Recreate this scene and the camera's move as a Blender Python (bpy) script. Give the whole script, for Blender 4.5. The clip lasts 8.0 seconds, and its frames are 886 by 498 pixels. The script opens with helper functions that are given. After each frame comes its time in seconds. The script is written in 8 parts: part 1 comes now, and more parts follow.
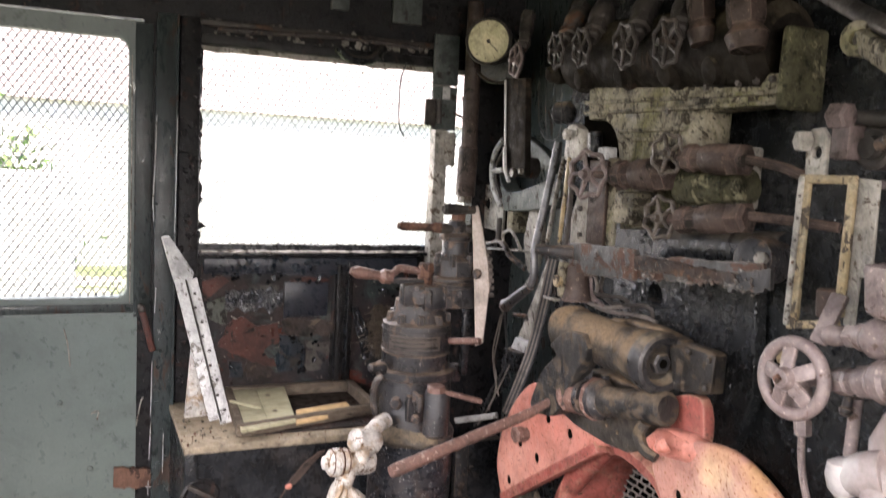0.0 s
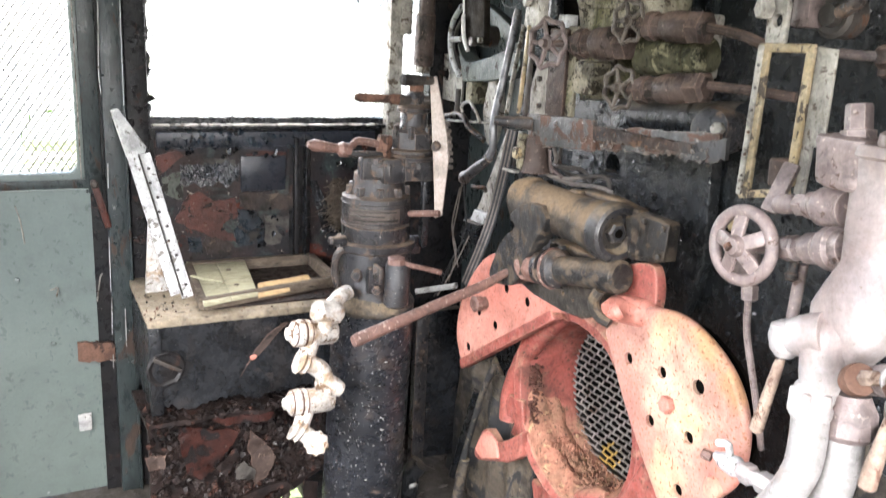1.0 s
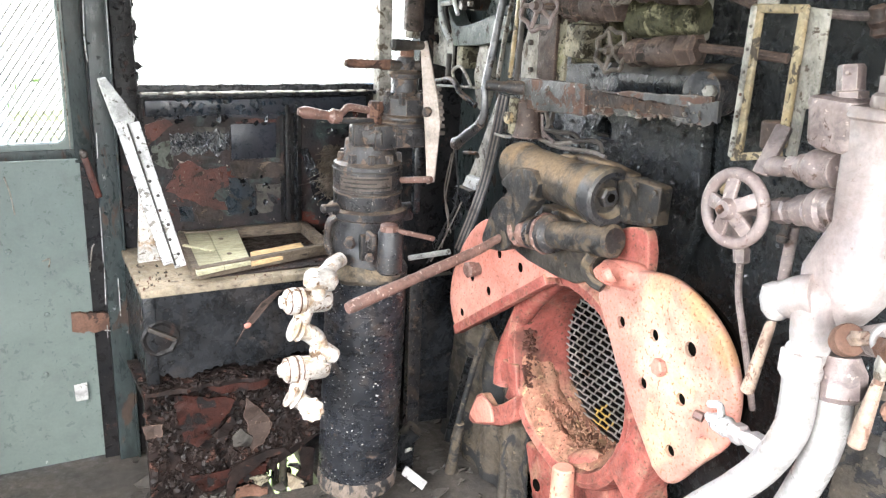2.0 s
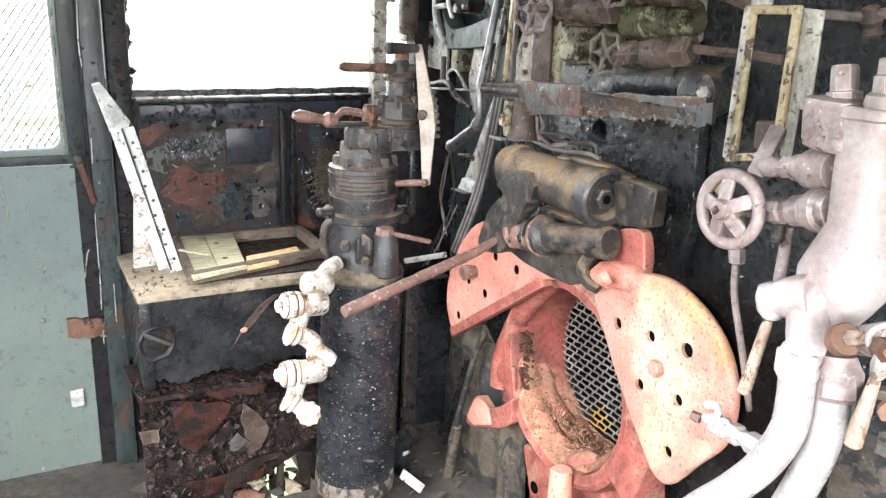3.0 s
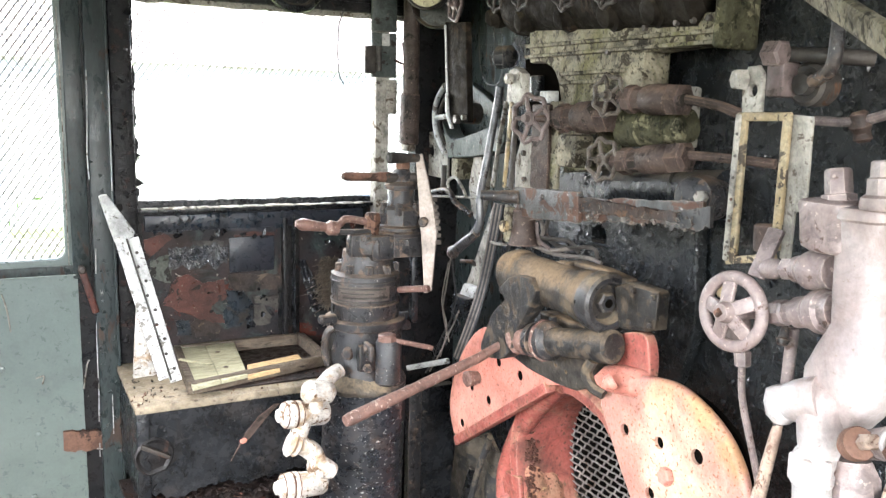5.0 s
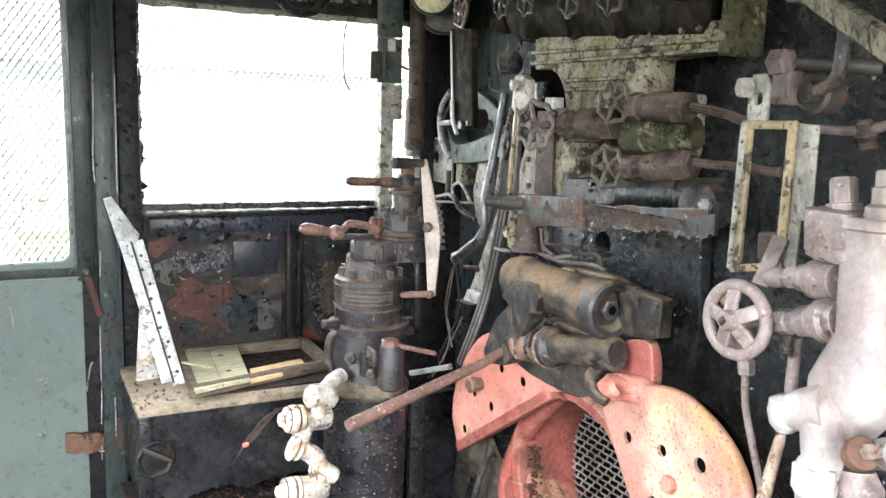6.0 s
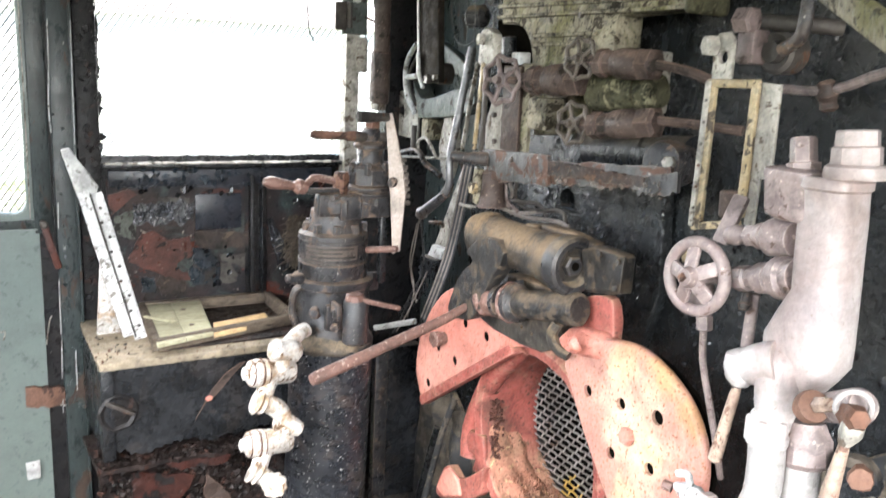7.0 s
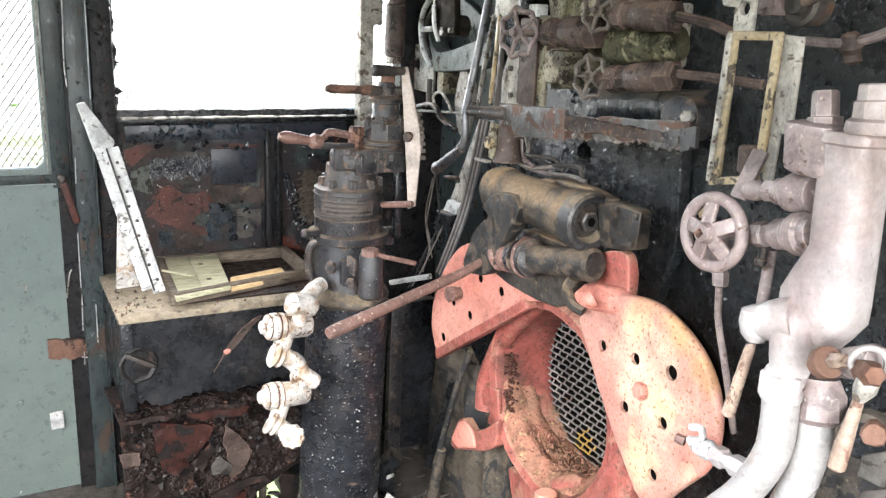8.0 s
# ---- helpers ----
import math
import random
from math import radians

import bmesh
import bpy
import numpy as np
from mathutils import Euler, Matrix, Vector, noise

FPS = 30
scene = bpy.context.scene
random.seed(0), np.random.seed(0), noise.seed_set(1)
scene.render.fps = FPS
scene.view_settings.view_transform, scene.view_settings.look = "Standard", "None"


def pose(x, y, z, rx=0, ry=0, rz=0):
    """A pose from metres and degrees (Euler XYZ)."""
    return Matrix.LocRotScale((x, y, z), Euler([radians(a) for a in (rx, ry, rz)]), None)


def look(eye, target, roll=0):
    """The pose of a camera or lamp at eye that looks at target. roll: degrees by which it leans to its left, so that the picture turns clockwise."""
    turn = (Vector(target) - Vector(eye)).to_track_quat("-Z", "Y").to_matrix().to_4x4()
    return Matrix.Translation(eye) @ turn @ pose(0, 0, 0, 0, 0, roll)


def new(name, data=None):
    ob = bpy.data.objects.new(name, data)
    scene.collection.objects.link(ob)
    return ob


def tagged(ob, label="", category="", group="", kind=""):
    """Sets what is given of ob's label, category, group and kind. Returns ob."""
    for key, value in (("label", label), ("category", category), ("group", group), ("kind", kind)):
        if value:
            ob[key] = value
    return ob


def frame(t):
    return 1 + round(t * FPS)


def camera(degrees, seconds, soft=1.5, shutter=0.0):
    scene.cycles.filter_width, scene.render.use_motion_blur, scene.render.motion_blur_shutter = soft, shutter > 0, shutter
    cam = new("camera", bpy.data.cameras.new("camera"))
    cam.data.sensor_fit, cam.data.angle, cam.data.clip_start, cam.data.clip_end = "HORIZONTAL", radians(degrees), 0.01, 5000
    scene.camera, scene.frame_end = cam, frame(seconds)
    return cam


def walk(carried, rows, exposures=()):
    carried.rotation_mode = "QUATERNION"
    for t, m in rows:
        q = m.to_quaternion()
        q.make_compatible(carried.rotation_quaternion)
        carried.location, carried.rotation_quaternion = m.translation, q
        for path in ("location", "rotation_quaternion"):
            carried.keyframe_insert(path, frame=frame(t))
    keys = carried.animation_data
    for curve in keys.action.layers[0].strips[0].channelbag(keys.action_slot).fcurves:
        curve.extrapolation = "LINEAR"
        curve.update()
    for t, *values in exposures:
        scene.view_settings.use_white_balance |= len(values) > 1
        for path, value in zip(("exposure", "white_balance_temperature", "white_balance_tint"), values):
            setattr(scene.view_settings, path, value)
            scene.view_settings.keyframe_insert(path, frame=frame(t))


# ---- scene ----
# The cab of an old steam locomotive: x runs to the front of the engine, y to the side window, z up.
cam = camera(56.3, 8.0, soft=1.25, shutter=0.5)
EYE = 1.35
TURNS = [
    # seconds, turn to the left, tilt up, lean to the left
    (0.0, -23.83, -6.04, 2.91),
    (0.2, -24.41, -7.87, 2.88),
    (0.5, -26.33, -10.24, 2.90),
    (0.8, -27.09, -12.96, 2.96),
    (1.0, -27.14, -14.68, 2.94),
    (1.2, -27.37, -15.93, 2.88),
    (1.5, -27.52, -16.68, 2.74),
    (1.7, -27.60, -16.96, 2.59),
    (2.8, -28.06, -16.90, 2.21),
    (3.0, -28.05, -16.78, 2.09),
    (3.5, -28.00, -16.03, 1.73),
    (4.0, -27.94, -14.08, 1.48),
    (4.5, -28.00, -11.44, 1.37),
    (4.7, -27.95, -10.50, 1.32),
    (5.25, -27.42, -9.05, 1.46),
    (5.8, -27.11, -8.93, 1.71),
    (6.0, -27.41, -9.10, 1.77),
    (6.2, -28.44, -10.09, 1.94),
    (6.5, -30.05, -10.63, 2.30),
    (6.8, -30.50, -11.21, 2.42),
    (7.0, -30.00, -12.09, 2.70),
    (7.2, -29.48, -14.06, 2.74),
    (7.5, -29.49, -15.39, 2.75),
    (8.0, -29.05, -15.24, 2.60),
]
walk(cam, [(t, pose(0, 0, EYE, 0, 0, yaw) @ pose(0, 0, 0, 90 + pitch, 0, 0) @ pose(0, 0, 0, 0, 0, lean))
           for t, yaw, pitch, lean in TURNS],
     exposures=[(0.0, 2.5, 6950, 20), (0.5, 3.06, 6750, 17), (1.0, 3.16, 6550, 13), (1.5, 3.33, 6500, 10), (3.0, 3.35, 6500, 10), (4.0, 3.38, 6500, 10), (4.5, 3.38, 6500, 10), (6.0, 3.15, 6400, 9), (6.5, 3.45, 6350, 8), (7.0, 3.25, 6500, 10), (8.0, 3.12, 6500, 10)])

# ---- light: a bright hazy sky through the openings ----
world = bpy.data.worlds.new("sky")
scene.world = world
world.use_nodes = True
wn = world.node_tree
sky = wn.nodes.new("ShaderNodeTexSky")
sky.sky_type = 'NISHITA'
sky.sun_disc = False
sky.sun_elevation, sky.sun_rotation = radians(52), radians(250)
sky.dust_density, sky.air_density = 1.0, 1.0
wn.links.new(sky.outputs[0], wn.nodes["Background"].inputs[0])
wn.nodes["Background"].inputs[1].default_value = 0.15
sun_data = bpy.data.lights.new("sun", 'SUN')
sun_data.energy, sun_data.angle, sun_data.color = 5.0, radians(10), (1.0, 0.96, 0.9)
sun = new("sun", sun_data)
sun.matrix_world = look((-30, -12, 40), (0, 0, 0))


def opening_light(name, eye, target, w, h, watts, spread=150, colour=(1.0, 0.98, 0.955)):
    """The sky's light in an opening of the cab."""
    data = bpy.data.lights.new(name, 'AREA')
    data.shape, data.size, data.size_y, data.energy, data.color = 'RECTANGLE', w, h, watts, colour
    data.spread = radians(spread)
    ob = new(name, data)
    ob.matrix_world = look(eye, target)
    return ob


opening_light("skylight_rear", (-0.97, 0.4, 1.4), (0.3, 1.1, -0.25), 2.0, 0.7, 11.5, 98)
opening_light("skylight_side", (0.1, -1.36, 1.45), (0.7, 0.5, 0.12), 0.96, 0.6, 7.4, 105)
opening_light("skylight_window", (0.68, 2.6, 1.37), (0.6, 0.9, 0.2), 0.66, 0.5, 2.0)
opening_light("skylight_door", (-0.25, 2.6, 1.3), (0.0, 0.9, 0.2), 0.66, 0.66, 2.0)


# ---- materials ----
def ramp(nt, fac, stops):
    n = nt.nodes.new("ShaderNodeValToRGB")
    e = n.color_ramp.elements
    while len(e) < len(stops):
        e.new(0.5)
    for el, (pos, val) in zip(e, stops):
        el.position = pos
        el.color = (*val, 1) if isinstance(val, tuple) else (val, val, val, 1)
    nt.links.new(fac, n.inputs[0])
    return n.outputs[0]


def mix(nt, fac, a, b, mode='MIX'):
    n = nt.nodes.new("ShaderNodeMix")
    n.data_type, n.blend_type = 'RGBA', mode
    for sock, val in ((n.inputs[0], fac), (n.inputs[6], a), (n.inputs[7], b)):
        if isinstance(val, (int, float)):
            sock.default_value = val
        elif isinstance(val, tuple):
            sock.default_value = (*val, 1)
        else:
            nt.links.new(val, sock)
    return n.outputs[2]


def noise_tex(nt, coord, scale, detail=6, rough=0.6, distortion=0.0, offset=0.0):
    n = nt.nodes.new("ShaderNodeTexNoise")
    n.inputs["Scale"].default_value, n.inputs["Detail"].default_value = scale, detail
    n.inputs["Roughness"].default_value, n.inputs["Distortion"].default_value = rough, distortion
    m = nt.nodes.new("ShaderNodeMapping")
    m.inputs["Location"].default_value = (offset, offset * 1.7, offset * 0.6)
    nt.links.new(coord, m.inputs[0])
    nt.links.new(m.outputs[0], n.inputs["Vector"])
    return n.outputs[0]


def surface(name, base, alt, chip=None, chip_at=0.62, scale=9, chip_scale=14, rough=0.55, chip_rough=0.85, metal=0.0,
            bump=0.35, relief=0.004, speck=None, speck_at=0.66, speck_scale=70, stain=None, stain_at=0.6, stain_scale=4, stretch=None,
            grain=0.5, fine=140, grime=0.55, grime_scale=16, dust=None, dust_amount=0.9, dust_from=0.15, zones=(), edge=None, edge_width=0.006, spec=0.5):
    """Worn paint or metal: two tones of paint, chips to what lies under it, specks, stains, fine relief."""
    m = bpy.data.materials.new(name)
    m.use_nodes = True
    nt = m.node_tree
    bsdf = nt.nodes["Principled BSDF"]
    tc = nt.nodes.new("ShaderNodeTexCoord")
    coord = tc.outputs["Object"]
    if stretch:
        mp = nt.nodes.new("ShaderNodeMapping")
        mp.inputs["Scale"].default_value = stretch
        nt.links.new(coord, mp.inputs[0])
        coord = mp.outputs[0]
    big = noise_tex(nt, coord, scale, 7, 0.62, 0.3, 3.1)
    small = noise_tex(nt, coord, fine, 5, 0.7, 0.0, 7.7)
    col = mix(nt, ramp(nt, big, [(0.36, 0.0), (0.64, 1.0)]), base, alt)
    if stain:
        st = noise_tex(nt, coord, stain_scale, 8, 0.68, 0.8, 11.3)
        col = mix(nt, ramp(nt, st, [(stain_at - 0.06, 0.0), (stain_at + 0.07, 0.85)]), col, stain)
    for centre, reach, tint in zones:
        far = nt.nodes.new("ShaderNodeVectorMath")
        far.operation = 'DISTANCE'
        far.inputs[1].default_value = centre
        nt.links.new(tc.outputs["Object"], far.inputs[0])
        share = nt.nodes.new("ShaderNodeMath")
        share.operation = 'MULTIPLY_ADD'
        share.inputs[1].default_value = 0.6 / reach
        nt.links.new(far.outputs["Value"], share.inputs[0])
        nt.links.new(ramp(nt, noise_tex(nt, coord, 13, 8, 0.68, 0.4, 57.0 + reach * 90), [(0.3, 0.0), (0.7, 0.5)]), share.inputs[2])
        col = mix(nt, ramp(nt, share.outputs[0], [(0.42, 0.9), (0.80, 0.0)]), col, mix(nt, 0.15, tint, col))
    height = mix(nt, 0.5, big, small)
    rgh = mix(nt, ramp(nt, noise_tex(nt, coord, 38, 6, 0.7, 0.4, 71.0), [(0.36, 0.0), (0.62, 1.0)]), (rough * 0.55,) * 3, (min(1.0, rough * 1.4),) * 3)
    if chip:
        ch = noise_tex(nt, coord, chip_scale, 9, 0.66, 0.5, 19.9)
        mask = ramp(nt, ch, [(chip_at - 0.012, 0.0), (chip_at + 0.012, 1.0)])
        col = mix(nt, mask, col, chip)
        rgh = mix(nt, mask, rgh, (chip_rough,) * 3)
        height = mix(nt, mask, height, mix(nt, 0.5, small, (0.1, 0.1, 0.1)))
    if speck:
        sp = noise_tex(nt, coord, speck_scale, 3, 0.5, 0.0, 31.0)
        col = mix(nt, ramp(nt, sp, [(speck_at - 0.015, 0.0), (speck_at + 0.015, 0.9)]), col, speck)
    col = mix(nt, grain, col, mix(nt, 1.0, col, ramp(nt, small, [(0.3, 0.45), (0.7, 1.5)]), 'MULTIPLY'))
    dirt = noise_tex(nt, coord, grime_scale, 10, 0.72, 0.6, 43.0)
    col = mix(nt, grime, col, mix(nt, 1.0, col, ramp(nt, dirt, [(0.38, 0.22), (0.50, 0.85), (0.68, 1.25)]), 'MULTIPLY'))
    geo = nt.nodes.new("ShaderNodeNewGeometry")
    if edge:
        bev = nt.nodes.new("ShaderNodeBevel")
        bev.samples = 3
        bev.inputs["Radius"].default_value = edge_width
        dot = nt.nodes.new("ShaderNodeVectorMath")
        dot.operation = 'DOT_PRODUCT'
        nt.links.new(bev.outputs[0], dot.inputs[0])
        nt.links.new(geo.outputs["Normal"], dot.inputs[1])
        worn = mix(nt, 1.0, ramp(nt, dot.outputs["Value"], [(0.80, 1.0), (0.985, 0.0)]), ramp(nt, dirt, [(0.36, 0.15), (0.55, 1.0)]), 'MULTIPLY')
        col = mix(nt, worn, col, edge)
    if dust:
        sep = nt.nodes.new("ShaderNodeSeparateXYZ")
        nt.links.new(geo.outputs["Normal"], sep.inputs[0])
        lies = mix(nt, 1.0, ramp(nt, sep.outputs["Z"], [(dust_from, 0.0), (dust_from + 0.4, dust_amount)]), ramp(nt, dirt, [(0.38, 0.05), (0.56, 1.0)]), 'MULTIPLY')
        col = mix(nt, lies, col, mix(nt, 1.0, dust, ramp(nt, small, [(0.3, 0.6), (0.7, 1.35)]), 'MULTIPLY'))
        rgh = mix(nt, lies, rgh, (0.9, 0.9, 0.9))
    nt.links.new(col, bsdf.inputs["Base Color"])
    nt.links.new(rgh, bsdf.inputs["Roughness"])
    bsdf.inputs["Metallic"].default_value = metal
    bsdf.inputs["Specular IOR Level"].default_value = spec
    b = nt.nodes.new("ShaderNodeBump")
    b.inputs["Strength"].default_value, b.inputs["Distance"].default_value = bump, relief
    nt.links.new(height, b.inputs["Height"])
    nt.links.new(b.outputs[0], bsdf.inputs["Normal"])
    return m


BLACK = surface("black_paint", (0.0055, 0.0065, 0.008), (0.016, 0.0175, 0.020), (0.026, 0.021, 0.019), 0.64, rough=0.27, chip_scale=22,
                speck=(0.10, 0.10, 0.097), speck_at=0.705, speck_scale=150, stain=(0.024, 0.021, 0.02), stain_at=0.62, bump=1.0, relief=0.004, fine=75, grime=0.6,
                dust=(0.085, 0.07, 0.055), dust_from=0.3, spec=0.35)
WETBLACK = surface("pebbled_glossy_black", (0.0045, 0.0055, 0.006), (0.011, 0.0125, 0.0135), (0.024, 0.021, 0.019), 0.66, rough=0.24, chip_scale=18, stain=(0.022, 0.022, 0.021), stain_at=0.58, bump=1.0, relief=0.008, fine=75, grime=0.6, dust=(0.06, 0.052, 0.042), dust_from=0.3, spec=0.3)
STAND = surface("stand_paint", (0.0075, 0.0088, 0.0115), (0.019, 0.021, 0.0255), (0.07, 0.05, 0.04), 0.655, rough=0.3, chip_scale=20, grain=0.2, fine=200,
                speck=(0.42, 0.41, 0.39), speck_at=0.668, speck_scale=150, stain=(0.05, 0.037, 0.03), stain_at=0.60, stain_scale=6, bump=0.18, grime=0.5, stretch=(0.8, 0.8, 1.2), spec=0.45)
STANDFOOT = surface("flaked_foot_paint", (0.012, 0.013, 0.016), (0.03, 0.027, 0.025), (0.135, 0.108, 0.088), 0.485, rough=0.6, chip_scale=32, bump=0.8, grime=0.6, stretch=(1, 1, 0.6))
IRON = surface("bare_iron", (0.034, 0.031, 0.029), (0.075, 0.064, 0.056), (0.10, 0.055, 0.035), 0.62, rough=0.55, metal=0.2, bump=0.5, grime=0.7, spec=0.3)
STANDTOP = surface("weathered_iron", (0.011, 0.0118, 0.0145), (0.032, 0.0305, 0.031), (0.115, 0.080, 0.060), 0.59, rough=0.34,
                   chip_scale=34, speck=(0.28, 0.26, 0.24), speck_at=0.685, speck_scale=170, bump=0.9, grime=0.65, stain=(0.074, 0.052, 0.040), stain_at=0.61, stain_scale=11,
                   edge=(0.125, 0.088, 0.066), dust=(0.15, 0.108, 0.076), dust_from=0.55, spec=0.35)
COLLAR = surface("grey_black_casting", (0.011, 0.012, 0.015), (0.030, 0.0295, 0.031), (0.085, 0.06, 0.046), 0.62, rough=0.36,
                 chip_scale=24, speck=(0.26, 0.25, 0.23), speck_at=0.695, speck_scale=220, bump=0.7, grime=0.6, stain=(0.062, 0.044, 0.034), stain_at=0.63, stain_scale=8,
                 edge=(0.12, 0.086, 0.066), dust=(0.15, 0.108, 0.076), dust_from=0.5, spec=0.35)
NAMEPLATE = surface("scuffed_nameplate", (0.020, 0.022, 0.028), (0.045, 0.046, 0.052), (0.17, 0.165, 0.16), 0.56, scale=26, rough=0.4, chip_scale=75, bump=0.8,
                    speck=(0.34, 0.33, 0.32), speck_at=0.64, speck_scale=160, grime=0.7, edge=(0.15, 0.12, 0.10), spec=0.4)
RUST = surface("rust", (0.088, 0.044, 0.0296), (0.144, 0.08, 0.0576), (0.036, 0.0216, 0.0168), 0.58, rough=0.85, bump=0.7, grime=0.6, spec=0.2)
RUSTPINK = surface("rust_handle", (0.153, 0.08274, 0.06461), (0.1109, 0.05909, 0.04728), (0.2525, 0.1891, 0.1576), 0.62, rough=0.6, bump=0.9, speck=(0.36, 0.27, 0.23), speck_at=0.66, speck_scale=130, chip_scale=50)
DUSTY = surface("dusty_iron", (0.022, 0.021, 0.021), (0.048, 0.042, 0.035), (0.085, 0.066, 0.045), 0.59, scale=8, rough=0.5,
                chip_scale=16, bump=0.7, speck=(0.12, 0.10, 0.075), speck_at=0.68, grime=0.6, dust=(0.155, 0.108, 0.066), dust_from=0.0, dust_amount=1.0, edge=(0.10, 0.08, 0.06), zones=(((0.95, 1.385, 1.041), 0.10, (0.16, 0.115, 0.072)), ((0.93, 1.239, 1.036), 0.06, (0.15, 0.105, 0.062)), ((0.93, 1.139, 0.929), 0.06, (0.14, 0.105, 0.07))), spec=0.2)
DUSTWALL = surface("dusty_casing", (0.085, 0.067, 0.047), (0.042, 0.036, 0.030), (0.015, 0.0155, 0.0165), 0.525, scale=6, rough=0.85,
                   chip_scale=9, bump=0.8, speck=(0.16, 0.13, 0.09), speck_at=0.68, grime=0.7, dust=(0.17, 0.13, 0.085))
GRIMY = surface("dirt_caked_iron", (0.013, 0.013, 0.014), (0.030, 0.027, 0.024), (0.070, 0.053, 0.038), 0.54, scale=14, rough=0.55, chip_scale=28, bump=1.0,
                speck=(0.13, 0.105, 0.08), speck_at=0.69, speck_scale=110, grime=0.7, edge=(0.085, 0.068, 0.052), dust=(0.12, 0.088, 0.058), dust_from=0.2, spec=0.3)
RUSTSCALE = surface("crusted_rust", (0.034, 0.026, 0.022), (0.062, 0.040, 0.030), (0.115, 0.066, 0.044), 0.57, scale=22, rough=0.8, chip_scale=46, bump=1.0, relief=0.008, fine=60,
                speck=(0.22, 0.17, 0.13), speck_at=0.68, speck_scale=95, stain=(0.016, 0.015, 0.015), stain_at=0.53, stain_scale=13, grime=0.7, spec=0.2)
OILY = surface("oily_black_iron", (0.015, 0.016, 0.019), (0.036, 0.035, 0.036), (0.09, 0.068, 0.048), 0.63, rough=0.34, bump=0.6,
               edge=(0.075, 0.062, 0.052), dust=(0.17, 0.13, 0.085), dust_from=0.35, grime=0.5, spec=0.4)
RED = surface("red_primer", (0.225, 0.058, 0.047), (0.295, 0.100, 0.078), (0.20, 0.115, 0.08), 0.63, scale=7, rough=0.6,
              speck=(0.09, 0.042, 0.028), speck_at=0.63, speck_scale=120, stain=(0.30, 0.19, 0.13), stain_at=0.60, stain_scale=7, bump=0.7, grain=0.4, grime=0.65,
              edge=(0.40, 0.20, 0.155), edge_width=0.008, dust=(0.30, 0.20, 0.125), dust_from=0.3, dust_amount=0.6, zones=(((1.14, 1.63, 0.465), 0.075, (0.075, 0.04, 0.028)), ((1.115, 1.64, 0.516), 0.05, (0.085, 0.04, 0.03))), spec=0.3)
DOORPRIMER = surface("faded_door_primer", (0.335, 0.156, 0.124), (0.370, 0.215, 0.168), (0.1742, 0.08316, 0.04752), 0.685, scale=5, chip_scale=30,
                     chip_rough=0.8, rough=0.5, speck=(0.22, 0.095, 0.045), speck_at=0.622, speck_scale=140, bump=0.4, grain=0.3, grime=0.4, grime_scale=9,
                     zones=(((1, 1.016, 0.742), 0.14, (0.530, 0.374, 0.273)), ((1, 1.016, 0.587), 0.07, (0.539, 0.374, 0.229)), ((1, 1.069, 0.843), 0.05, (0.558, 0.383, 0.229)), ((1, 0.975, 0.71), 0.045, (0.539, 0.392, 0.211)),
                            ((1, 0.892, 0.819), 0.055, (0.372, 0.200, 0.088)), ((1, 0.964, 0.863), 0.06, (0.419, 0.244, 0.114)), ((1, 1.06, 0.89), 0.05, (0.391, 0.217, 0.123)), ((1, 0.885, 0.671), 0.06, (0.465, 0.165, 0.128))), spec=0.3)
REDFADED = surface("faded_red_primer", (0.47, 0.17, 0.128), (0.55, 0.275, 0.195), (0.22, 0.10, 0.06), 0.69, scale=5, chip_scale=24,
                   chip_rough=0.8, rough=0.5, speck=(0.12, 0.05, 0.03), speck_at=0.64, speck_scale=110, stain=(0.60, 0.45, 0.26), stain_at=0.575, stain_scale=4.5,
                   bump=0.35, grain=0.25, grime=0.5, grime_scale=9)
PINKRED = surface("worn_pink_primer", (0.43, 0.158, 0.120), (0.49, 0.235, 0.185), (0.5859, 0.4185, 0.3255), 0.66, scale=6, rough=0.5,
                  speck=(0.17, 0.07, 0.045), speck_at=0.645, speck_scale=150, bump=0.35, grain=0.3, grime=0.4, grime_scale=9, spec=0.3)
REDASH = surface("ash_covered_red", (0.31, 0.145, 0.10), (0.21, 0.12, 0.08), (0.36, 0.24, 0.14), 0.61, scale=14, chip_scale=46, rough=0.9,
                 speck=(0.055, 0.036, 0.026), speck_at=0.63, speck_scale=150, bump=1.0, fine=90, grime=0.5, grime_scale=22, spec=0.05)
REDSOOT = surface("sooty_red_crust", (0.045, 0.022, 0.017), (0.09, 0.04, 0.03), (0.16, 0.08, 0.055), 0.62, scale=30, chip_scale=60, rough=0.9, bump=1.0, fine=90, spec=0.1)
GRIPWORN = surface("worn_cream_grip", (0.27, 0.205, 0.16), (0.20, 0.135, 0.105), (0.125, 0.072, 0.053), 0.56, scale=22, chip_scale=60, rough=0.6, bump=0.7, grime=0.7, grime_scale=40, spec=0.3)
WHITE = surface("flaking_white_paint", (0.5332, 0.5203, 0.4945), (0.4644, 0.4386, 0.3956), (0.129, 0.0774, 0.043), 0.60, scale=14,
                chip_scale=38, rough=0.5, speck=(0.12, 0.085, 0.05), speck_at=0.65, speck_scale=110, stain=(0.27, 0.165, 0.075), stain_at=0.555, stain_scale=20, bump=0.8, edge=(0.24, 0.145, 0.075), edge_width=0.004)
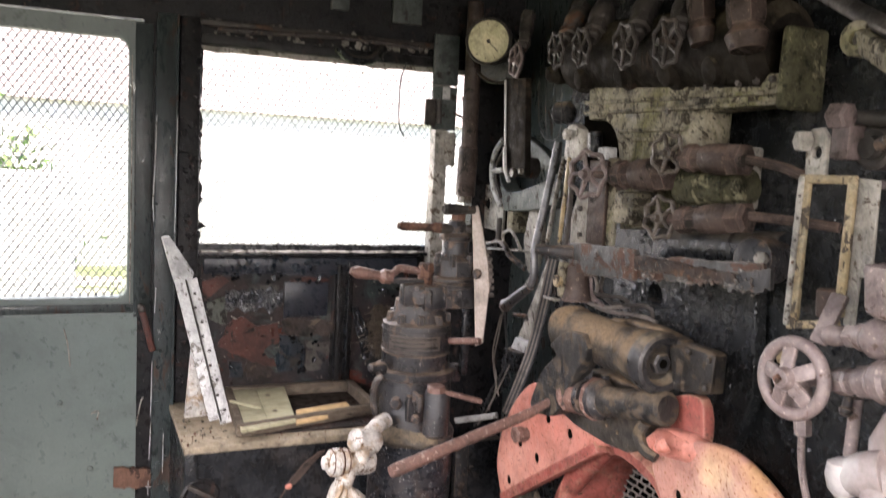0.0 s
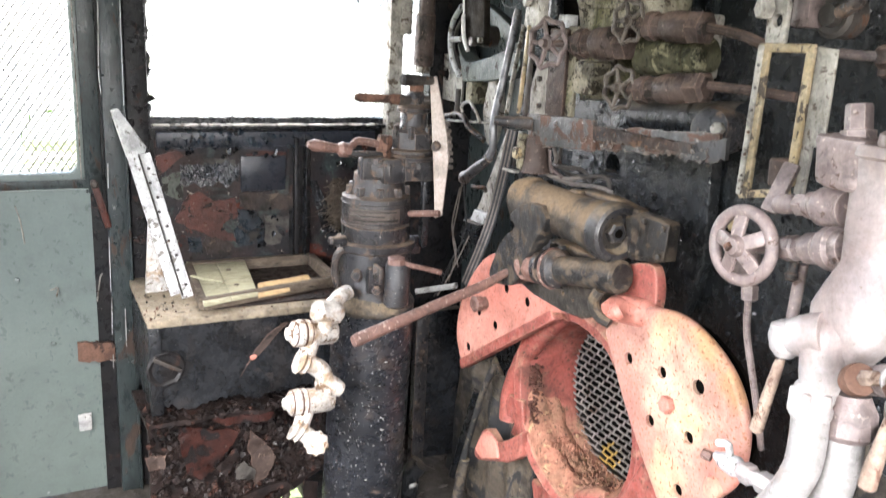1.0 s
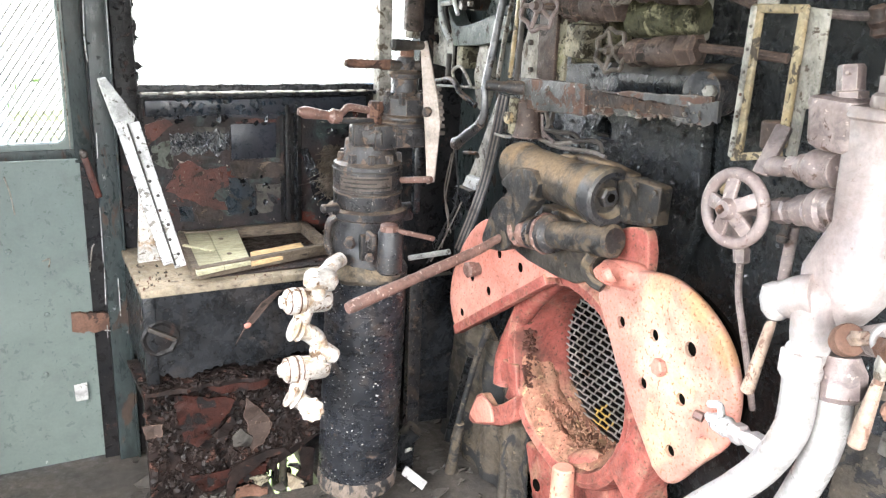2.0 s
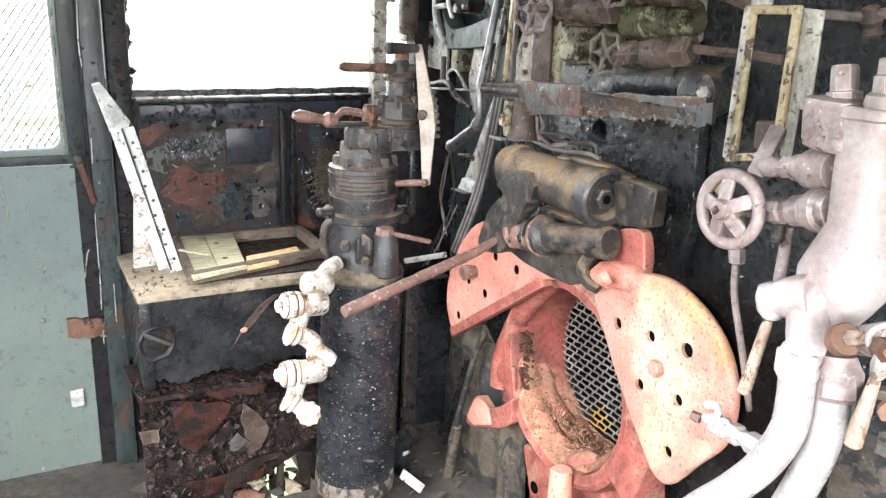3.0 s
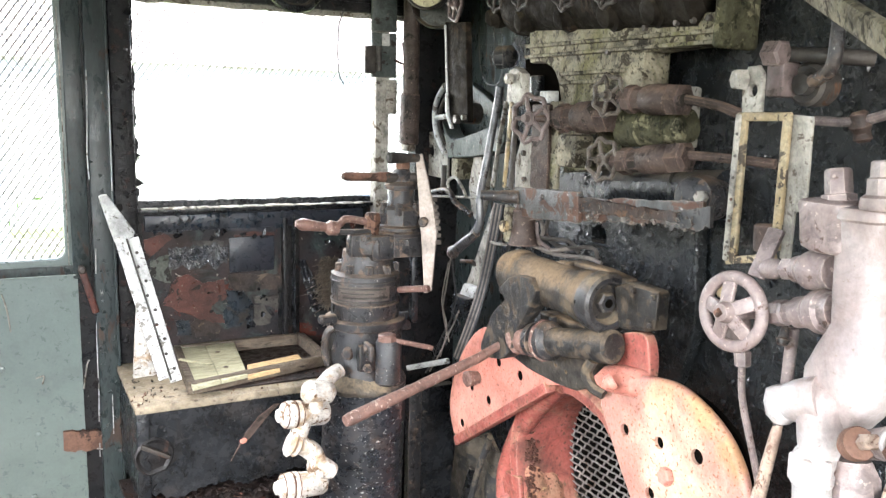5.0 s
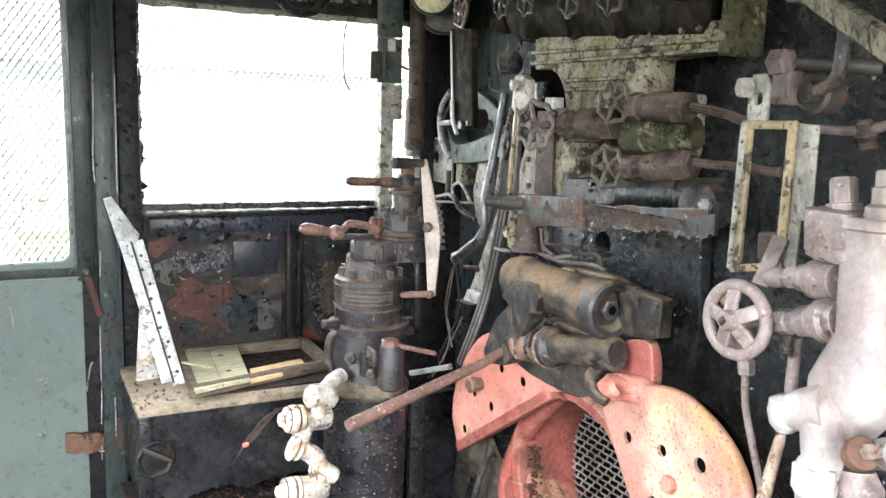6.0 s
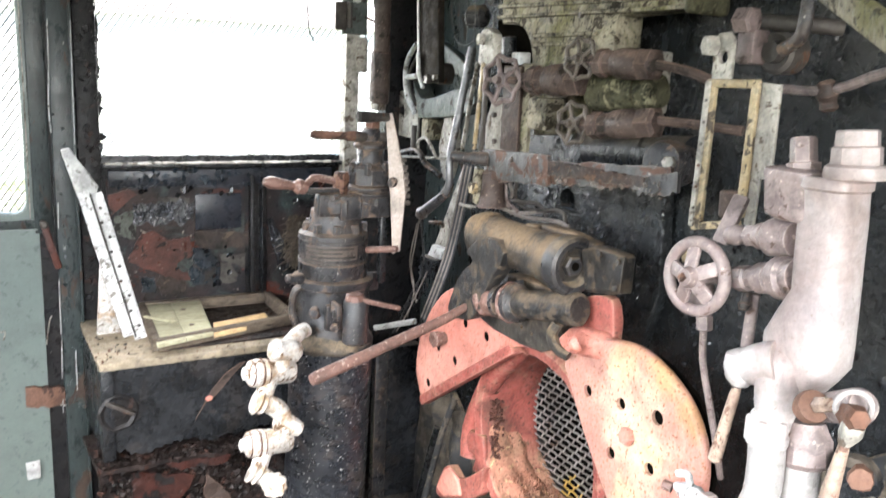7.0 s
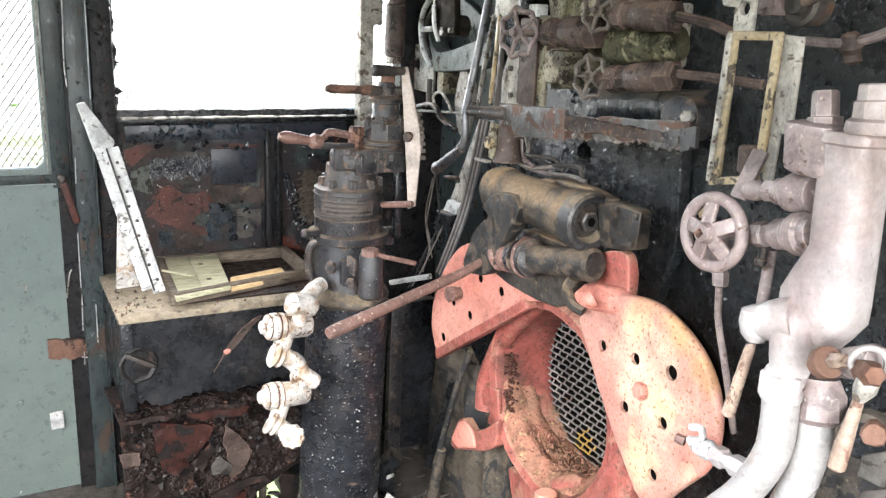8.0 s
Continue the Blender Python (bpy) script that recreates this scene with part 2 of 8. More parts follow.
PLANKWHITE = surface("weathered_white_paint", (0.4592, 0.4592, 0.451), (0.369, 0.369, 0.3608), (0.1394, 0.1271, 0.1107), 0.61, rough=0.7, chip_scale=22,
                     speck=(0.10, 0.085, 0.07), speck_at=0.655, speck_scale=70, grime=0.5)
# Zones hold pinkish grime and also paint the casting's shaded left side.
ALU = surface("aluminium_paint", (0.3474, 0.3289, 0.3216), (0.2957, 0.2735, 0.2661), (0.1626, 0.122, 0.1109), 0.675, scale=5, rough=0.55, chip_scale=26,
              metal=0.0, speck=(0.17, 0.13, 0.115), speck_at=0.70, speck_scale=140, bump=0.4, grain=0.3, grime=0.5, grime_scale=8, stain=(0.29, 0.235, 0.22), stain_at=0.62, stain_scale=6,
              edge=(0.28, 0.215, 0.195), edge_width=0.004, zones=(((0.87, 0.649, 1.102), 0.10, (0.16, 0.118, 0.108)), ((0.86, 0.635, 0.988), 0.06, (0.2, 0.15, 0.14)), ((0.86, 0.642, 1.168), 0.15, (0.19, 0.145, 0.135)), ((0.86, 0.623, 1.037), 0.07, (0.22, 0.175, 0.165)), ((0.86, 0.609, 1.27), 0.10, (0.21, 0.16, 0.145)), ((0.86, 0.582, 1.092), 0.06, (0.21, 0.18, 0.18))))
PIPEWHITE = surface("white_pipe_paint", (0.286, 0.277, 0.270), (0.233, 0.220, 0.214), (0.1608, 0.117, 0.09503), 0.665, scale=9, rough=0.42, chip_scale=30,
                    speck=(0.2, 0.15, 0.12), speck_at=0.70, speck_scale=120, bump=0.3, grain=0.3, grime=0.5, grime_scale=14, stain=(0.33, 0.28, 0.25), stain_at=0.60, stain_scale=8)
MAUVE = surface("dull_pinkish_paint", (0.1384, 0.1033, 0.09727), (0.202, 0.1609, 0.1534), (0.07482, 0.0434, 0.03217), 0.615, scale=18, rough=0.5, chip_scale=34,
                bump=0.5, grain=0.4, grime=0.65, grime_scale=30, speck=(0.36, 0.29, 0.26), speck_at=0.67, speck_scale=130, edge=(0.33, 0.265, 0.245), edge_width=0.004)
MAROON = surface("maroon_brown_iron", (0.036, 0.0255, 0.0215), (0.062, 0.0445, 0.0375), (0.01816, 0.01482, 0.01233), 0.585, scale=16, rough=0.55, grime=0.75, bump=0.7,
                 speck=(0.15, 0.11, 0.09), speck_at=0.68, speck_scale=120, edge=(0.13, 0.085, 0.07), dust=(0.125, 0.085, 0.065), dust_from=0.3, spec=0.2)
WHEEL = surface("dull_brown_wheel_iron", (0.075, 0.056, 0.052), (0.13, 0.10, 0.095), (0.04, 0.028, 0.024), 0.60, scale=20, rough=0.5, chip_scale=40, bump=0.5, grime=0.7, grime_scale=30,
                edge=(0.19, 0.145, 0.13), edge_width=0.003, spec=0.3)
WHEELGREY = surface("grey_brown_wheel_iron", (0.045, 0.037, 0.030), (0.080, 0.066, 0.054), (0.025, 0.019, 0.016), 0.58, scale=20, rough=0.55, chip_scale=40, bump=0.6, grime=0.75, grime_scale=30,
                    edge=(0.13, 0.108, 0.09), edge_width=0.003, spec=0.25)
SOOTWHEEL = surface("sooty_wheel_iron", (0.018, 0.015, 0.013), (0.035, 0.030, 0.027), (0.05, 0.036, 0.028), 0.6, scale=20, rough=0.6, bump=0.5, grime=0.7, edge=(0.085, 0.072, 0.064), edge_width=0.003, spec=0.2)
CREAM = surface("peeling_cream_paint", (0.245, 0.220, 0.163), (0.150, 0.132, 0.096), (0.03753, 0.02956, 0.01955), 0.565, scale=14, chip_scale=30,
                rough=0.85, stain=(0.105, 0.10, 0.042), stain_at=0.555, stain_scale=7, speck=(0.055, 0.048, 0.034), speck_at=0.60, speck_scale=110, bump=0.9, grime=0.9, spec=0.2)
SHELF = surface("rusted_grey_bar", (0.030, 0.033, 0.033), (0.062, 0.061, 0.058), (0.075, 0.036, 0.023), 0.51, scale=12, chip_scale=20, rough=0.5,
                speck=(0.28, 0.27, 0.25), speck_at=0.685, speck_scale=90, stain=(0.03, 0.022, 0.018), stain_at=0.6, stain_scale=10, bump=1.0, grime=0.7, edge=(0.17, 0.15, 0.13))
MOSS = surface("mossy_paint", (0.078, 0.074, 0.042), (0.044, 0.042, 0.028), (0.165, 0.152, 0.098), 0.57, scale=11, chip_scale=26, rough=0.95,
               speck=(0.025, 0.024, 0.016), speck_at=0.61, bump=0.9, grime=0.9, spec=0.1)
BRASS = surface("brass_edge", (0.235, 0.170, 0.085), (0.32, 0.265, 0.175), (0.045, 0.034, 0.024), 0.55, scale=18, rough=0.6, metal=0.1,
                chip_scale=34, grime=0.7)
OLDWHITE = surface("dirty_white_paint", (0.3145, 0.2975, 0.2635), (0.187, 0.17, 0.1445), (0.07225, 0.0527, 0.03655), 0.585, scale=12, chip_scale=32, rough=0.65, grime=0.8,
                   speck=(0.07, 0.055, 0.04), speck_at=0.65, speck_scale=110, bump=0.6)
PALEPINK = surface("pale_pinkish_paint", (0.36, 0.30, 0.265), (0.28, 0.235, 0.205), (0.12, 0.085, 0.07), 0.68, scale=10, chip_scale=30, rough=0.55, grime=0.5, bump=0.4)
TEAL = surface("grey_green_paint", (0.045, 0.056, 0.053), (0.08, 0.092, 0.087), (0.03, 0.025, 0.022), 0.59, rough=0.45, bump=0.7, grime=0.7, chip_scale=24,
               speck=(0.15, 0.14, 0.125), speck_at=0.69, edge=(0.14, 0.125, 0.105), spec=0.3)
# Door's dark green paint, made paler to put the haze before it into colour.
DOOR = surface("door_paint_with_haze", (0.104, 0.131, 0.120), (0.132, 0.162, 0.149), (0.045, 0.0435, 0.04125), 0.75, scale=3, rough=0.4,
               speck=(0.5, 0.5, 0.46), speck_at=0.75, speck_scale=34, bump=0.12, grain=0.12, grime=0.2, grime_scale=7)
POSTDARK = surface("green_black_post_paint", (0.022, 0.029, 0.030), (0.035, 0.045, 0.045), (0.05, 0.034, 0.026), 0.60, scale=5, rough=0.36, bump=0.5, chip_scale=16, grime=0.6, stretch=(1, 1, 0.4),
                   speck=(0.2, 0.2, 0.19), speck_at=0.73, speck_scale=90, spec=0.35)
WALLDARK = surface("tarry_dark_paint", (0.0077, 0.0084, 0.0098), (0.0182, 0.0168, 0.0168), (0.0434, 0.028, 0.0238), 0.615, scale=8, rough=0.33, bump=0.9, chip_scale=22, speck=(0.14, 0.13, 0.12), speck_at=0.71, speck_scale=120, spec=0.18)
PEEL = surface("peeling_wall_paint", (0.01122, 0.01224, 0.0153), (0.03825, 0.0255, 0.02295), (0.0867, 0.0255, 0.01785), 0.58, scale=7, chip_scale=8,
               rough=0.45, stain=(0.05, 0.075, 0.07), stain_at=0.60, stain_scale=7, speck=(0.30, 0.28, 0.24), speck_at=0.70, bump=0.9, spec=0.2)
REDWALL = surface("red_oxide_paint", (0.04162, 0.01273, 0.009302), (0.02448, 0.01028, 0.008323), (0.008323, 0.006854, 0.006854), 0.545, rough=0.4, bump=1.0, chip_scale=26, grime=0.85, speck=(0.13, 0.10, 0.09), speck_at=0.69, speck_scale=110, spec=0.25)
REDOXIDE = surface("brick_red_oxide", (0.080, 0.027, 0.020), (0.055, 0.021, 0.016), (0.022, 0.017, 0.016), 0.60, rough=0.45, bump=0.9, chip_scale=30, grime=0.6, speck=(0.15, 0.12, 0.10), speck_at=0.69, speck_scale=130, spec=0.3)
FOIL = surface("crumpled_bitumen_foil", (0.03, 0.033, 0.0405), (0.135, 0.135, 0.138), (0.33, 0.315, 0.3), 0.63, scale=24, rough=0.2, metal=0.35, bump=0.8, chip_scale=40)
BLUEPLATE = surface("blue_black_plate", (0.0175, 0.0205, 0.0275), (0.025, 0.0275, 0.035), (0.045, 0.0425, 0.04), 0.68, rough=0.32, spec=0.3)
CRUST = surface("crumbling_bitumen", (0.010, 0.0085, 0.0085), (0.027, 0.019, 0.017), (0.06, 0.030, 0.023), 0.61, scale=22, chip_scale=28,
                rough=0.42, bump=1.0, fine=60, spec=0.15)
NIGHTBLUE = surface("blue_black_paint", (0.007, 0.013, 0.021), (0.014, 0.022, 0.030), (0.03, 0.026, 0.022), 0.60, scale=14, rough=0.3, chip_scale=30, bump=1.0, grime=0.8, spec=0.3)
FLAKEBROWN = surface("brown_scabbed_paint", (0.048, 0.034, 0.027), (0.026, 0.021, 0.019), (0.095, 0.072, 0.055), 0.60, scale=18, rough=0.6, chip_scale=34, bump=1.0, grime=0.9, grime_scale=34, spec=0.25)
FLAKEGREEN = surface("grey_green_flake", (0.045, 0.052, 0.044), (0.075, 0.080, 0.068), (0.02, 0.018, 0.016), 0.56, rough=0.7, chip_scale=24, grime=0.8, spec=0.25)
FLAKEGREY = surface("grey_flake", (0.0855, 0.07875, 0.06975), (0.05175, 0.04725, 0.04275), (0.0225, 0.0189, 0.01665), 0.60, rough=0.8, chip_scale=24, grime=0.8, spec=0.2)
WOODPALE = surface("pale_weathered_wood", (0.437, 0.4165, 0.289), (0.3463, 0.3315, 0.2125), (0.1649, 0.1445, 0.085), 0.68, scale=5, rough=0.8,
                   stretch=(1.5, 9, 9), speck=(0.1, 0.09, 0.06), speck_at=0.72, bump=0.35)
WOODFRESH = surface("fresh_split_wood", (0.62, 0.43, 0.22), (0.52, 0.36, 0.19), None, scale=5, rough=0.75, stretch=(2, 12, 12))
WOODDARK = surface("dark_weathered_wood", (0.070, 0.050, 0.036), (0.145, 0.115, 0.082), (0.04125, 0.03, 0.0225), 0.6, scale=6, rough=0.85,
                   stretch=(2, 8, 8), bump=0.6)
WOODTOP = surface("dusty_board_top", (0.264, 0.2176, 0.1539), (0.18, 0.147, 0.1026), (0.066, 0.04704, 0.03135), 0.63, scale=7, rough=0.9,
                  speck=(0.1, 0.07, 0.05), speck_at=0.66, bump=0.5)
CHARCOAL = surface("burnt_red_paint", (0.26, 0.045, 0.025), (0.19, 0.04, 0.028), None, rough=0.7)
FLOORM = surface("dirty_steel_floor", (0.03, 0.027, 0.025), (0.07, 0.06, 0.05), (0.13, 0.11, 0.09), 0.66, scale=5, rough=0.85, bump=0.8)
SOOT = surface("sooty_ceiling", (0.02, 0.021, 0.02), (0.036, 0.036, 0.032), (0.06, 0.055, 0.045), 0.66, scale=4, rough=0.8, spec=0.1)
# Firebox soot, set blacker than soot to put shade into holes and recesses.
SOOTSHADE = surface("firebox_soot_and_hole_shade", (0.0025, 0.00225, 0.002), (0.005, 0.00425, 0.0035), None, rough=0.95, spec=0.0)
WIREMESH = surface("galvanised_wire", (0.20, 0.185, 0.17), (0.30, 0.28, 0.26), (0.13, 0.085, 0.06), 0.62, rough=0.55, metal=0.25)
WIREYELLOW = surface("yellow_painted_wire", (0.50, 0.33, 0.08), (0.40, 0.25, 0.06), (0.18, 0.12, 0.07), 0.62, rough=0.6)
MESHDARK = surface("dark_window_wire", (0.24, 0.235, 0.225), (0.34, 0.33, 0.31), None, rough=0.6, metal=0.2)
RUBBER = surface("black_wire_sheath", (0.02, 0.02, 0.022), (0.04, 0.04, 0.042), None, rough=0.5)
SOOTIRON = surface("sooty_casting", (0.0091, 0.0077, 0.00665), (0.021, 0.0175, 0.014), (0.0385, 0.028, 0.021), 0.62, rough=0.9, bump=1.0, fine=60, grime=0.7, dust=(0.06, 0.05, 0.035), spec=0.05)
GLOSSBLACK = surface("glossy_black_flake", (0.008, 0.009, 0.011), (0.02, 0.021, 0.024), None, rough=0.16, bump=0.4)
WIREGREY = surface("grey_cloth_wire", (0.13, 0.11, 0.095), (0.2, 0.175, 0.155), None, rough=0.8)
STEELBAR = surface("worn_bright_steel", (0.15, 0.15, 0.155), (0.1, 0.1, 0.105), (0.05, 0.04, 0.035), 0.63, rough=0.4, metal=0.55)
DIAL = surface("yellowed_dial", (0.52, 0.47, 0.30), (0.40, 0.37, 0.22), (0.15, 0.14, 0.08), 0.65, scale=18, rough=0.6)
GRASS = surface("grass", (0.14, 0.17, 0.06), (0.09, 0.13, 0.04), (0.32, 0.30, 0.26), 0.56, scale=0.5, chip_scale=0.4, fine=6, rough=0.9)
LEAF = surface("leaves", (0.102, 0.187, 0.051), (0.17, 0.255, 0.068), None, scale=3, rough=0.6)
PLASTER = surface("white_house_wall", (0.80, 0.77, 0.70), (0.72, 0.69, 0.63), None, scale=1, fine=10, rough=0.9)
ROOFTILE = surface("weathered_roof", (0.38, 0.33, 0.30), (0.30, 0.26, 0.24), None, scale=2, fine=10, rough=0.85)


# ---- building helpers ----
def part(name, bm, material, parent=None, label="", smooth=True):
    me = bpy.data.meshes.new(name)
    bm.normal_update()
    if smooth:
        for fc in bm.faces:
            fc.smooth = True
        for e in bm.edges:
            if len(e.link_faces) == 2 and e.calc_face_angle(0) > 0.6:
                e.smooth = False
    bm.to_mesh(me)
    bm.free()
    me.materials.append(material)
    ob = new(name, me)
    if parent is not None:
        ob.parent = parent
        ob.matrix_parent_inverse = Matrix.Translation(-Vector(parent.location))
    if label:
        ob["label"] = label
    return ob


def thing(name, label, category, at, group="", kind=""):
    ob = new(name)
    ob.location = at
    ob.empty_display_size = 0.05
    return tagged(ob, label, category, group, kind)


def turn_to(axis):
    """The rotation that brings z onto the axis."""
    return Vector(axis).normalized().to_track_quat('Z', 'Y').to_matrix()


def lathe(bm, p0, axis, profile, seg=24, wobble=0.0):
    """A turned form: profile of (metres along the axis, radius)."""
    p0, rot = Vector(p0), turn_to(axis)
    rings = []
    for h, rad in profile:
        if rad < 1e-5:
            rings.append([bm.verts.new(p0 + rot @ Vector((0, 0, h)))])
            continue
        ring = []
        for i in range(seg):
            a = 2 * math.pi * i / seg
            rr = rad * (1 + wobble * noise.noise(Vector((math.cos(a) * 2, math.sin(a) * 2, h * 30))))
            ring.append(bm.verts.new(p0 + rot @ Vector((rr * math.cos(a), rr * math.sin(a), h))))
        rings.append(ring)
    for a, b in zip(rings, rings[1:]):
        if len(a) == 1 and len(b) == 1:
            continue
        for i in range(seg):
            j = (i + 1) % seg
            if len(a) == 1:
                bm.faces.new((a[0], b[i], b[j]))
            elif len(b) == 1:
                bm.faces.new((a[i], a[j], b[0]))
            else:
                bm.faces.new((a[i], a[j], b[j], b[i]))
    if len(rings[0]) > 1:
        bm.faces.new(rings[0][::-1])
    if len(rings[-1]) > 1:
        bm.faces.new(rings[-1])
    return bm


def between(p0, p1, r0, r1=None, seg=16, lip=0.0):
    """A round bar from p0 to p1, with edges broken a little."""
    p0, p1 = Vector(p0), Vector(p1)
    n = (p1 - p0).length
    r1 = r0 if r1 is None else r1
    c = min(r0, r1, n) * 0.15
    return lathe(bmesh.new(), p0, p1 - p0, [(0, r0 - c), (c, r0), (n - c, r1), (n, r1 - c)], seg)


def turned(p0, p1, stops, seg=24, wobble=0.0):
    """A turned form from p0 to p1, stops of (share of the way, radius)."""
    p0, p1 = Vector(p0), Vector(p1)
    n = (p1 - p0).length
    return lathe(bmesh.new(), p0, p1 - p0, [(s * n, rad) for s, rad in stops], seg, wobble)


def curve_points(pts, steps=6):
    pts = [Vector(p) for p in pts]
    if len(pts) < 3:
        return pts
    out = []
    ext = [pts[0] * 2 - pts[1], *pts, pts[-1] * 2 - pts[-2]]
    for a, b, c, d in zip(ext, ext[1:], ext[2:], ext[3:]):
        for k in range(steps):
            t = k / steps
            out.append(0.5 * ((2 * b) + (c - a) * t + (2 * a - 5 * b + 4 * c - d) * t * t + (3 * b - a - 3 * c + d) * t ** 3))
    out.append(pts[-1])
    return out


def tube(pts, rad, seg=10, steps=6, bm=None, rad_end=None):
    """A round pipe or wire swept along a smooth line."""
    bm = bm or bmesh.new()
    line = curve_points(pts, steps)
    n = len(line)
    up = Vector((0.31, 0.17, 0.93))
    rings = []
    for i, p in enumerate(line):
        d = (line[min(i + 1, n - 1)] - line[max(i - 1, 0)]).normalized()
        u = (up - d * up.dot(d)).normalized()
        up = u
        v = d.cross(u)
        rr = rad if rad_end is None else rad + (rad_end - rad) * i / (n - 1)
        rings.append([bm.verts.new(p + (u * math.cos(2 * math.pi * k / seg) + v * math.sin(2 * math.pi * k / seg)) * rr) for k in range(seg)])
    for a, b in zip(rings, rings[1:]):
        for k in range(seg):
            j = (k + 1) % seg
            bm.faces.new((a[k], a[j], b[j], b[k]))
    bm.faces.new(rings[0][::-1])
    bm.faces.new(rings[-1])
    return bm


def block(lo, hi, bevel=0.004, bm=None, seg=2):
    """A box from corner to corner with broken edges."""
    bm = bm or bmesh.new()
    made = bmesh.ops.create_cube(bm, size=1.0)["verts"]
    lo, hi = Vector(lo), Vector(hi)
    lo, hi = Vector(map(min, lo, hi)), Vector(map(max, lo, hi))
    for v in made:
        v.co = Vector([lo[i] + (v.co[i] + 0.5) * (hi[i] - lo[i]) for i in range(3)])
    if bevel:
        edges = {e for v in made for e in v.link_edges}
        bmesh.ops.bevel(bm, geom=list(edges), offset=min(bevel, 0.45 * min(hi - lo)), segments=seg, affect='EDGES', profile=0.5)
    return bm


def bar(p0, p1, width, depth, side=(0, 0, 1), bevel=0.003, bm=None):
    """A flat bar from p0 to p1: width across, along the given side, and depth."""
    p0, p1 = Vector(p0), Vector(p1)
    d = (p1 - p0)
    n = d.length
    d.normalize()
    s = Vector(side)
    s = (s - d * s.dot(d)).normalized()
    w = d.cross(s)
    b = block((-width / 2, -depth / 2, 0), (width / 2, depth / 2, n), bevel)
    m = Matrix((s, w, d)).transposed().to_4x4()
    m.translation = p0
    bmesh.ops.transform(b, matrix=m, verts=b.verts)
    return b


def sheet(outline, normal, thick, holes=(), bevel=0.0, hole_seg=14, wobble=0.0):
    """A plate with a closed outline of points in space, thick along the normal, with round holes of (centre, radius)."""
    bm = bmesh.new()
    nrm = Vector(normal).normalized()
    loops = [[Vector(p) for p in outline]]
    rot = turn_to(nrm)
    for hole in holes:
        if isinstance(hole, list):
            loops.append([Vector(p) for p in hole])
            continue
        c, rad = hole
        loops.append([Vector(c) + rot @ Vector((rad * math.cos(2 * math.pi * i / hole_seg), rad * math.sin(2 * math.pi * i / hole_seg), 0)) for i in range(hole_seg)])
    o = loops[0][0]
    edges = []
    for lp in loops:
        vs = [bm.verts.new(p - nrm * (p - o).dot(nrm)) for p in lp]
        edges += [bm.edges.new((a, b)) for a, b in zip(vs, vs[1:] + vs[:1])]
    made = bmesh.ops.triangle_fill(bm, use_beauty=True, use_dissolve=False, edges=edges, normal=nrm)
    faces = [g for g in made["geom"] if isinstance(g, bmesh.types.BMFace)]
    ext = bmesh.ops.extrude_face_region(bm, geom=faces)
    vs = [g for g in ext["geom"] if isinstance(g, bmesh.types.BMVert)]
    bmesh.ops.translate(bm, verts=vs, vec=nrm * thick)
    bmesh.ops.recalc_face_normals(bm, faces=bm.faces)
    if bevel:
        rounds = [(Vector(h[0]), h[1]) for h in holes if not isinstance(h, list)]

        def in_hole(p):
            return any(((p - c) - nrm * (p - c).dot(nrm)).length < rad * 1.05 for c, rad in rounds)

        sharp = [e for e in bm.edges if len(e.link_faces) == 2 and e.calc_face_angle(0) > 1.2 and not in_hole(e.verts[0].co)]
        bmesh.ops.bevel(bm, geom=sharp, offset=bevel, segments=3, affect='EDGES', profile=0.5, clamp_overlap=True)
    return bm


def join(*bms):
    a = bms[0]
    for b in bms[1:]:
        tmp = bpy.data.meshes.new("tmp")
        b.to_mesh(tmp)
        b.free()
        a.from_mesh(tmp)
        bpy.data.meshes.remove(tmp)
    return a


def nut(p, axis, rad, high, seg=6, dome=True):
    """A hexagonal nut or bolt head."""
    prof = [(0, rad), (high * 0.8, rad), (high, rad * 0.82)]
    return lathe(bmesh.new(), p, axis, prof, seg)


def rough_up(bm, amount, scale, seed=0.0):
    """Dents and wear on a form."""
    for v in bm.verts:
        n = noise.noise_vector(v.co * scale + Vector((seed, seed, seed)))
        v.co += n * amount
    return bm


def valve_wheel(center, axis, rad, parent, material, lobes=7, spokes=5, thick=0.105):
    """A small cast valve wheel with a scalloped rim, spokes and hub."""
    rot = turn_to(axis)
    c = Vector(center)
    rim = bmesh.new()
    n = lobes * 8
    pts = []
    for i in range(n):
        a = 2 * math.pi * i / n
        k = rad * (1.02 - 0.17 * abs(math.sin(lobes * a / 2)) ** 1.4)
        pts.append(c + rot @ Vector((k * math.cos(a), k * math.sin(a), 0)))
    ring_tube(rim, pts, rad * thick)
    part("rim", rim, material, parent)
    for s in range(spokes):
        a = 2 * math.pi * (s + 0.5) / spokes
        e = Vector((math.cos(a), math.sin(a), 0))
        part("spoke", between(c + rot @ (e * rad * 0.2), c + rot @ (e * rad * 0.9), rad * 0.11, rad * 0.09, 8), material, parent)
    part("hub", lathe(bmesh.new(), c - rot @ Vector((0, 0, rad * 0.18)), axis, [(0, rad * 0.3), (rad * 0.3, rad * 0.3), (rad * 0.36, rad * 0.17), (rad * 0.62, rad * 0.15)], 12), material, parent)


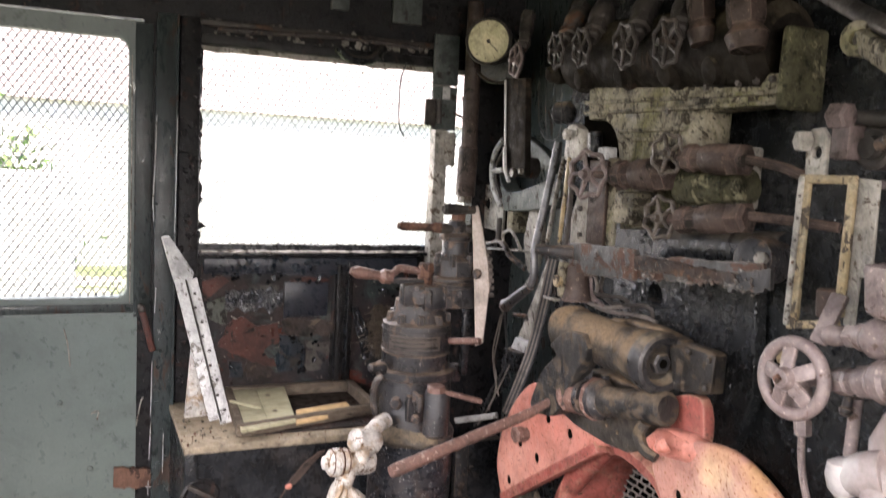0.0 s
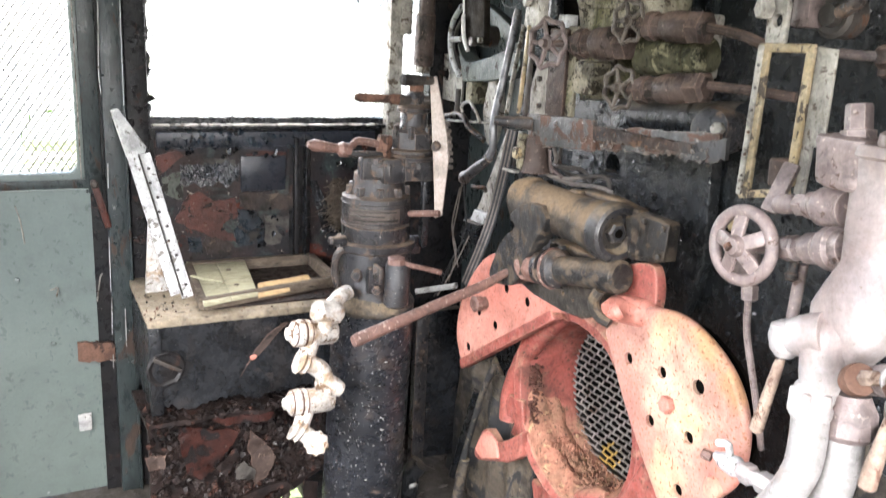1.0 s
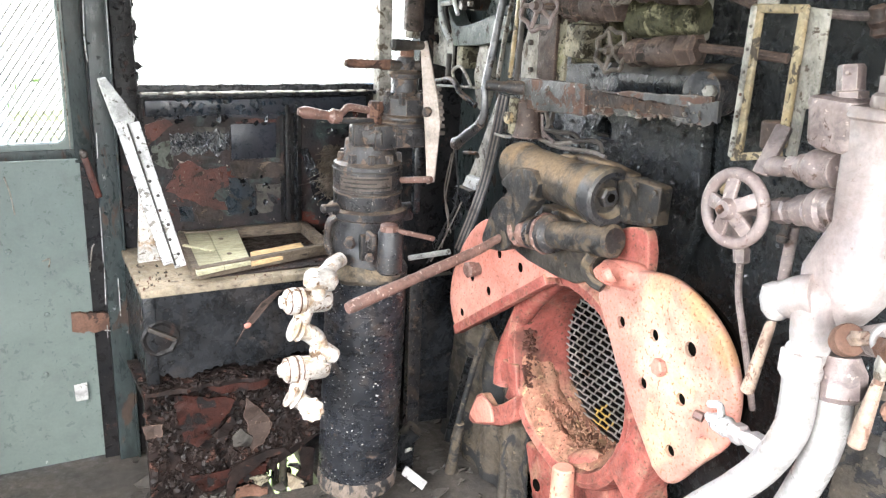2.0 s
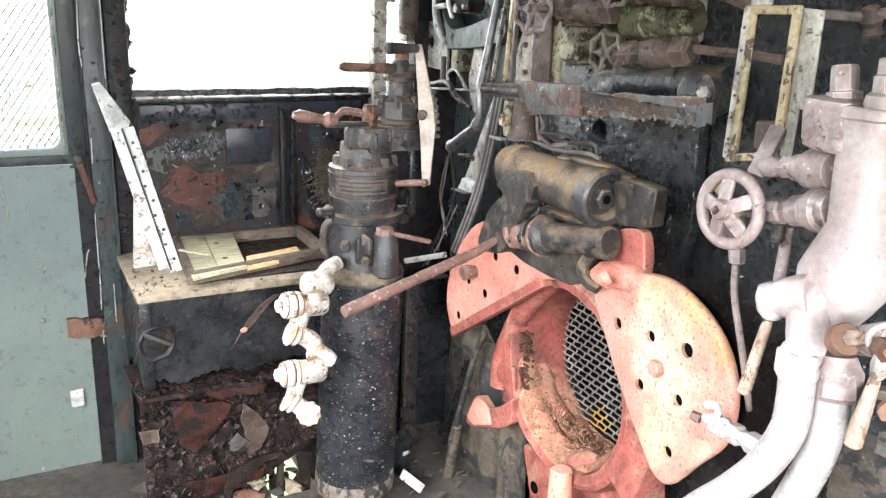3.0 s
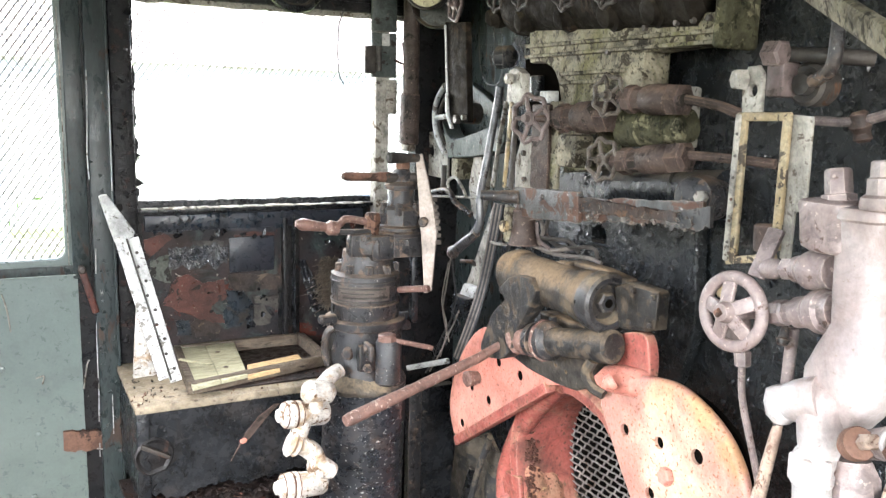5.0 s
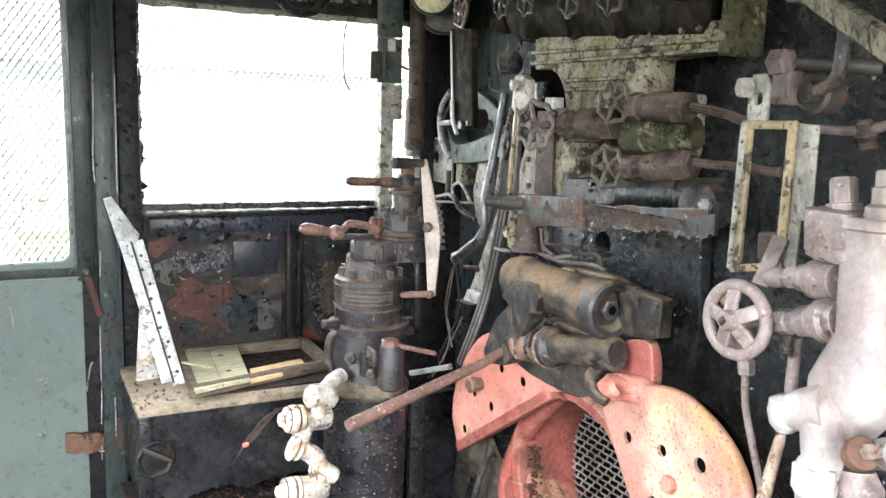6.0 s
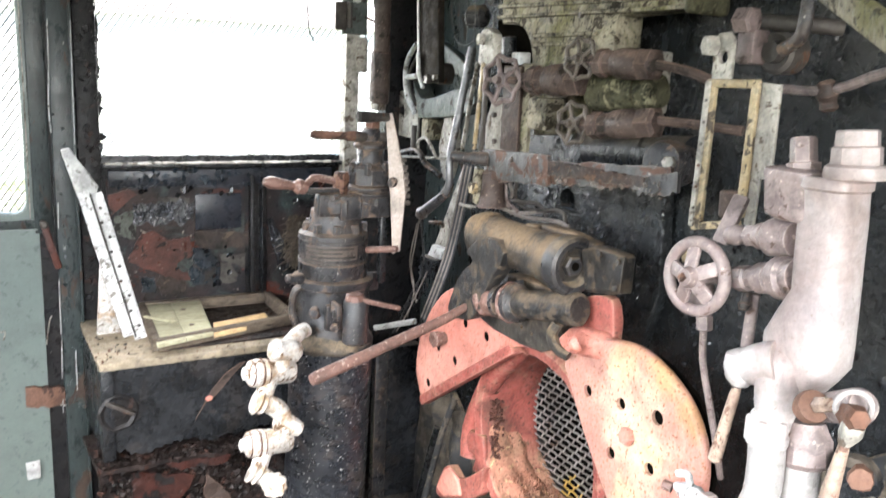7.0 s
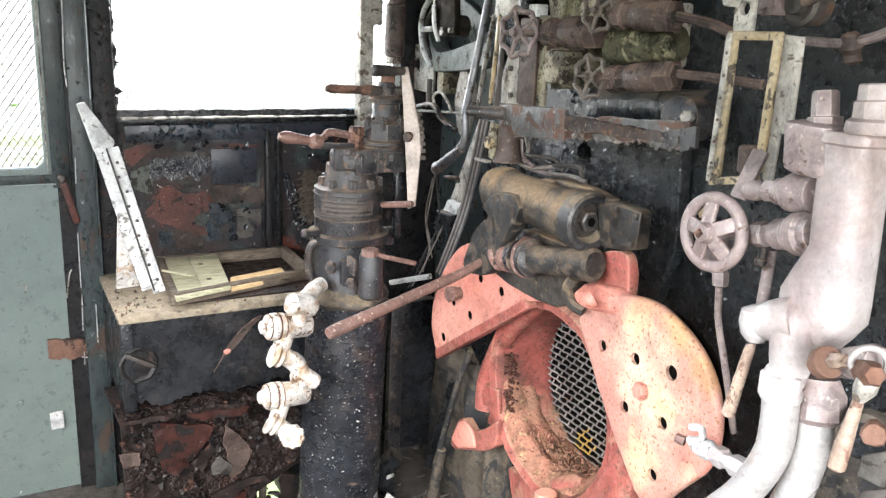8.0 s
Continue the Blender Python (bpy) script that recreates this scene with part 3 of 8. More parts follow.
def ring_tube(bm, pts, rad, seg=8):
    """A closed ring swept through points."""
    n = len(pts)
    mid = sum(pts, Vector()) / n
    nrm = (pts[0] - mid).cross(pts[n // 4] - mid).normalized()
    rings = []
    for i, p in enumerate(pts):
        d = (pts[(i + 1) % n] - pts[i - 1]).normalized()
        u = nrm
        v = d.cross(u)
        rings.append([bm.verts.new(p + (u * math.cos(2 * math.pi * k / seg) + v * math.sin(2 * math.pi * k / seg)) * rad) for k in range(seg)])
    for i in range(n):
        a, b = rings[i], rings[(i + 1) % n]
        for k in range(seg):
            j = (k + 1) % seg
            bm.faces.new((a[k], a[j], b[j], b[k]))
    return bm


def circle_points(center, axis, rad, n=32, start=0.0, sweep=2 * math.pi):
    rot = turn_to(axis)
    c = Vector(center)
    k = n if sweep > 6.28 else n - 1
    return [c + rot @ Vector((rad * math.cos(start + sweep * i / k), rad * math.sin(start + sweep * i / k), 0)) for i in range(n)]


def diamond_wire(u0, u1, v0, v1, du, dv, place, rad, keep=None, flat=0.5):
    """Expanded metal: strands of a diamond mesh over a field, each strand a thin four-sided bar."""
    bm = bmesh.new()
    nu, nv = int((u1 - u0) / du) + 1, int((v1 - v0) / dv) + 1
    for i in range(nu):
        for j in range(nv):
            cu, cv = u0 + i * du, v0 + j * dv
            for su, sv in ((0.5, 0.5), (-0.5, 0.5), (0.5, -0.5), (-0.5, -0.5)):
                a, b = (cu + su * du, cv), (cu, cv + sv * dv)
                if keep and not (keep(*a) and keep(*b)):
                    continue
                if not keep and not all(u0 <= q[0] <= u1 and v0 <= q[1] <= v1 for q in (a, b)):
                    continue
                p, q = Vector(place(*a)), Vector(place(*b))
                d = (q - p).normalized()
                s = d.orthogonal().normalized()
                w = d.cross(s)
                r = rad * (1.35 if su * sv < 0 else 0.8)
                vs = [[bm.verts.new(e + (s * x + w * y) * r) for x, y in ((1, 1), (-1, 1), (-1, -1), (1, -1))] for e in (p, q)]
                for k in range(4):
                    m = (k + 1) % 4
                    bm.faces.new((vs[0][k], vs[0][m], vs[1][m], vs[1][k]))
    return bm


def flakes(n, place, u, v, size, seed, lift=0.01, normal=(0, -1, 0)):
    """Curled flakes of old paint over a face."""
    rnd = random.Random(seed)
    bm = bmesh.new()
    nrm = Vector(normal)
    for _ in range(n):
        cu, cv = rnd.uniform(*u), rnd.uniform(*v)
        s = size * rnd.uniform(0.4, 1.4)
        k = rnd.randint(5, 8)
        tilt = rnd.uniform(-0.5, 0.5), rnd.uniform(-0.5, 0.5)
        top = []
        for i in range(k):
            a = 2 * math.pi * i / k + rnd.uniform(-0.3, 0.3)
            rr = s * rnd.uniform(0.5, 1.1)
            x, y = rr * math.cos(a), rr * math.sin(a)
            top.append(Vector(place(cu + x, cv + y)) + nrm * (lift * rnd.uniform(0.1, 0.6) + max(-0.002, tilt[0] * x + tilt[1] * y)))
        low = [p - nrm * 0.004 for p in top]
        tv, lv = [bm.verts.new(p) for p in top], [bm.verts.new(p) for p in low]
        bm.faces.new(tv)
        bm.faces.new(lv[::-1])
        for i in range(k):
            j = (i + 1) % k
            bm.faces.new((tv[i], lv[i], lv[j], tv[j]))
    bmesh.ops.recalc_face_normals(bm, faces=bm.faces)
    return bm


def ragged(p0, p1, drop, amount, n, seed):
    """Points along a torn edge from p0 to p1, torn along drop."""
    rnd = random.Random(seed)
    p0, p1, d = Vector(p0), Vector(p1), Vector(drop)
    out = []
    for i in range(n + 1):
        t = min(1.0, max(0.0, (i + (rnd.uniform(-0.4, 0.4) if 0 < i < n else 0)) / n))
        k = 0.45 + 0.55 * noise.noise(Vector((t * 9 + seed, seed * 1.3, 0))) + 0.35 * noise.noise(Vector((t * 31, seed, 2))) + rnd.uniform(-0.15, 0.15)
        out.append(p0.lerp(p1, t) + d * amount * max(0.0, k))
    return out


# ---- the cab: floor, walls, ceiling ----
FLOOR, ROOF = -0.08, 2.15


def structure(name, bm, material, label, category, smooth=False):
    return tagged(part(name, bm, material, None, "", smooth), label, category, "", "structure")


def boxes(*pairs):
    bm = bmesh.new()
    for lo, hi in pairs:
        block(lo, hi, 0, bm)
    return bm


structure("floor", boxes(((-1.0, -1.4, FLOOR - 0.05), (1.9, 2.10, FLOOR)), ((-1.0, 2.10, FLOOR - 0.05), (0.58, 2.56, FLOOR)), ((0.72, 2.10, FLOOR - 0.05), (1.9, 2.56, FLOOR))),
          FLOORM, "dirty dark steel cab floor with rubble and holes", "floor")
# Runs past the rear wall as an added, unseen overhang that shades the upper cab.
structure("ceiling", boxes(((-1.7, -1.6, ROOF), (1.96, 2.7, ROOF + 0.04))), SOOT, "sooty dark cab ceiling", "ceiling")
structure("wall_side", boxes(
    ((0.152, 2.5, 0.03), (1.9, 2.56, 1.068)), ((0.152, 2.5, FLOOR), (0.60, 2.56, 0.03)), ((0.76, 2.5, FLOOR), (1.9, 2.56, 0.03)),
    ((-1.0, 2.5, 1.70), (0.162, 2.56, ROOF)), ((0.162, 2.5, 1.637), (1.9, 2.56, ROOF)),
    ((0.152, 2.5, 1.068), (0.312, 2.56, 1.637)), ((1.2, 2.5, 1.068), (1.9, 2.56, 1.637)), ((-1.0, 2.5, FLOOR), (-0.76, 2.56, 1.70))),
    WALLDARK, "tarry black cab side wall with peeling paint", "wall")
structure("wall_front", boxes(((1.9, -1.4, FLOOR), (1.96, 2.56, ROOF))), WALLDARK, "dark front wall of the cab", "wall")
structure("wall_bulkhead", boxes(((1.36, 2.03, FLOOR), (1.40, 2.5, ROOF))), POSTDARK, "dark steel bulkhead between boiler and side wall", "wall")
structure("wall_left", boxes(((-1.0, -1.46, FLOOR), (1.9, -1.4, 0.95)), ((-1.0, -1.46, 1.75), (1.9, -1.4, ROOF)),
                             ((-1.0, -1.46, 0.95), (-0.4, -1.4, 1.75)), ((0.6, -1.46, 0.95), (1.9, -1.4, 1.75))),
          WALLDARK, "dark cab wall with an open window", "wall")
# Out of view; the opening's top is kept low to dim the upper cab.
structure("wall_rear", boxes(((-1.06, -1.46, FLOOR), (-1.0, 2.56, 0.95)), ((-1.06, -1.46, 1.92), (-1.0, 2.56, ROOF)),
                             ((-1.06, -1.46, 0.95), (-1.0, -0.75, 1.92)), ((-1.06, 1.5, 0.95), (-1.0, 2.56, 1.92))),
          WALLDARK, "dark rear cab wall with a wide opening", "wall")

# side window: ragged frame, worn sill, mullion and expanded metal screen
window = thing("window_1", "cab side window with torn frame and expanded metal screen", "window", (0.68, 2.5, 1.068), kind="structure")


def frame_strip(name, p0, p1, tear, amount, n, seed, material, thick=0.02, y=2.494, back=(0, 0, 0)):
    """A strip of old frame whose inner edge is torn."""
    torn = ragged(p0, p1, tear, amount, n, seed)
    out = torn + [Vector(p1) + Vector(back), Vector(p0) + Vector(back)]
    return part(name, sheet([(v.x, y, v.z) for v in out], (0, 1, 0), thick), material, window, "", False)


frame_strip("frame", (0.312, 0, 1.068), (0.312, 0, 1.637), (1, 0, 0), 0.018, 46, 3, WALLDARK, back=(-0.03, 0, 0))
frame_strip("frame", (0.312, 0, 1.637), (1.2, 0, 1.637), (0, 0, -1), 0.012, 50, 4, OLDWHITE, back=(0, 0, 0.035))
frame_strip("frame", (0.312, 0, 1.07), (1.036, 0, 1.07), (0, 0, 1), 0.006, 60, 5, BLACK, back=(0, 0, -0.03))
part("sill", rough_up(block((0.318, 2.462, 1.042), (1.034, 2.496, 1.054), 0.003), 0.002, 30), BLACK, window)
sill_rnd = random.Random(8)
for i in range(26):
    sx = 0.33 + 0.69 * i / 26 + sill_rnd.uniform(-0.01, 0.01)
    part("paint_flake", rough_up(block((sx, 2.455, 1.052), (sx + sill_rnd.uniform(0.012, 0.045), 2.49 - sill_rnd.uniform(0, 0.02), 1.055 + sill_rnd.uniform(0.0005, 0.002)), 0.001), 0.003, 40, i), OLDWHITE, window)
part("mullion", rough_up(block((1.037, 2.455, 1.0), (1.082, 2.5, 1.66), 0.004), 0.0015, 14), OLDWHITE, window, "dirty white wooden mullion")
part("lintel", rough_up(block((0.31, 2.47, 1.645), (1.2, 2.497, 1.675), 0.004), 0.005, 24), WALLDARK, window)
part("lintel", rough_up(block((0.31, 2.465, 1.70), (1.03, 2.497, 1.715), 0.003), 0.006, 25), IRON, window)
part("screen", diamond_wire(0.312, 1.2, 1.06, 1.64, 0.021, 0.030, lambda u, v: (u, 2.545, v), 0.0008), MESHDARK, window, "expanded metal screen")

# door in the side wall, with a rounded window
door = thing("door_1", "grey-green steel cab door with a screened round-cornered window", "door", (-0.3, 2.5, FLOOR), kind="structure")


def round_rect(x0, x1, z0, z1, rad, y, n=6):
    pts = []
    for cx, cz, a0 in ((x1 - rad, z1 - rad, 0), (x0 + rad, z1 - rad, 90), (x0 + rad, z0 + rad, 180), (x1 - rad, z0 + rad, 270)):
        for i in range(n + 1):
            a = radians(a0 + 90 * i / n)
            pts.append((cx + rad * math.cos(a), y, cz + rad * math.sin(a)))
    return pts


leaf_outline = [(-0.755, 2.505, FLOOR + 0.01), (0.188, 2.505, FLOOR + 0.01), (0.188, 2.505, 1.695), (-0.755, 2.505, 1.695)]
part("leaf", sheet(leaf_outline, (0, 1, 0), 0.035, [round_rect(-0.64, 0.124, 0.918, 1.645, 0.03, 2.505)]), DOOR, door, "", False)
part("window_rim", join(sheet(round_rect(-0.655, 0.136, 0.904, 1.658, 0.036, 2.499), (0, 1, 0), 0.006, [round_rect(-0.643, 0.126, 0.916, 1.648, 0.03, 2.499)])), DOOR, door, "", False)
part("rim_edge", tube([(0.131, 2.496, 0.90), (0.1325, 2.496, 1.3), (0.1315, 2.496, 1.60)], 0.0016, 6), OLDWHITE, door, "bare edge of the window rim")
part("screen", diamond_wire(-0.65, 0.134, 0.908, 1.655, 0.021, 0.030, lambda u, v: (u, 2.536, v), 0.0012), MESHDARK, door, "expanded metal screen")
part("rail", block((-0.75, 2.498, 0.871), (0.158, 2.505, 0.899), 0.002), POSTDARK, door)
part("rail_edge", rough_up(tube([(-0.75, 2.497, 0.872), (-0.3, 2.497, 0.8725), (0.148, 2.497, 0.872)], 0.0022, 6), 0.001, 30), DOOR, door, "bare lower edge of the rail")
part("stile", rough_up(block((0.140, 2.496, 0.86), (0.187, 2.505, 1.69), 0.004), 0.0008, 30), POSTDARK, door, "dark chipped upper stile")
for dx, dz in ((-0.15, 0.24), (0.01, 0.235), (-0.3, 0.55), (-0.05, 0.62), (0.03, 0.42)):
    part("rivet", lathe(bmesh.new(), (dx, 2.4985, dz), (0, -1, 0), [(0, 0.008), (0.003, 0.007), (0.006, 0.0)], 10), DOOR, door)
part("tag", rough_up(block((0.082, 2.492, 0.191), (0.118, 2.486, 0.137), 0.002), 0.002, 40), PLANKWHITE, door, "scrap of white paper")
part("latch", rough_up(sheet(ragged((0.092, 2.49, 0.428), (0.218, 2.49, 0.412), (0, 0, -1), 0.010, 14, 31) + ragged((0.218, 2.49, 0.345), (0.092, 2.49, 0.36), (0, 0, 1), 0.012, 14, 32), (0, -1, 0), 0.012), 0.002, 40), RUST, door, "torn rusty latch plate", False)

dh = part("door_handle", rough_up(bar((0.161, 2.46, 0.892), (0.193, 2.46, 0.766), 0.019, 0.012, (1, 0, 0.3), 0.004), 0.002, 40), REDOXIDE, door, "red-brown hanging door handle")
part("pivot", lathe(bmesh.new(), (0.161, 2.455, 0.892), (0, -1, 0), [(-0.045, 0.008), (0.004, 0.011), (0.01, 0.006)], 12), IRON, dh)
for pts in ([(-0.040, 2.5035, 0.83), (-0.030, 2.5035, 0.785), (-0.024, 2.5035, 0.723)], [(0.031, 2.496, 0.584), (0.051, 2.496, 0.588), (0.047, 2.496, 0.565)], [(0.153, 2.494, 0.539), (0.164, 2.494, 0.606), (0.171, 2.494, 0.622)]):
    part("scratch", tube(pts, 0.0022, 6), OLDWHITE, door, "bare scratch in the paint")

# pillar between door and window, with bare metal edges
pillar = thing("pillar", "dark steel door pillar with bare chipped edges", "pillar", (0.23, 2.49, FLOOR), kind="structure")
part("post", rough_up(block((0.193, 2.470, FLOOR), (0.252, 2.498, 1.72), 0.004), 0.0015, 9), POSTDARK, pillar)
part("post", rough_up(block((0.256, 2.480, FLOOR), (0.316, 2.498, 1.72), 0.006), 0.003, 14), WALLDARK, pillar)
part("groove_lip", rough_up(block((0.246, 2.462, FLOOR), (0.253, 2.472, 1.72), 0.002), 0.001, 12), POSTDARK, pillar)
part("bare_edge", tube([(0.196, 2.467, 1.437), (0.194, 2.467, 1.324), (0.189, 2.467, 1.203), (0.192, 2.467, 1.140)], 0.0020, 6), PLANKWHITE, pillar, "bare bright edge")
for (a, b) in (((0.192, 2.467, 0.735), (0.190, 2.467, 0.574)), ((0.191, 2.467, 0.555), (0.187, 2.467, 0.443)), ((0.186, 2.467, 0.377), (0.185, 2.467, 0.336)), ((0.178, 2.466, 0.362), (0.194, 2.466, 0.358)), ((0.200, 2.467, 0.949), (0.197, 2.467, 0.877)), ((0.251, 2.460, 1.438), (0.248, 2.460, 1.11)), ((0.226, 2.467, 0.518), (0.225, 2.467, 0.40))):
    part("bare_edge", tube([a, b], 0.0016, 6), PLANKWHITE, pillar, "bare bright edge")
tagged(part("hanging_paint", rough_up(flakes(60, lambda u, v: (u, 2.476, v), (0.262, 0.320), (0.62, 1.60), 0.012, 93, 0.012), 0.005, 40), WALLDARK, pillar, "tarry curls of loose paint", False), kind="stuff")
tagged(part("hanging_paint", rough_up(flakes(40, lambda u, v: (u, 2.468, v), (0.195, 0.246), (0.25, 1.20), 0.006, 94, 0.008), 0.004, 40), POSTDARK, pillar, "small curls of loose paint", False), kind="stuff")

# lower wall panelling: stiles, flaking patches and a plate
panel = thing("wall_panel", "peeling dark wall panel with red oxide patches", "wall panel", (0.66, 2.5, 0.6), kind="structure")
part("stile", rough_up(block((0.738, 2.498, 1.013), (0.754, 2.472, 0.626), 0.004), 0.001, 9), WALLDARK, panel)
part("stile", rough_up(block((0.775, 2.498, 1.021), (0.772, 2.462, 0.57), 0.003), 0.001, 9), BLACK, panel)
part("top_rail", rough_up(block((0.333, 2.499, 1.034), (1.006, 2.478, 0.987), 0.004), 0.002, 12), BLUEPLATE, panel)
tagged(part("rail_scab", rough_up(flakes(70, lambda u, v: (u, 2.478, v), (0.34, 0.74), (0.985, 1.035), 0.009, 95, 0.008), 0.004, 50), NIGHTBLUE, panel, "scabs of blue-black paint", False), kind="stuff")
part("field", rough_up(block((0.328, 2.499, 1.009), (0.726, 2.494, 0.604), 0.001), 0.001, 20), PEEL, panel, "", False)
part("field", rough_up(block((0.796, 2.499, 0.991), (1.013, 2.494, 0.573), 0.001), 0.001, 20), PEEL, panel, "", False)


def torn_outline(corners, seed, fray=0.004):
    """The outline of a torn sheet: its corners joined by frayed edges."""
    out = []
    for k, (a, b) in enumerate(zip(corners, corners[1:] + corners[:1])):
        a, b = Vector(a), Vector(b)
        for i in range(7):
            q = a.lerp(b, i / 7)
            out.append(q + Vector((noise.noise(q * 60 + Vector((seed, 0, 0))), 0, noise.noise(q * 60 + Vector((0, seed, 3))))) * fray)
    return out


for outline, mt, sd in (
        ([(0.378, 2.489, 0.77), (0.418, 2.489, 0.847), (0.457, 2.489, 0.852), (0.492, 2.489, 0.824), (0.56, 2.489, 0.83), (0.564, 2.489, 0.775), (0.522, 2.489, 0.752), (0.518, 2.489, 0.73), (0.553, 2.489, 0.716), (0.554, 2.489, 0.691), (0.511, 2.489, 0.7), (0.473, 2.489, 0.717), (0.42, 2.489, 0.741), (0.4, 2.489, 0.755)], REDOXIDE, 2),
        ([(0.333, 2.489, 0.962), (0.388, 2.489, 0.978), (0.412, 2.489, 0.966), (0.35, 2.489, 0.913), (0.333, 2.489, 0.902)], REDOXIDE, 5),
        ([(0.347, 2.489, 0.901), (0.41, 2.489, 0.923), (0.401, 2.489, 0.83), (0.356, 2.489, 0.846), (0.348, 2.489, 0.871)], FLAKEGREEN, 7),
        ([(0.565, 2.49, 0.794), (0.617, 2.49, 0.791), (0.647, 2.49, 0.749), (0.637, 2.49, 0.676), (0.56, 2.49, 0.676), (0.554, 2.49, 0.728), (0.569, 2.49, 0.754)], NIGHTBLUE, 9),
        ([(0.572, 2.49, 0.845), (0.737, 2.49, 0.835), (0.736, 2.49, 0.79), (0.639, 2.49, 0.789), (0.571, 2.49, 0.801)], FLAKEBROWN, 11),
        ([(0.647, 2.488, 0.771), (0.724, 2.488, 0.766), (0.726, 2.488, 0.715), (0.685, 2.488, 0.74), (0.653, 2.488, 0.748)], FLAKEGREY, 13),
        ([(0.65, 2.488, 0.742), (0.676, 2.488, 0.744), (0.704, 2.488, 0.704), (0.698, 2.488, 0.677), (0.644, 2.488, 0.676)], FLAKEGREY, 15),
        ([(0.412, 2.489, 0.716), (0.455, 2.489, 0.715), (0.456, 2.489, 0.666), (0.413, 2.489, 0.667)], NIGHTBLUE, 17),
        ([(0.465, 2.488, 0.717), (0.518, 2.488, 0.7), (0.548, 2.488, 0.685), (0.538, 2.488, 0.662), (0.47, 2.488, 0.661), (0.458, 2.488, 0.684)], FLAKEBROWN, 19),
        ([(0.468, 2.489, 0.955), (0.561, 2.489, 0.948), (0.557, 2.489, 0.931), (0.484, 2.489, 0.929)], FLAKEGREY, 21),
        ([(0.358, 2.489, 1.018), (0.716, 2.489, 1.004), (0.718, 2.489, 0.968), (0.463, 2.489, 0.987), (0.414, 2.489, 0.972), (0.356, 2.489, 0.986)], BLUEPLATE, 23),
        ([(0.594, 2.49, 0.965), (0.646, 2.49, 0.974), (0.712, 2.49, 0.964), (0.711, 2.49, 0.954), (0.597, 2.49, 0.955)], REDOXIDE, 25)):
    part("paint_patch", rough_up(sheet(torn_outline(outline, sd, 0.007), (0, 1, 0), 0.003), 0.0012, 60, sd), mt, panel, "", False)
# things hung on the wall behind the stand
cloth = thing("rag", "tan fibrous rag of old insulation on the wall", "rag", (0.893, 2.48, 0.851))
fuzz = random.Random(77)
fibres = bmesh.new()
for _ in range(520):
    fx, fz = fuzz.gauss(0.0, 0.016), fuzz.uniform(-0.07, 0.075)
    c = Vector((0.888, 2.478, 0.81)) + Vector((fx, fuzz.uniform(-0.014, 0.004), fz))
    tube([c, c + Vector((fuzz.gauss(0, 0.012), fuzz.uniform(-0.012, 0.0), -0.014)), c + Vector((fuzz.gauss(0, 0.02), 0.0, -0.022 - fuzz.uniform(0, 0.02)))], 0.0011, 3, 2, fibres)
tagged(part("fibre", fibres, WOODDARK, cloth), kind="stuff")
bag = thing("plastic_sheet", "glossy black crumpled plastic sheet on the wall", "plastic sheet", (0.817, 2.48, 0.783))
folds = bmesh.new()
bmesh.ops.create_grid(folds, x_segments=16, y_segments=34, size=0.5)
b0, b1, b2 = Vector((0.788, 2.478, 0.875)), Vector((0.811, 2.478, 0.878)), Vector((0.88, 2.478, 0.719))
for v in folds.verts:
    gx, gz = v.co.x + 0.5, v.co.y + 0.5
    q = b0.lerp(b1, gx).lerp(b2.lerp(b2 + Vector((0.05, 0, 0)), gx) + Vector((-0.05, 0, -0.01)), gz)
    v.co = q + Vector((0.006 * noise.noise(Vector((gz * 6, gx, 2))), -0.016 * abs(noise.noise(Vector((gx * 5 + gz * 2, gz * 3, 5)))), 0))
bmesh.ops.solidify(folds, geom=folds.faces[:], thickness=0.002)
part("sheet", folds, GLOSSBLACK, bag, "", False)
part("plate", rough_up(block((0.574, 2.492, 0.959), (0.713, 2.484, 0.85), 0.003), 0.001, 20), BLUEPLATE, panel, "blank blue-black metal plate")
crumple = bmesh.new()
f0, f1 = Vector((0.397, 2.488, 0.938)), Vector((0.569, 2.488, 0.874))
bmesh.ops.create_grid(crumple, x_segments=44, y_segments=14, size=0.5)
for v in crumple.verts:
    gx, gz = v.co.x + 0.5, v.co.y + 0.5
    fold = 0.013 * noise.noise(Vector((gx * 9, gz * 4, 3))) + 0.008 * noise.noise(Vector((gx * 22, gz * 9, 6)))
    edge_z = 0.018 * noise.noise(Vector((gx * 7, round(gz) * 5, 1)))
    v.co = Vector((f0.x + (f1.x - f0.x) * gx + 0.01 * noise.noise(Vector((gz * 6, 2, 1))), 2.486 + min(0.0, -abs(fold)), f0.z + (f1.z - f0.z) * gz + edge_z))
part("foil", crumple, FOIL, panel, "crumpled glossy black foil", False)
for nm, cnt, x0, x1, z0, z1, sz, mt, sd in (("curled_paint", 16, 0.50, 0.78, 0.66, 0.80, 0.009, GLOSSBLACK, 61), ("curled_paint", 18, 0.40, 0.70, 0.95, 1.0, 0.008, GLOSSBLACK, 62), ("curled_paint", 30, 0.86, 1.02, 0.66, 0.98, 0.010, GLOSSBLACK, 63),
                                            ("curled_paint", 8, 0.33, 0.40, 0.72, 0.95, 0.008, FLAKEGREY, 65)):
    tagged(part(nm, rough_up(flakes(cnt, lambda u, v: (u, 2.488, v), (x0, x1), (z0, z1), sz, sd, 0.018), 0.006, 60, sd), mt, panel, "", False), kind="stuff")

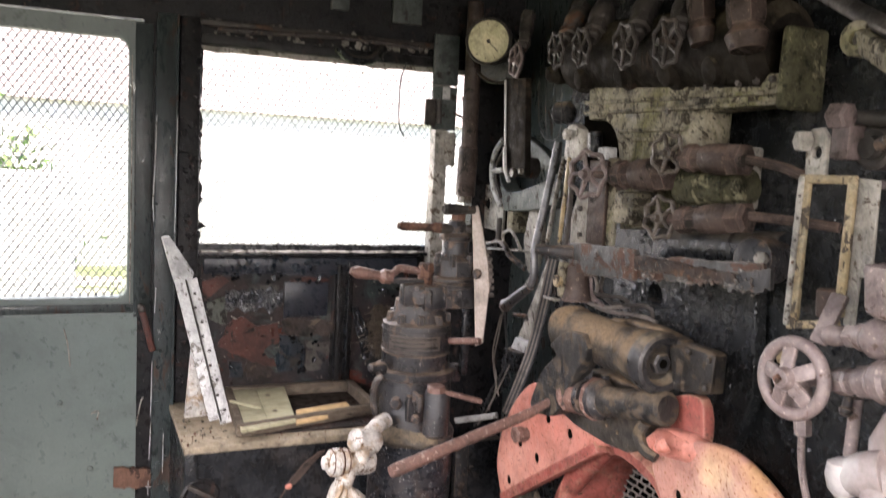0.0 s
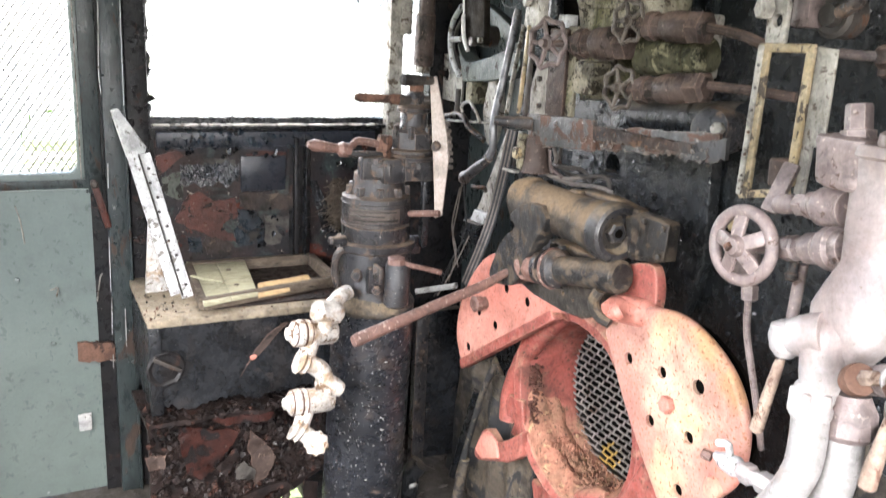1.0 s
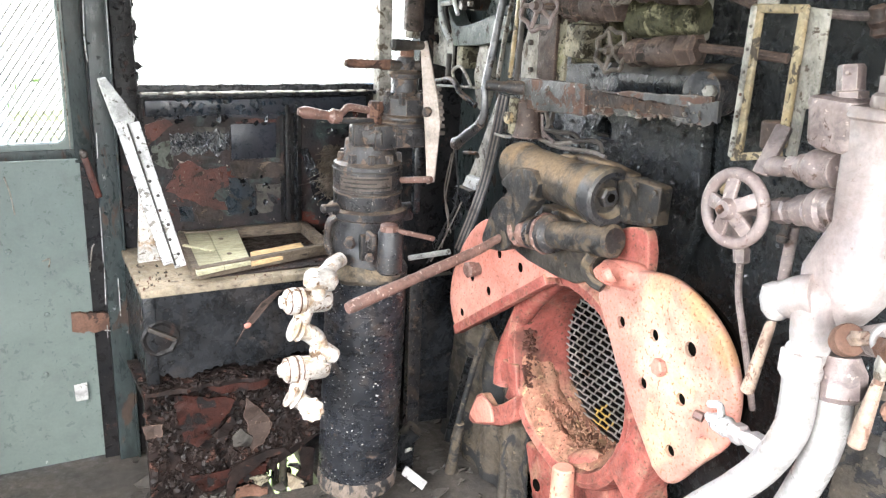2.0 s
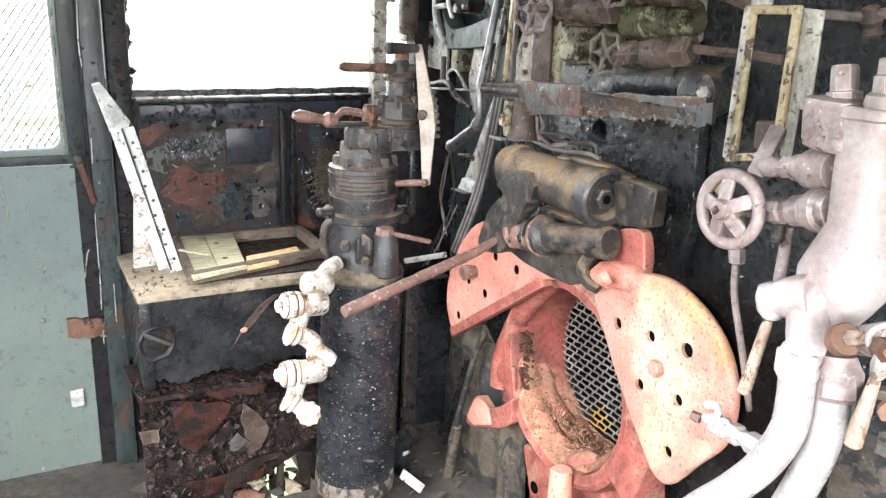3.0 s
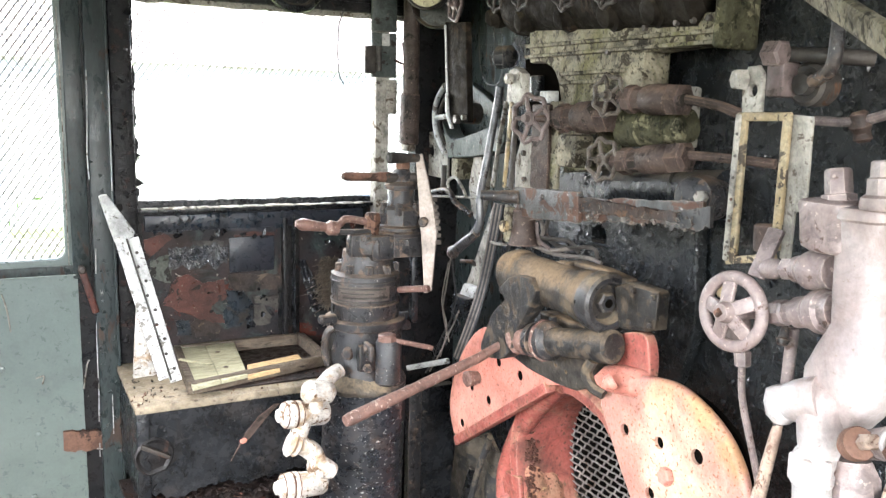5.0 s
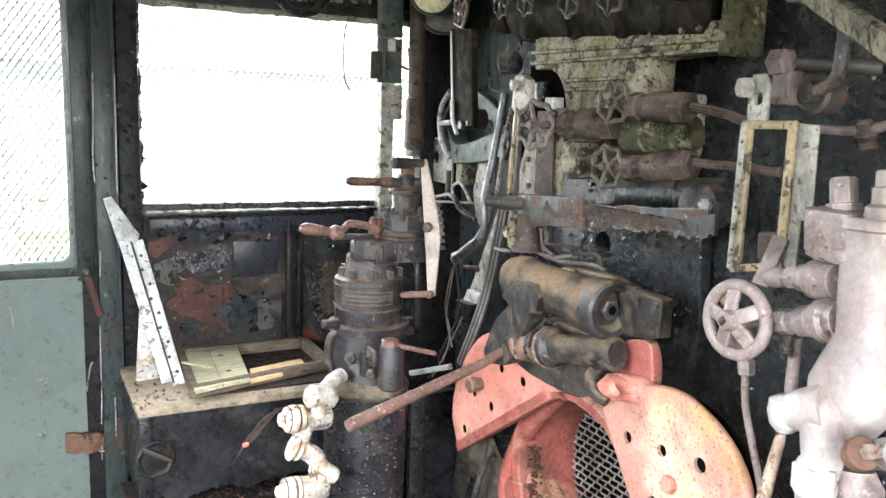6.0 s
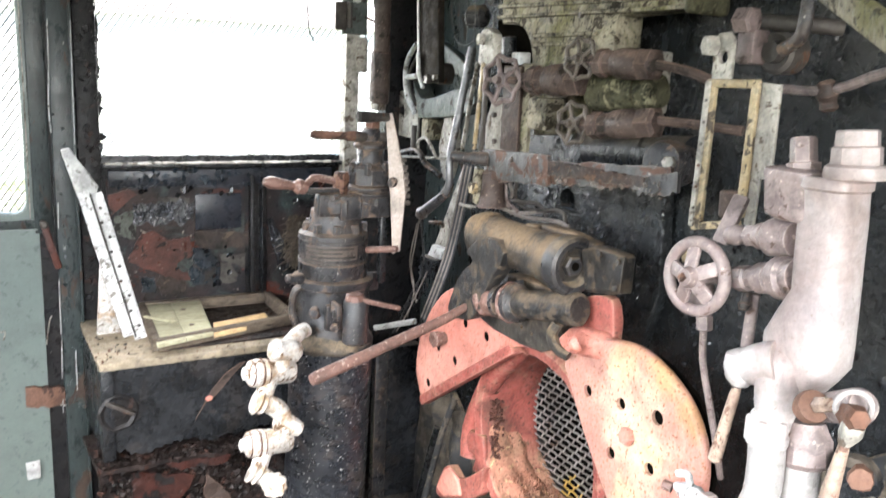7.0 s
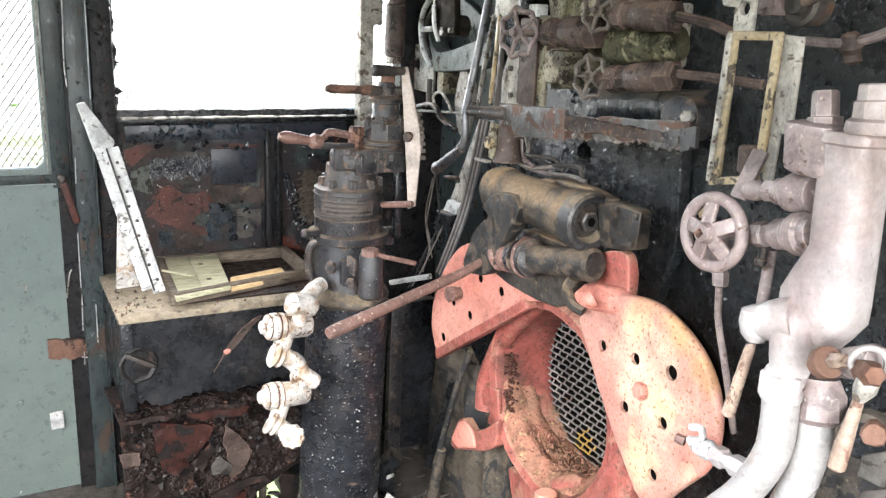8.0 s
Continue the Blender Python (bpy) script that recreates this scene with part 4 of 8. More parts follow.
# outside, seen through the screens
outside = bmesh.new()
bmesh.ops.create_grid(outside, x_segments=60, y_segments=60, size=400)
for v in outside.verts:
    v.co.z = -1.7 + 0.15 * noise.noise(v.co * 0.05)
structure("ground", outside, GRASS, "grassy ground beside the engine", "ground")
house = thing("house", "white house with a weathered roof behind the hedge", "house", (-1.0, 24, -1.7))
part("wall", block((-7.5, 22, -1.8), (14.0, 30, 2.4), 0.02), PLASTER, house)
part("roof", sheet([(-8.1, 21.85, 2.35), (-8.1, 26, 4.6), (-8.1, 30.2, 2.35)], (1, 0, 0), 22.8), ROOFTILE, house, "", False)

def bush(at, w, h, seed):
    rnd = random.Random(seed)
    b = thing("bush", "green leafy bush outside the cab", "bush", at, "bushes")
    stems = bmesh.new()
    leaves = bmesh.new()
    for _ in range(14):
        top = Vector(at) + Vector((rnd.gauss(0, w * 0.35), rnd.gauss(0, w * 0.25), h * rnd.uniform(0.6, 0.95)))
        tube([at, Vector(at).lerp(top, 0.5) + Vector((rnd.uniform(-.2, .2), 0, 0)), top], 0.016, 4, 3, stems, 0.004)
        for _ in range(110):
            c = Vector(at).lerp(top, rnd.uniform(0.25, 1.05)) + Vector((rnd.gauss(0, 0.28), rnd.gauss(0, 0.28), rnd.gauss(0, 0.2)))
            d, e = Vector((rnd.gauss(0, 1), rnd.gauss(0, 1), rnd.gauss(0, 1))).normalized(), Vector((rnd.gauss(0, 1), rnd.gauss(0, 1), rnd.gauss(0, 1))).normalized()
            s = rnd.uniform(0.05, 0.10)
            leaves.faces.new([leaves.verts.new(c + q) for q in (d * s, e * s * 0.5, d * -s, e * s * -0.5)])
    tagged(part("stem_tangle", stems, WOODDARK, b), kind="stuff")
    tagged(part("foliage", leaves, LEAF, b, "", False), kind="stuff")


garden_wall = thing("garden_wall", "white plastered garden wall behind the door", "garden wall", (-2.0, 11.1, -1.75))
part("wall", block((-4.0, 11, -1.75), (-0.05, 11.25, 0.99), 0.02), PLASTER, garden_wall)
for k, (bx, by, bw, bh) in enumerate(((-0.75, 12.0, 0.45, 3.2), (-1.5, 12.3, 0.6, 3.3))):
    bush((bx, by, -1.75), bw, bh, 40 + k)

# ---- boiler backhead ----
backhead = thing("boiler_backhead", "black riveted boiler backhead coated in old paint", "boiler", (1.24, 0.6, FLOOR), kind="structure")
bh_out = [(1.24, 2.02, FLOOR), (1.24, 2.02, 1.5), (1.24, 1.9, 1.85), (1.24, 1.6, 2.1), (1.24, -0.5, 2.1), (1.24, -0.8, 1.5), (1.24, -0.8, FLOOR)]
part("plate", sheet(bh_out, (1, 0, 0), 0.4, [((1.24, 1.44, 0.50), 0.215)], 0.03, 40), WETBLACK, backhead)
part("lagging", rough_up(block((1.215, 1.80, FLOOR), (1.245, 2.0, 0.62), 0.006), 0.002, 9), BLACK, backhead)
part("riveted_panel", sheet([(1.2, 1.676, 1.096), (1.2, 1.209, 1.17), (1.2, 1.193, 0.925), (1.2, 1.236, 0.79), (1.2, 1.642, 0.796)], (1, 0, 0), 0.03, [((1.2, 1.511, 1.072), 0.028)], 0.003), WETBLACK, backhead, "riveted steel panel with a hole")
for rp in ((1.2, 1.394, 1.105), (1.2, 1.361, 1.033), (1.2, 1.267, 1.038), (1.2, 1.416, 1.013), (1.2, 1.257, 1.099), (1.2, 1.334, 1.099)):
    part("rivet", nut(rp, (-1, 0, 0), 0.0085, 0.008), BLACK, backhead)
for ry, rz in ((1.9, 0.15), (1.9, 0.3), (1.9, 0.45), (0.9, 0.35), (0.7, 0.5), (0.65, 0.7), (0.72, 0.9), (0.3, 1.0), (0.45, 0.75)):
    part("stay_bolt", lathe(bmesh.new(), (1.213 if ry > 1.8 else 1.238, ry, rz), (-1, 0, 0), [(0, 0.012), (0.006, 0.011), (0.01, 0.004)], 12), BLACK, backhead)
for cnt, yy, zz, xx, sz, sd in ((420, (1.20, 1.64), (0.82, 1.10), 1.199, 0.0042, 51), (360, (0.60, 1.15), (0.75, 1.48), 1.238, 0.0055, 52), (160, (1.20, 1.64), (1.18, 1.36), 1.238, 0.005, 53)):
    tagged(part("paint_chip", rough_up(flakes(cnt, lambda u, v: (xx, u - (0.09 if math.hypot(u - 1.511, v - 1.072) < 0.038 else 0.0), v), yy, zz, sz, sd, 0.004, (-1, 0, 0)), 0.002, 90, sd), GLOSSBLACK, backhead, "curled chips of glossy black paint", False), kind="stuff")
fire = thing("firebox", "sooty interior behind the fire door", "firebox", (1.5, 1.5, 0.3), kind="structure")
part("lining", lathe(bmesh.new(), (1.66, 1.44, 0.50), (-1, 0, 0), [(0, 0.01), (0, 0.30), (0.02, 0.30)], 32), SOOTSHADE, fire)

# dusty mud ledge and flue pipes low on the backhead
ledge = thing("ash_pan_ledge", "dusty brown corrugated casing below the fire door", "boiler casing", (1.18, 1.65, FLOOR))
casing = bmesh.new()
bmesh.ops.create_grid(casing, x_segments=40, y_segments=36, size=0.5)
for v in casing.verts:
    gy, gz = v.co.x + 0.5, v.co.y + 0.5
    cy, cz = 1.70 + 0.35 * gy, FLOOR + 0.005 + 0.47 * gz
    bulge = 0.018 * math.sin(gy * 17 + 0.8 * noise.noise(Vector((gz * 3, gy, 0)))) * (0.4 + 0.6 * gz)
    v.co = Vector((1.195 + bulge + 0.012 * noise.noise(Vector((cy * 14, cz * 14, 3))) + 0.005 * noise.noise(Vector((cy * 50, cz * 50, 6))), cy, cz))
bmesh.ops.recalc_face_normals(casing, faces=casing.faces)
bmesh.ops.solidify(casing, geom=casing.faces[:], thickness=0.006)
part("crumpled_sheet", casing, DUSTWALL, ledge, "crumpled dusty lagging sheet")
for i in range(2):
    y0 = 1.60 + 0.19 * i
    part("rib", rough_up(between((1.175, y0, FLOOR), (1.19, y0 + 0.02, 0.24 + 0.05 * i), 0.016, 0.014, 12), 0.004, 22, i), DUSTWALL, ledge)
part("dusty_plate", rough_up(sheet([(1.2, 2.174, 0.313), (1.2, 1.972, 0.423), (1.2, 1.809, 0.294), (1.2, 1.775, -0.059), (1.2, 2.294, -0.372)], (1, 0, 0), 0.012, [], 0.003), 0.004, 18), DUSTWALL, ledge)

# ---- fire door: red cast ring, two half doors, screen ----
fd = thing("fire_door", "red butterfly fire door standing open, worn primer", "fire door", (1.16, 1.5, 0.25))
ring_form = lathe(bmesh.new(), (1.235, 1.44, 0.50), (-1, 0, 0), [(-0.02, 0.215), (0, 0.29), (0.03, 0.288), (0.045, 0.272), (0.11, 0.266), (0.135, 0.258), (0.145, 0.244), (0.14, 0.222), (0.10, 0.206), (0.0, 0.20), (-0.02, 0.20)], 96, 0.03)
bmesh.ops.delete(ring_form, geom=[fc for fc in ring_form.faces if len(fc.verts) > 10], context='FACES_ONLY')
part("ring", rough_up(ring_form, 0.0025, 45), RED, fd, "thick red cast ring")
ash = bmesh.new()
ash_rows = []
for k in range(49):
    a = radians(-84 + 168 * k / 48)
    row = []
    for m in range(15):
        d = m / 14
        fade = max(0.0, math.cos(a * 1.05)) ** 0.6 * math.sin(math.pi * min(1.0, 0.12 + d * 0.9)) ** 0.5
        rr = 0.2125 - 0.034 * fade * (0.75 + 0.5 * noise.noise(Vector((a * 6, d * 5, 1)))) - 0.003 * noise.noise(Vector((a * 25, d * 17, 4))) + 0.018 * max(0.0, 0.2 - d) * 5
        row.append(ash.verts.new((1.10 + 0.135 * d, 1.44 + rr * math.sin(a), 0.50 - rr * math.cos(a))))
    ash_rows.append(row)
for r0, r1 in zip(ash_rows, ash_rows[1:]):
    for m in range(14):
        ash.faces.new((r0[m], r1[m], r1[m + 1], r0[m + 1]))
part("ash", ash, REDASH, fd, "bed of ash lying in the ring")
tagged(part("ash_crumb", rough_up(flakes(220, lambda u, v: (v, 1.44 + u, 0.318 + u * u * 2.4), (-0.13, 0.13), (1.13, 1.235), 0.0036, 15, 0.012, (0, 0, 1)), 0.006, 40), REDASH, fd, "ash crumbs", False), kind="stuff")
rs = 0.198
slots, yellow = bmesh.new(), bmesh.new()
YB = Vector((1.245, 1.458, 0.348))


def strand(a, b):
    """A flat strand of expanded metal, yellow where old paint clings to it."""
    near = (a - YB).length < 0.034
    w = (b - a).normalized()
    bm2 = yellow if near else slots
    d2 = w.cross(Vector((1, 0, 0))).normalized()
    s2 = w.cross(d2)
    ends = [[bm2.verts.new(e + s2 * p * 0.0017 + d2 * q * 0.0015) for p, q in ((1, 1), (-1, 1), (-1, -1), (1, -1))] for e in (a - w * 0.001, b + w * 0.001)]
    for k in range(4):
        m = (k + 1) % 4
        bm2.faces.new((ends[0][k], ends[0][m], ends[1][m], ends[1][k]))


for j in range(-11, 12):
    z = j * 0.0172
    half = math.sqrt(max(0.0, rs * rs - z * z))
    n = max(2, int(half / 0.017))
    row = [Vector((1.245, 1.44 - half + 2 * half * k / (2 * n), 0.50 + z + 0.0012 * (-1) ** k)) for k in range(2 * n + 1)]
    for a, b in zip(row, row[1:]):
        strand(a, b)
    for i in range(-7, 8):
        y = i * 0.031 + (0.0155 if j % 2 else 0.0)
        if y * y + (abs(z) + 0.0172) ** 2 < rs * rs:
            strand(Vector((1.2455, 1.44 + y + 0.004, 0.50 + z)), Vector((1.2455, 1.44 + y - 0.004, 0.5172 + z)))
part("loose_strand", yellow, WIREYELLOW, fd, "screen strands with yellow paint", False)
# Added black disc: the shade of the cavity behind the screen.
part("screen_shade", lathe(bmesh.new(), (1.29, 1.44, 0.50), (-1, 0, 0), [(0, 0.206), (0.008, 0.206)], 40), SOOTSHADE, fd, "black disc standing in for the shade behind the screen")
part("screen", slots, WIREMESH, fd, "grey expanded metal screen")
part("lug", rough_up(sheet(curve_points([(1.075, 1.612, 0.372), (1.075, 1.61, 0.305), (1.075, 1.673, 0.258), (1.075, 1.815, 0.19), (1.075, 1.843, 0.208), (1.075, 1.804, 0.284), (1.075, 1.774, 0.303), (1.075, 1.73, 0.29), (1.075, 1.668, 0.326)], 2), (1, 0, 0), 0.03, [], 0.012), 0.004, 28), RED, fd, "square-ended lug with a worn face")
part("lug_face", rough_up(sheet(curve_points([(1.068, 1.791, 0.209), (1.068, 1.825, 0.219), (1.068, 1.792, 0.286), (1.068, 1.756, 0.303), (1.068, 1.718, 0.29), (1.068, 1.702, 0.254)], 2), (1, 0, 0), 0.012, [], 0.005), 0.003, 40), PINKRED, fd, "worn pale lug face")
part("spur", rough_up(sheet(curve_points([(1.09, 1.704, 0.435), (1.09, 1.732, 0.389), (1.09, 1.749, 0.351), (1.09, 1.723, 0.356), (1.09, 1.693, 0.379), (1.09, 1.669, 0.369), (1.09, 1.683, 0.336), (1.09, 1.649, 0.339), (1.09, 1.624, 0.367), (1.09, 1.644, 0.445)], 2), (1, 0, 0), 0.016, [], 0.005), 0.002, 30), RED, fd)
# Apron holes are flat black discs; their shade is only colour.
for at, rr in (((1.148, 1.335, 0.302), 0.010), ((1.148, 1.417, 0.247), 0.009), ((1.148, 1.588, 0.107), 0.017)):
    part("bolt_hole", lathe(bmesh.new(), at, (1, 0, 0), [(0, rr), (0.004, rr)], 12), SOOTSHADE, fd, "black disc painting the shade of a hole in the apron")
part("apron_boss", rough_up(turned((1.13, 1.437, 0.265), (1.13, 1.322, 0.344), [(0, 0.008), (0.15, 0.022), (0.5, 0.026), (0.85, 0.022), (1, 0.010)], 18, 0.15), 0.005, 35), RED, fd)
crust = bmesh.new()
crumb = random.Random(19)
for _ in range(90):
    a = radians(crumb.uniform(58, 108))
    rr = 0.206 - crumb.uniform(0, 0.006)
    c = Vector((crumb.uniform(1.11, 1.15), 1.44 + rr * math.sin(a), 0.50 - rr * math.cos(a)))
    lathe(crust, c, (crumb.gauss(0, 1), crumb.gauss(0, 1), crumb.gauss(0, 1)), [(0, 0.0), (0.002, crumb.uniform(0.003, 0.008)), (0.006, crumb.uniform(0.002, 0.006)), (0.008, 0.0)], 6)
tagged(part("soot_crust", rough_up(crust, 0.004, 60), REDSOOT, fd, "crumbling soot in the ring", False), kind="stuff")
part("apron", sheet([(1.15, 1.663, 0.2), (1.15, 1.445, 0.235), (1.15, 1.194, 0.398), (1.15, 1.153, 0.245), (1.15, 1.565, -0.06)], (1, 0, 0), 0.06, [], 0.012), RED, fd)
part("foot", rough_up(between((1.06, 1.364, 0.312), (1.06, 1.359, 0.17), 0.026, 0.03, 14), 0.003, 20), REDFADED, fd)
part("web", sheet([(1.05, 1.209, 0.401), (1.05, 1.134, 0.553), (1.05, 1.075, 0.495), (1.05, 1.124, 0.349)], (1, 0, 0), 0.09, [], 0.01), RED, fd)

right_pts = curve_points([(1, 1.232, 0.836), (1, 1.136, 0.874), (1, 1.039, 0.891), (1, 0.962, 0.871), (1, 0.901, 0.831), (1, 0.864, 0.775), (1, 0.853, 0.708), (1, 0.868, 0.645), (1, 0.916, 0.583), (1, 0.964, 0.52), (1, 0.995, 0.506), (1, 1.025, 0.517)], 4)
right_pts += [Vector((1, 1.094, 0.594)), Vector((1, 1.16, 0.676)), Vector((1, 1.233, 0.788))]
half_r = part("half_door", sheet(right_pts, (1, 0, 0), 0.024, [((1, 1.152, 0.765), 0.0118), ((1, 1.059, 0.774), 0.0118), ((1, 0.967, 0.784), 0.0140), ((1, 1.074, 0.671), 0.0118), ((1, 0.974, 0.685), 0.0118), ((1, 0.983, 0.577), 0.0118)], 0.0105), DOORPRIMER, fd, "half door with faded pink and yellowed primer")
mid_r = Vector((1, 0.99, 0.714))
# Black discs close the holes and give them their shade as colour.
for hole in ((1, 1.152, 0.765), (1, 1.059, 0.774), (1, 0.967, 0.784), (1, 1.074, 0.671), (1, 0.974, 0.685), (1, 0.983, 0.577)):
    part("hole_shade", lathe(bmesh.new(), Vector(hole) + Vector((0.0075, 0, 0)), (1, 0, 0), [(0, 0.0143), (0.012, 0.0143)], 14), SOOTSHADE, half_r, "black disc standing in for the shade in the hole")
# Liner added and blackened so that the holes look shaded.
part("liner", sheet([v.lerp(mid_r, 0.12) + Vector((0.045, 0, 0)) for v in right_pts], (1, 0, 0), 0.008), SOOTSHADE, half_r, "inner liner, black to put shade behind the holes", False)
part("bolt", nut((0.998, 1.029, 0.724), (-1, 0.1, 0.05), 0.017, 0.014), PINKRED, half_r)
part("boss", rough_up(lathe(bmesh.new(), (1, 0.903, 0.628), (-1, 0, 0), [(0, 0.02), (0.008, 0.018), (0.012, 0.0)], 12), 0.003, 30), REDFADED, half_r)
part("hinge_arm", rough_up(sheet(curve_points([(1.025, 1.226, 0.926), (1.025, 1.178, 0.945), (1.025, 1.139, 0.946), (1.025, 1.127, 0.908), (1.025, 1.126, 0.864), (1.025, 1.161, 0.834), (1.025, 1.223, 0.809), (1.025, 1.278, 0.804), (1.025, 1.28, 0.83), (1.025, 1.241, 0.861), (1.025, 1.227, 0.893)], 3), (1, 0, 0), 0.024, [], 0.010), 0.004, 25), RED, fd, "red cast hinge arm")
part("hinge_shoulder", rough_up(turned((1.02, 1.243, 0.842), (1.02, 1.104, 0.86), [(0, 0.012), (0.1, 0.026), (0.4, 0.032), (0.8, 0.030), (1, 0.014)], 20, 0.1), 0.005, 28), PINKRED, fd)
part("hinge_pad", rough_up(turned((0.985, 1.217, 0.849), (1.015, 1.122, 0.856), [(0, 0.010), (0.08, 0.018), (0.35, 0.023), (0.7, 0.022), (0.92, 0.014), (1, 0.005)], 20, 0.15), 0.008, 34), PINKRED, fd)
part("hinge_knob", rough_up(lathe(bmesh.new(), (0.965, 1.15, 0.866), (-0.5, 0.3, -0.4), [(0, 0.016), (0.012, 0.015), (0.02, 0.008), (0.022, 0.0)], 14), 0.003, 40), PINKRED, fd)
left_pts = curve_points([(1.05, 1.424, 0.76), (1.05, 1.542, 0.782), (1.05, 1.66, 0.814), (1.05, 1.771, 0.806), (1.05, 1.863, 0.73), (1.05, 1.925, 0.622), (1.05, 1.94, 0.533), (1.05, 1.915, 0.472)], 4) + [Vector((1.05, 1.897, 0.462)), Vector((1.05, 1.479, 0.743))]
half_l = part("half_door", sheet(left_pts, (1, 0, 0), 0.008, [((1.05, 1.691, 0.737), 0.0125), ((1.05, 1.592, 0.732), 0.0125), ((1.05, 1.733, 0.624), 0.0125), ((1.05, 1.867, 0.515), 0.0125), ((1.05, 1.821, 0.633), 0.0125)], 0.0035), PINKRED, fd, "half door with pink worn primer")
# The left half's holes get black discs for their shade as well.
for hole in ((1.05, 1.691, 0.737), (1.05, 1.592, 0.732), (1.05, 1.733, 0.624), (1.05, 1.867, 0.515), (1.05, 1.821, 0.633)):
    part("hole_shade", lathe(bmesh.new(), Vector(hole) + Vector((0.0032, 0, 0)), (1, 0, 0), [(0, 0.0142), (0.004, 0.0142)], 14), SOOTSHADE, half_l, "black disc standing in for the shade in the hole")
# Same added liner, its black standing for shade behind the left door.
part("liner", sheet([v.lerp(Vector((1.05, 1.702, 0.668)), 0.08) + Vector((0.030, 0, 0)) for v in left_pts], (1, 0, 0), 0.008), SOOTSHADE, half_l, "inner liner, black to put shade behind the holes", False)
part("edge", rough_up(bar((1.06, 1.901, 0.451), (1.06, 1.479, 0.739), 0.028, 0.03, (0, 0.4, 1), 0.005), 0.0015, 20), RED, half_l)
part("bolt", rough_up(lathe(bmesh.new(), (1.048, 1.786, 0.668), (-1, -0.1, 0.05), [(0, 0.017), (0.012, 0.016), (0.014, 0.021), (0.034, 0.021), (0.04, 0.015)], 8), 0.0025, 45), RUSTPINK, half_l, "rusty protruding bolt")
part("arch", rough_up(tube([(1.1, 1.493, 0.742), (1.12, 1.644, 0.608), (1.12, 1.726, 0.449), (1.11, 1.721, 0.352)], 0.03, 12), 0.003, 15), RED, fd)

# air cylinder that works the doors
op = thing("door_air_cylinder", "dusty brown air cylinder over the fire door", "air cylinder", (1.0, 1.35, 0.85))
A, B2 = Vector((0.98, 1.203, 1.001)), Vector((0.98, 1.497, 1.002))
ax = (A - B2)
part("barrel", turned(B2 - ax * 0.06, A, [(0, 0.0460), (0.02, 0.0530), (0.08, 0.0530), (0.1, 0.0480), (0.70, 0.0480), (0.78, 0.0495), (0.82, 0.0530), (0.95, 0.0545), (0.97, 0.0500)], 40, 0.02), DUSTY, op)
part("end_ring", lathe(bmesh.new(), A - ax.normalized() * 0.03, ax, [(0, 0.0500), (0.006, 0.0570), (0.030, 0.0585), (0.038, 0.0560), (0.042, 0.0500), (0.041, 0.0400), (0.026, 0.0375), (0.022, 0.0340), (0.022, 0.0000)], 40, 0.015), OILY, op)
part("end_disc", rough_up(lathe(bmesh.new(), A - ax.normalized() * 0.012, ax, [(0, 0.034), (0.004, 0.033), (0.006, 0.0)], 28), 0.0015, 60), DUSTY, op, "dusty recessed disc")
en = part("end_nut", nut(A - ax.normalized() * 0.008, ax, 0.021, 0.016), OILY, op)
# The socket is not cut: a black disc paints its shade.
part("socket", lathe(bmesh.new(), A + ax.normalized() * 0.0085, ax, [(0, 0.009), (0.0012, 0.0085)], 10), SOOTSHADE, en, "black disc painting the shade in the socket")
part("top_plate", rough_up(sheet([(1.005, 1.409, 1.043), (1.005, 1.335, 1.056), (1.005, 1.248, 1.056), (1.005, 1.176, 1.048), (1.005, 1.179, 1.025), (1.005, 1.252, 1.012), (1.005, 1.395, 1.012)], (1, 0, 0), 0.03, [], 0.006), 0.002, 40), DUSTY, op, "dusty ledge along the cylinder casting")
part("top_lug", rough_up(block((0.985, 1.373, 1.054), Vector((0.985, 1.34, 1.04)) + Vector((0.02, 0, 0)), 0.006), 0.003, 30), DUSTY, op)
part("collar", rough_up(turned(B2 - ax * 0.12, B2 + ax * 0.10, [(0, 0.036), (0.15, 0.050), (0.5, 0.054), (0.8, 0.050), (1, 0.042)], 28), 0.004, 18), DUSTY, op)
part("valve_chest", rough_up(sheet([(1, 1.21, 1.03), (1, 1.163, 1.046), (1, 1.086, 1.043), (1, 1.09, 0.972), (1, 1.119, 0.962), (1, 1.193, 0.951)], (1, 0, 0), 0.034, [], 0.008), 0.003, 22), GRIMY, op, "oily black valve chest with a dusty top")
part("chest_lid", rough_up(sheet([(0.997, 1.159, 1.044), (0.997, 1.083, 1.043), (0.997, 1.087, 0.976), (0.997, 1.166, 0.963)], (1, 0, 0), 0.006, [], 0.003), 0.0015, 25), GRIMY, op)
for at in ((0.994, 1.143, 1.036), (0.994, 1.091, 1.033), (0.994, 1.095, 0.982)):
    part("lid_bolt", nut(at, (-1, 0, 0), 0.0055, 0.005), OILY, op)
part("arm", rough_up(sheet(curve_points([(0.922, 1.374, 1.02), (0.922, 1.42, 1.018), (0.922, 1.465, 0.999), (0.922, 1.499, 0.97), (0.922, 1.472, 0.956), (0.922, 1.516, 0.917), (0.922, 1.546, 0.867), (0.922, 1.562, 0.823), (0.922, 1.53, 0.808), (0.922, 1.468, 0.825), (0.922, 1.438, 0.855), (0.922, 1.426, 0.886), (0.922, 1.397, 0.93), (0.922, 1.364, 0.971), (0.922, 1.353, 0.999)], 3), (1, 0, 0), 0.04, [], 0.011), 0.003, 22), GRIMY, op, "black cast arm caked with brown dirt")
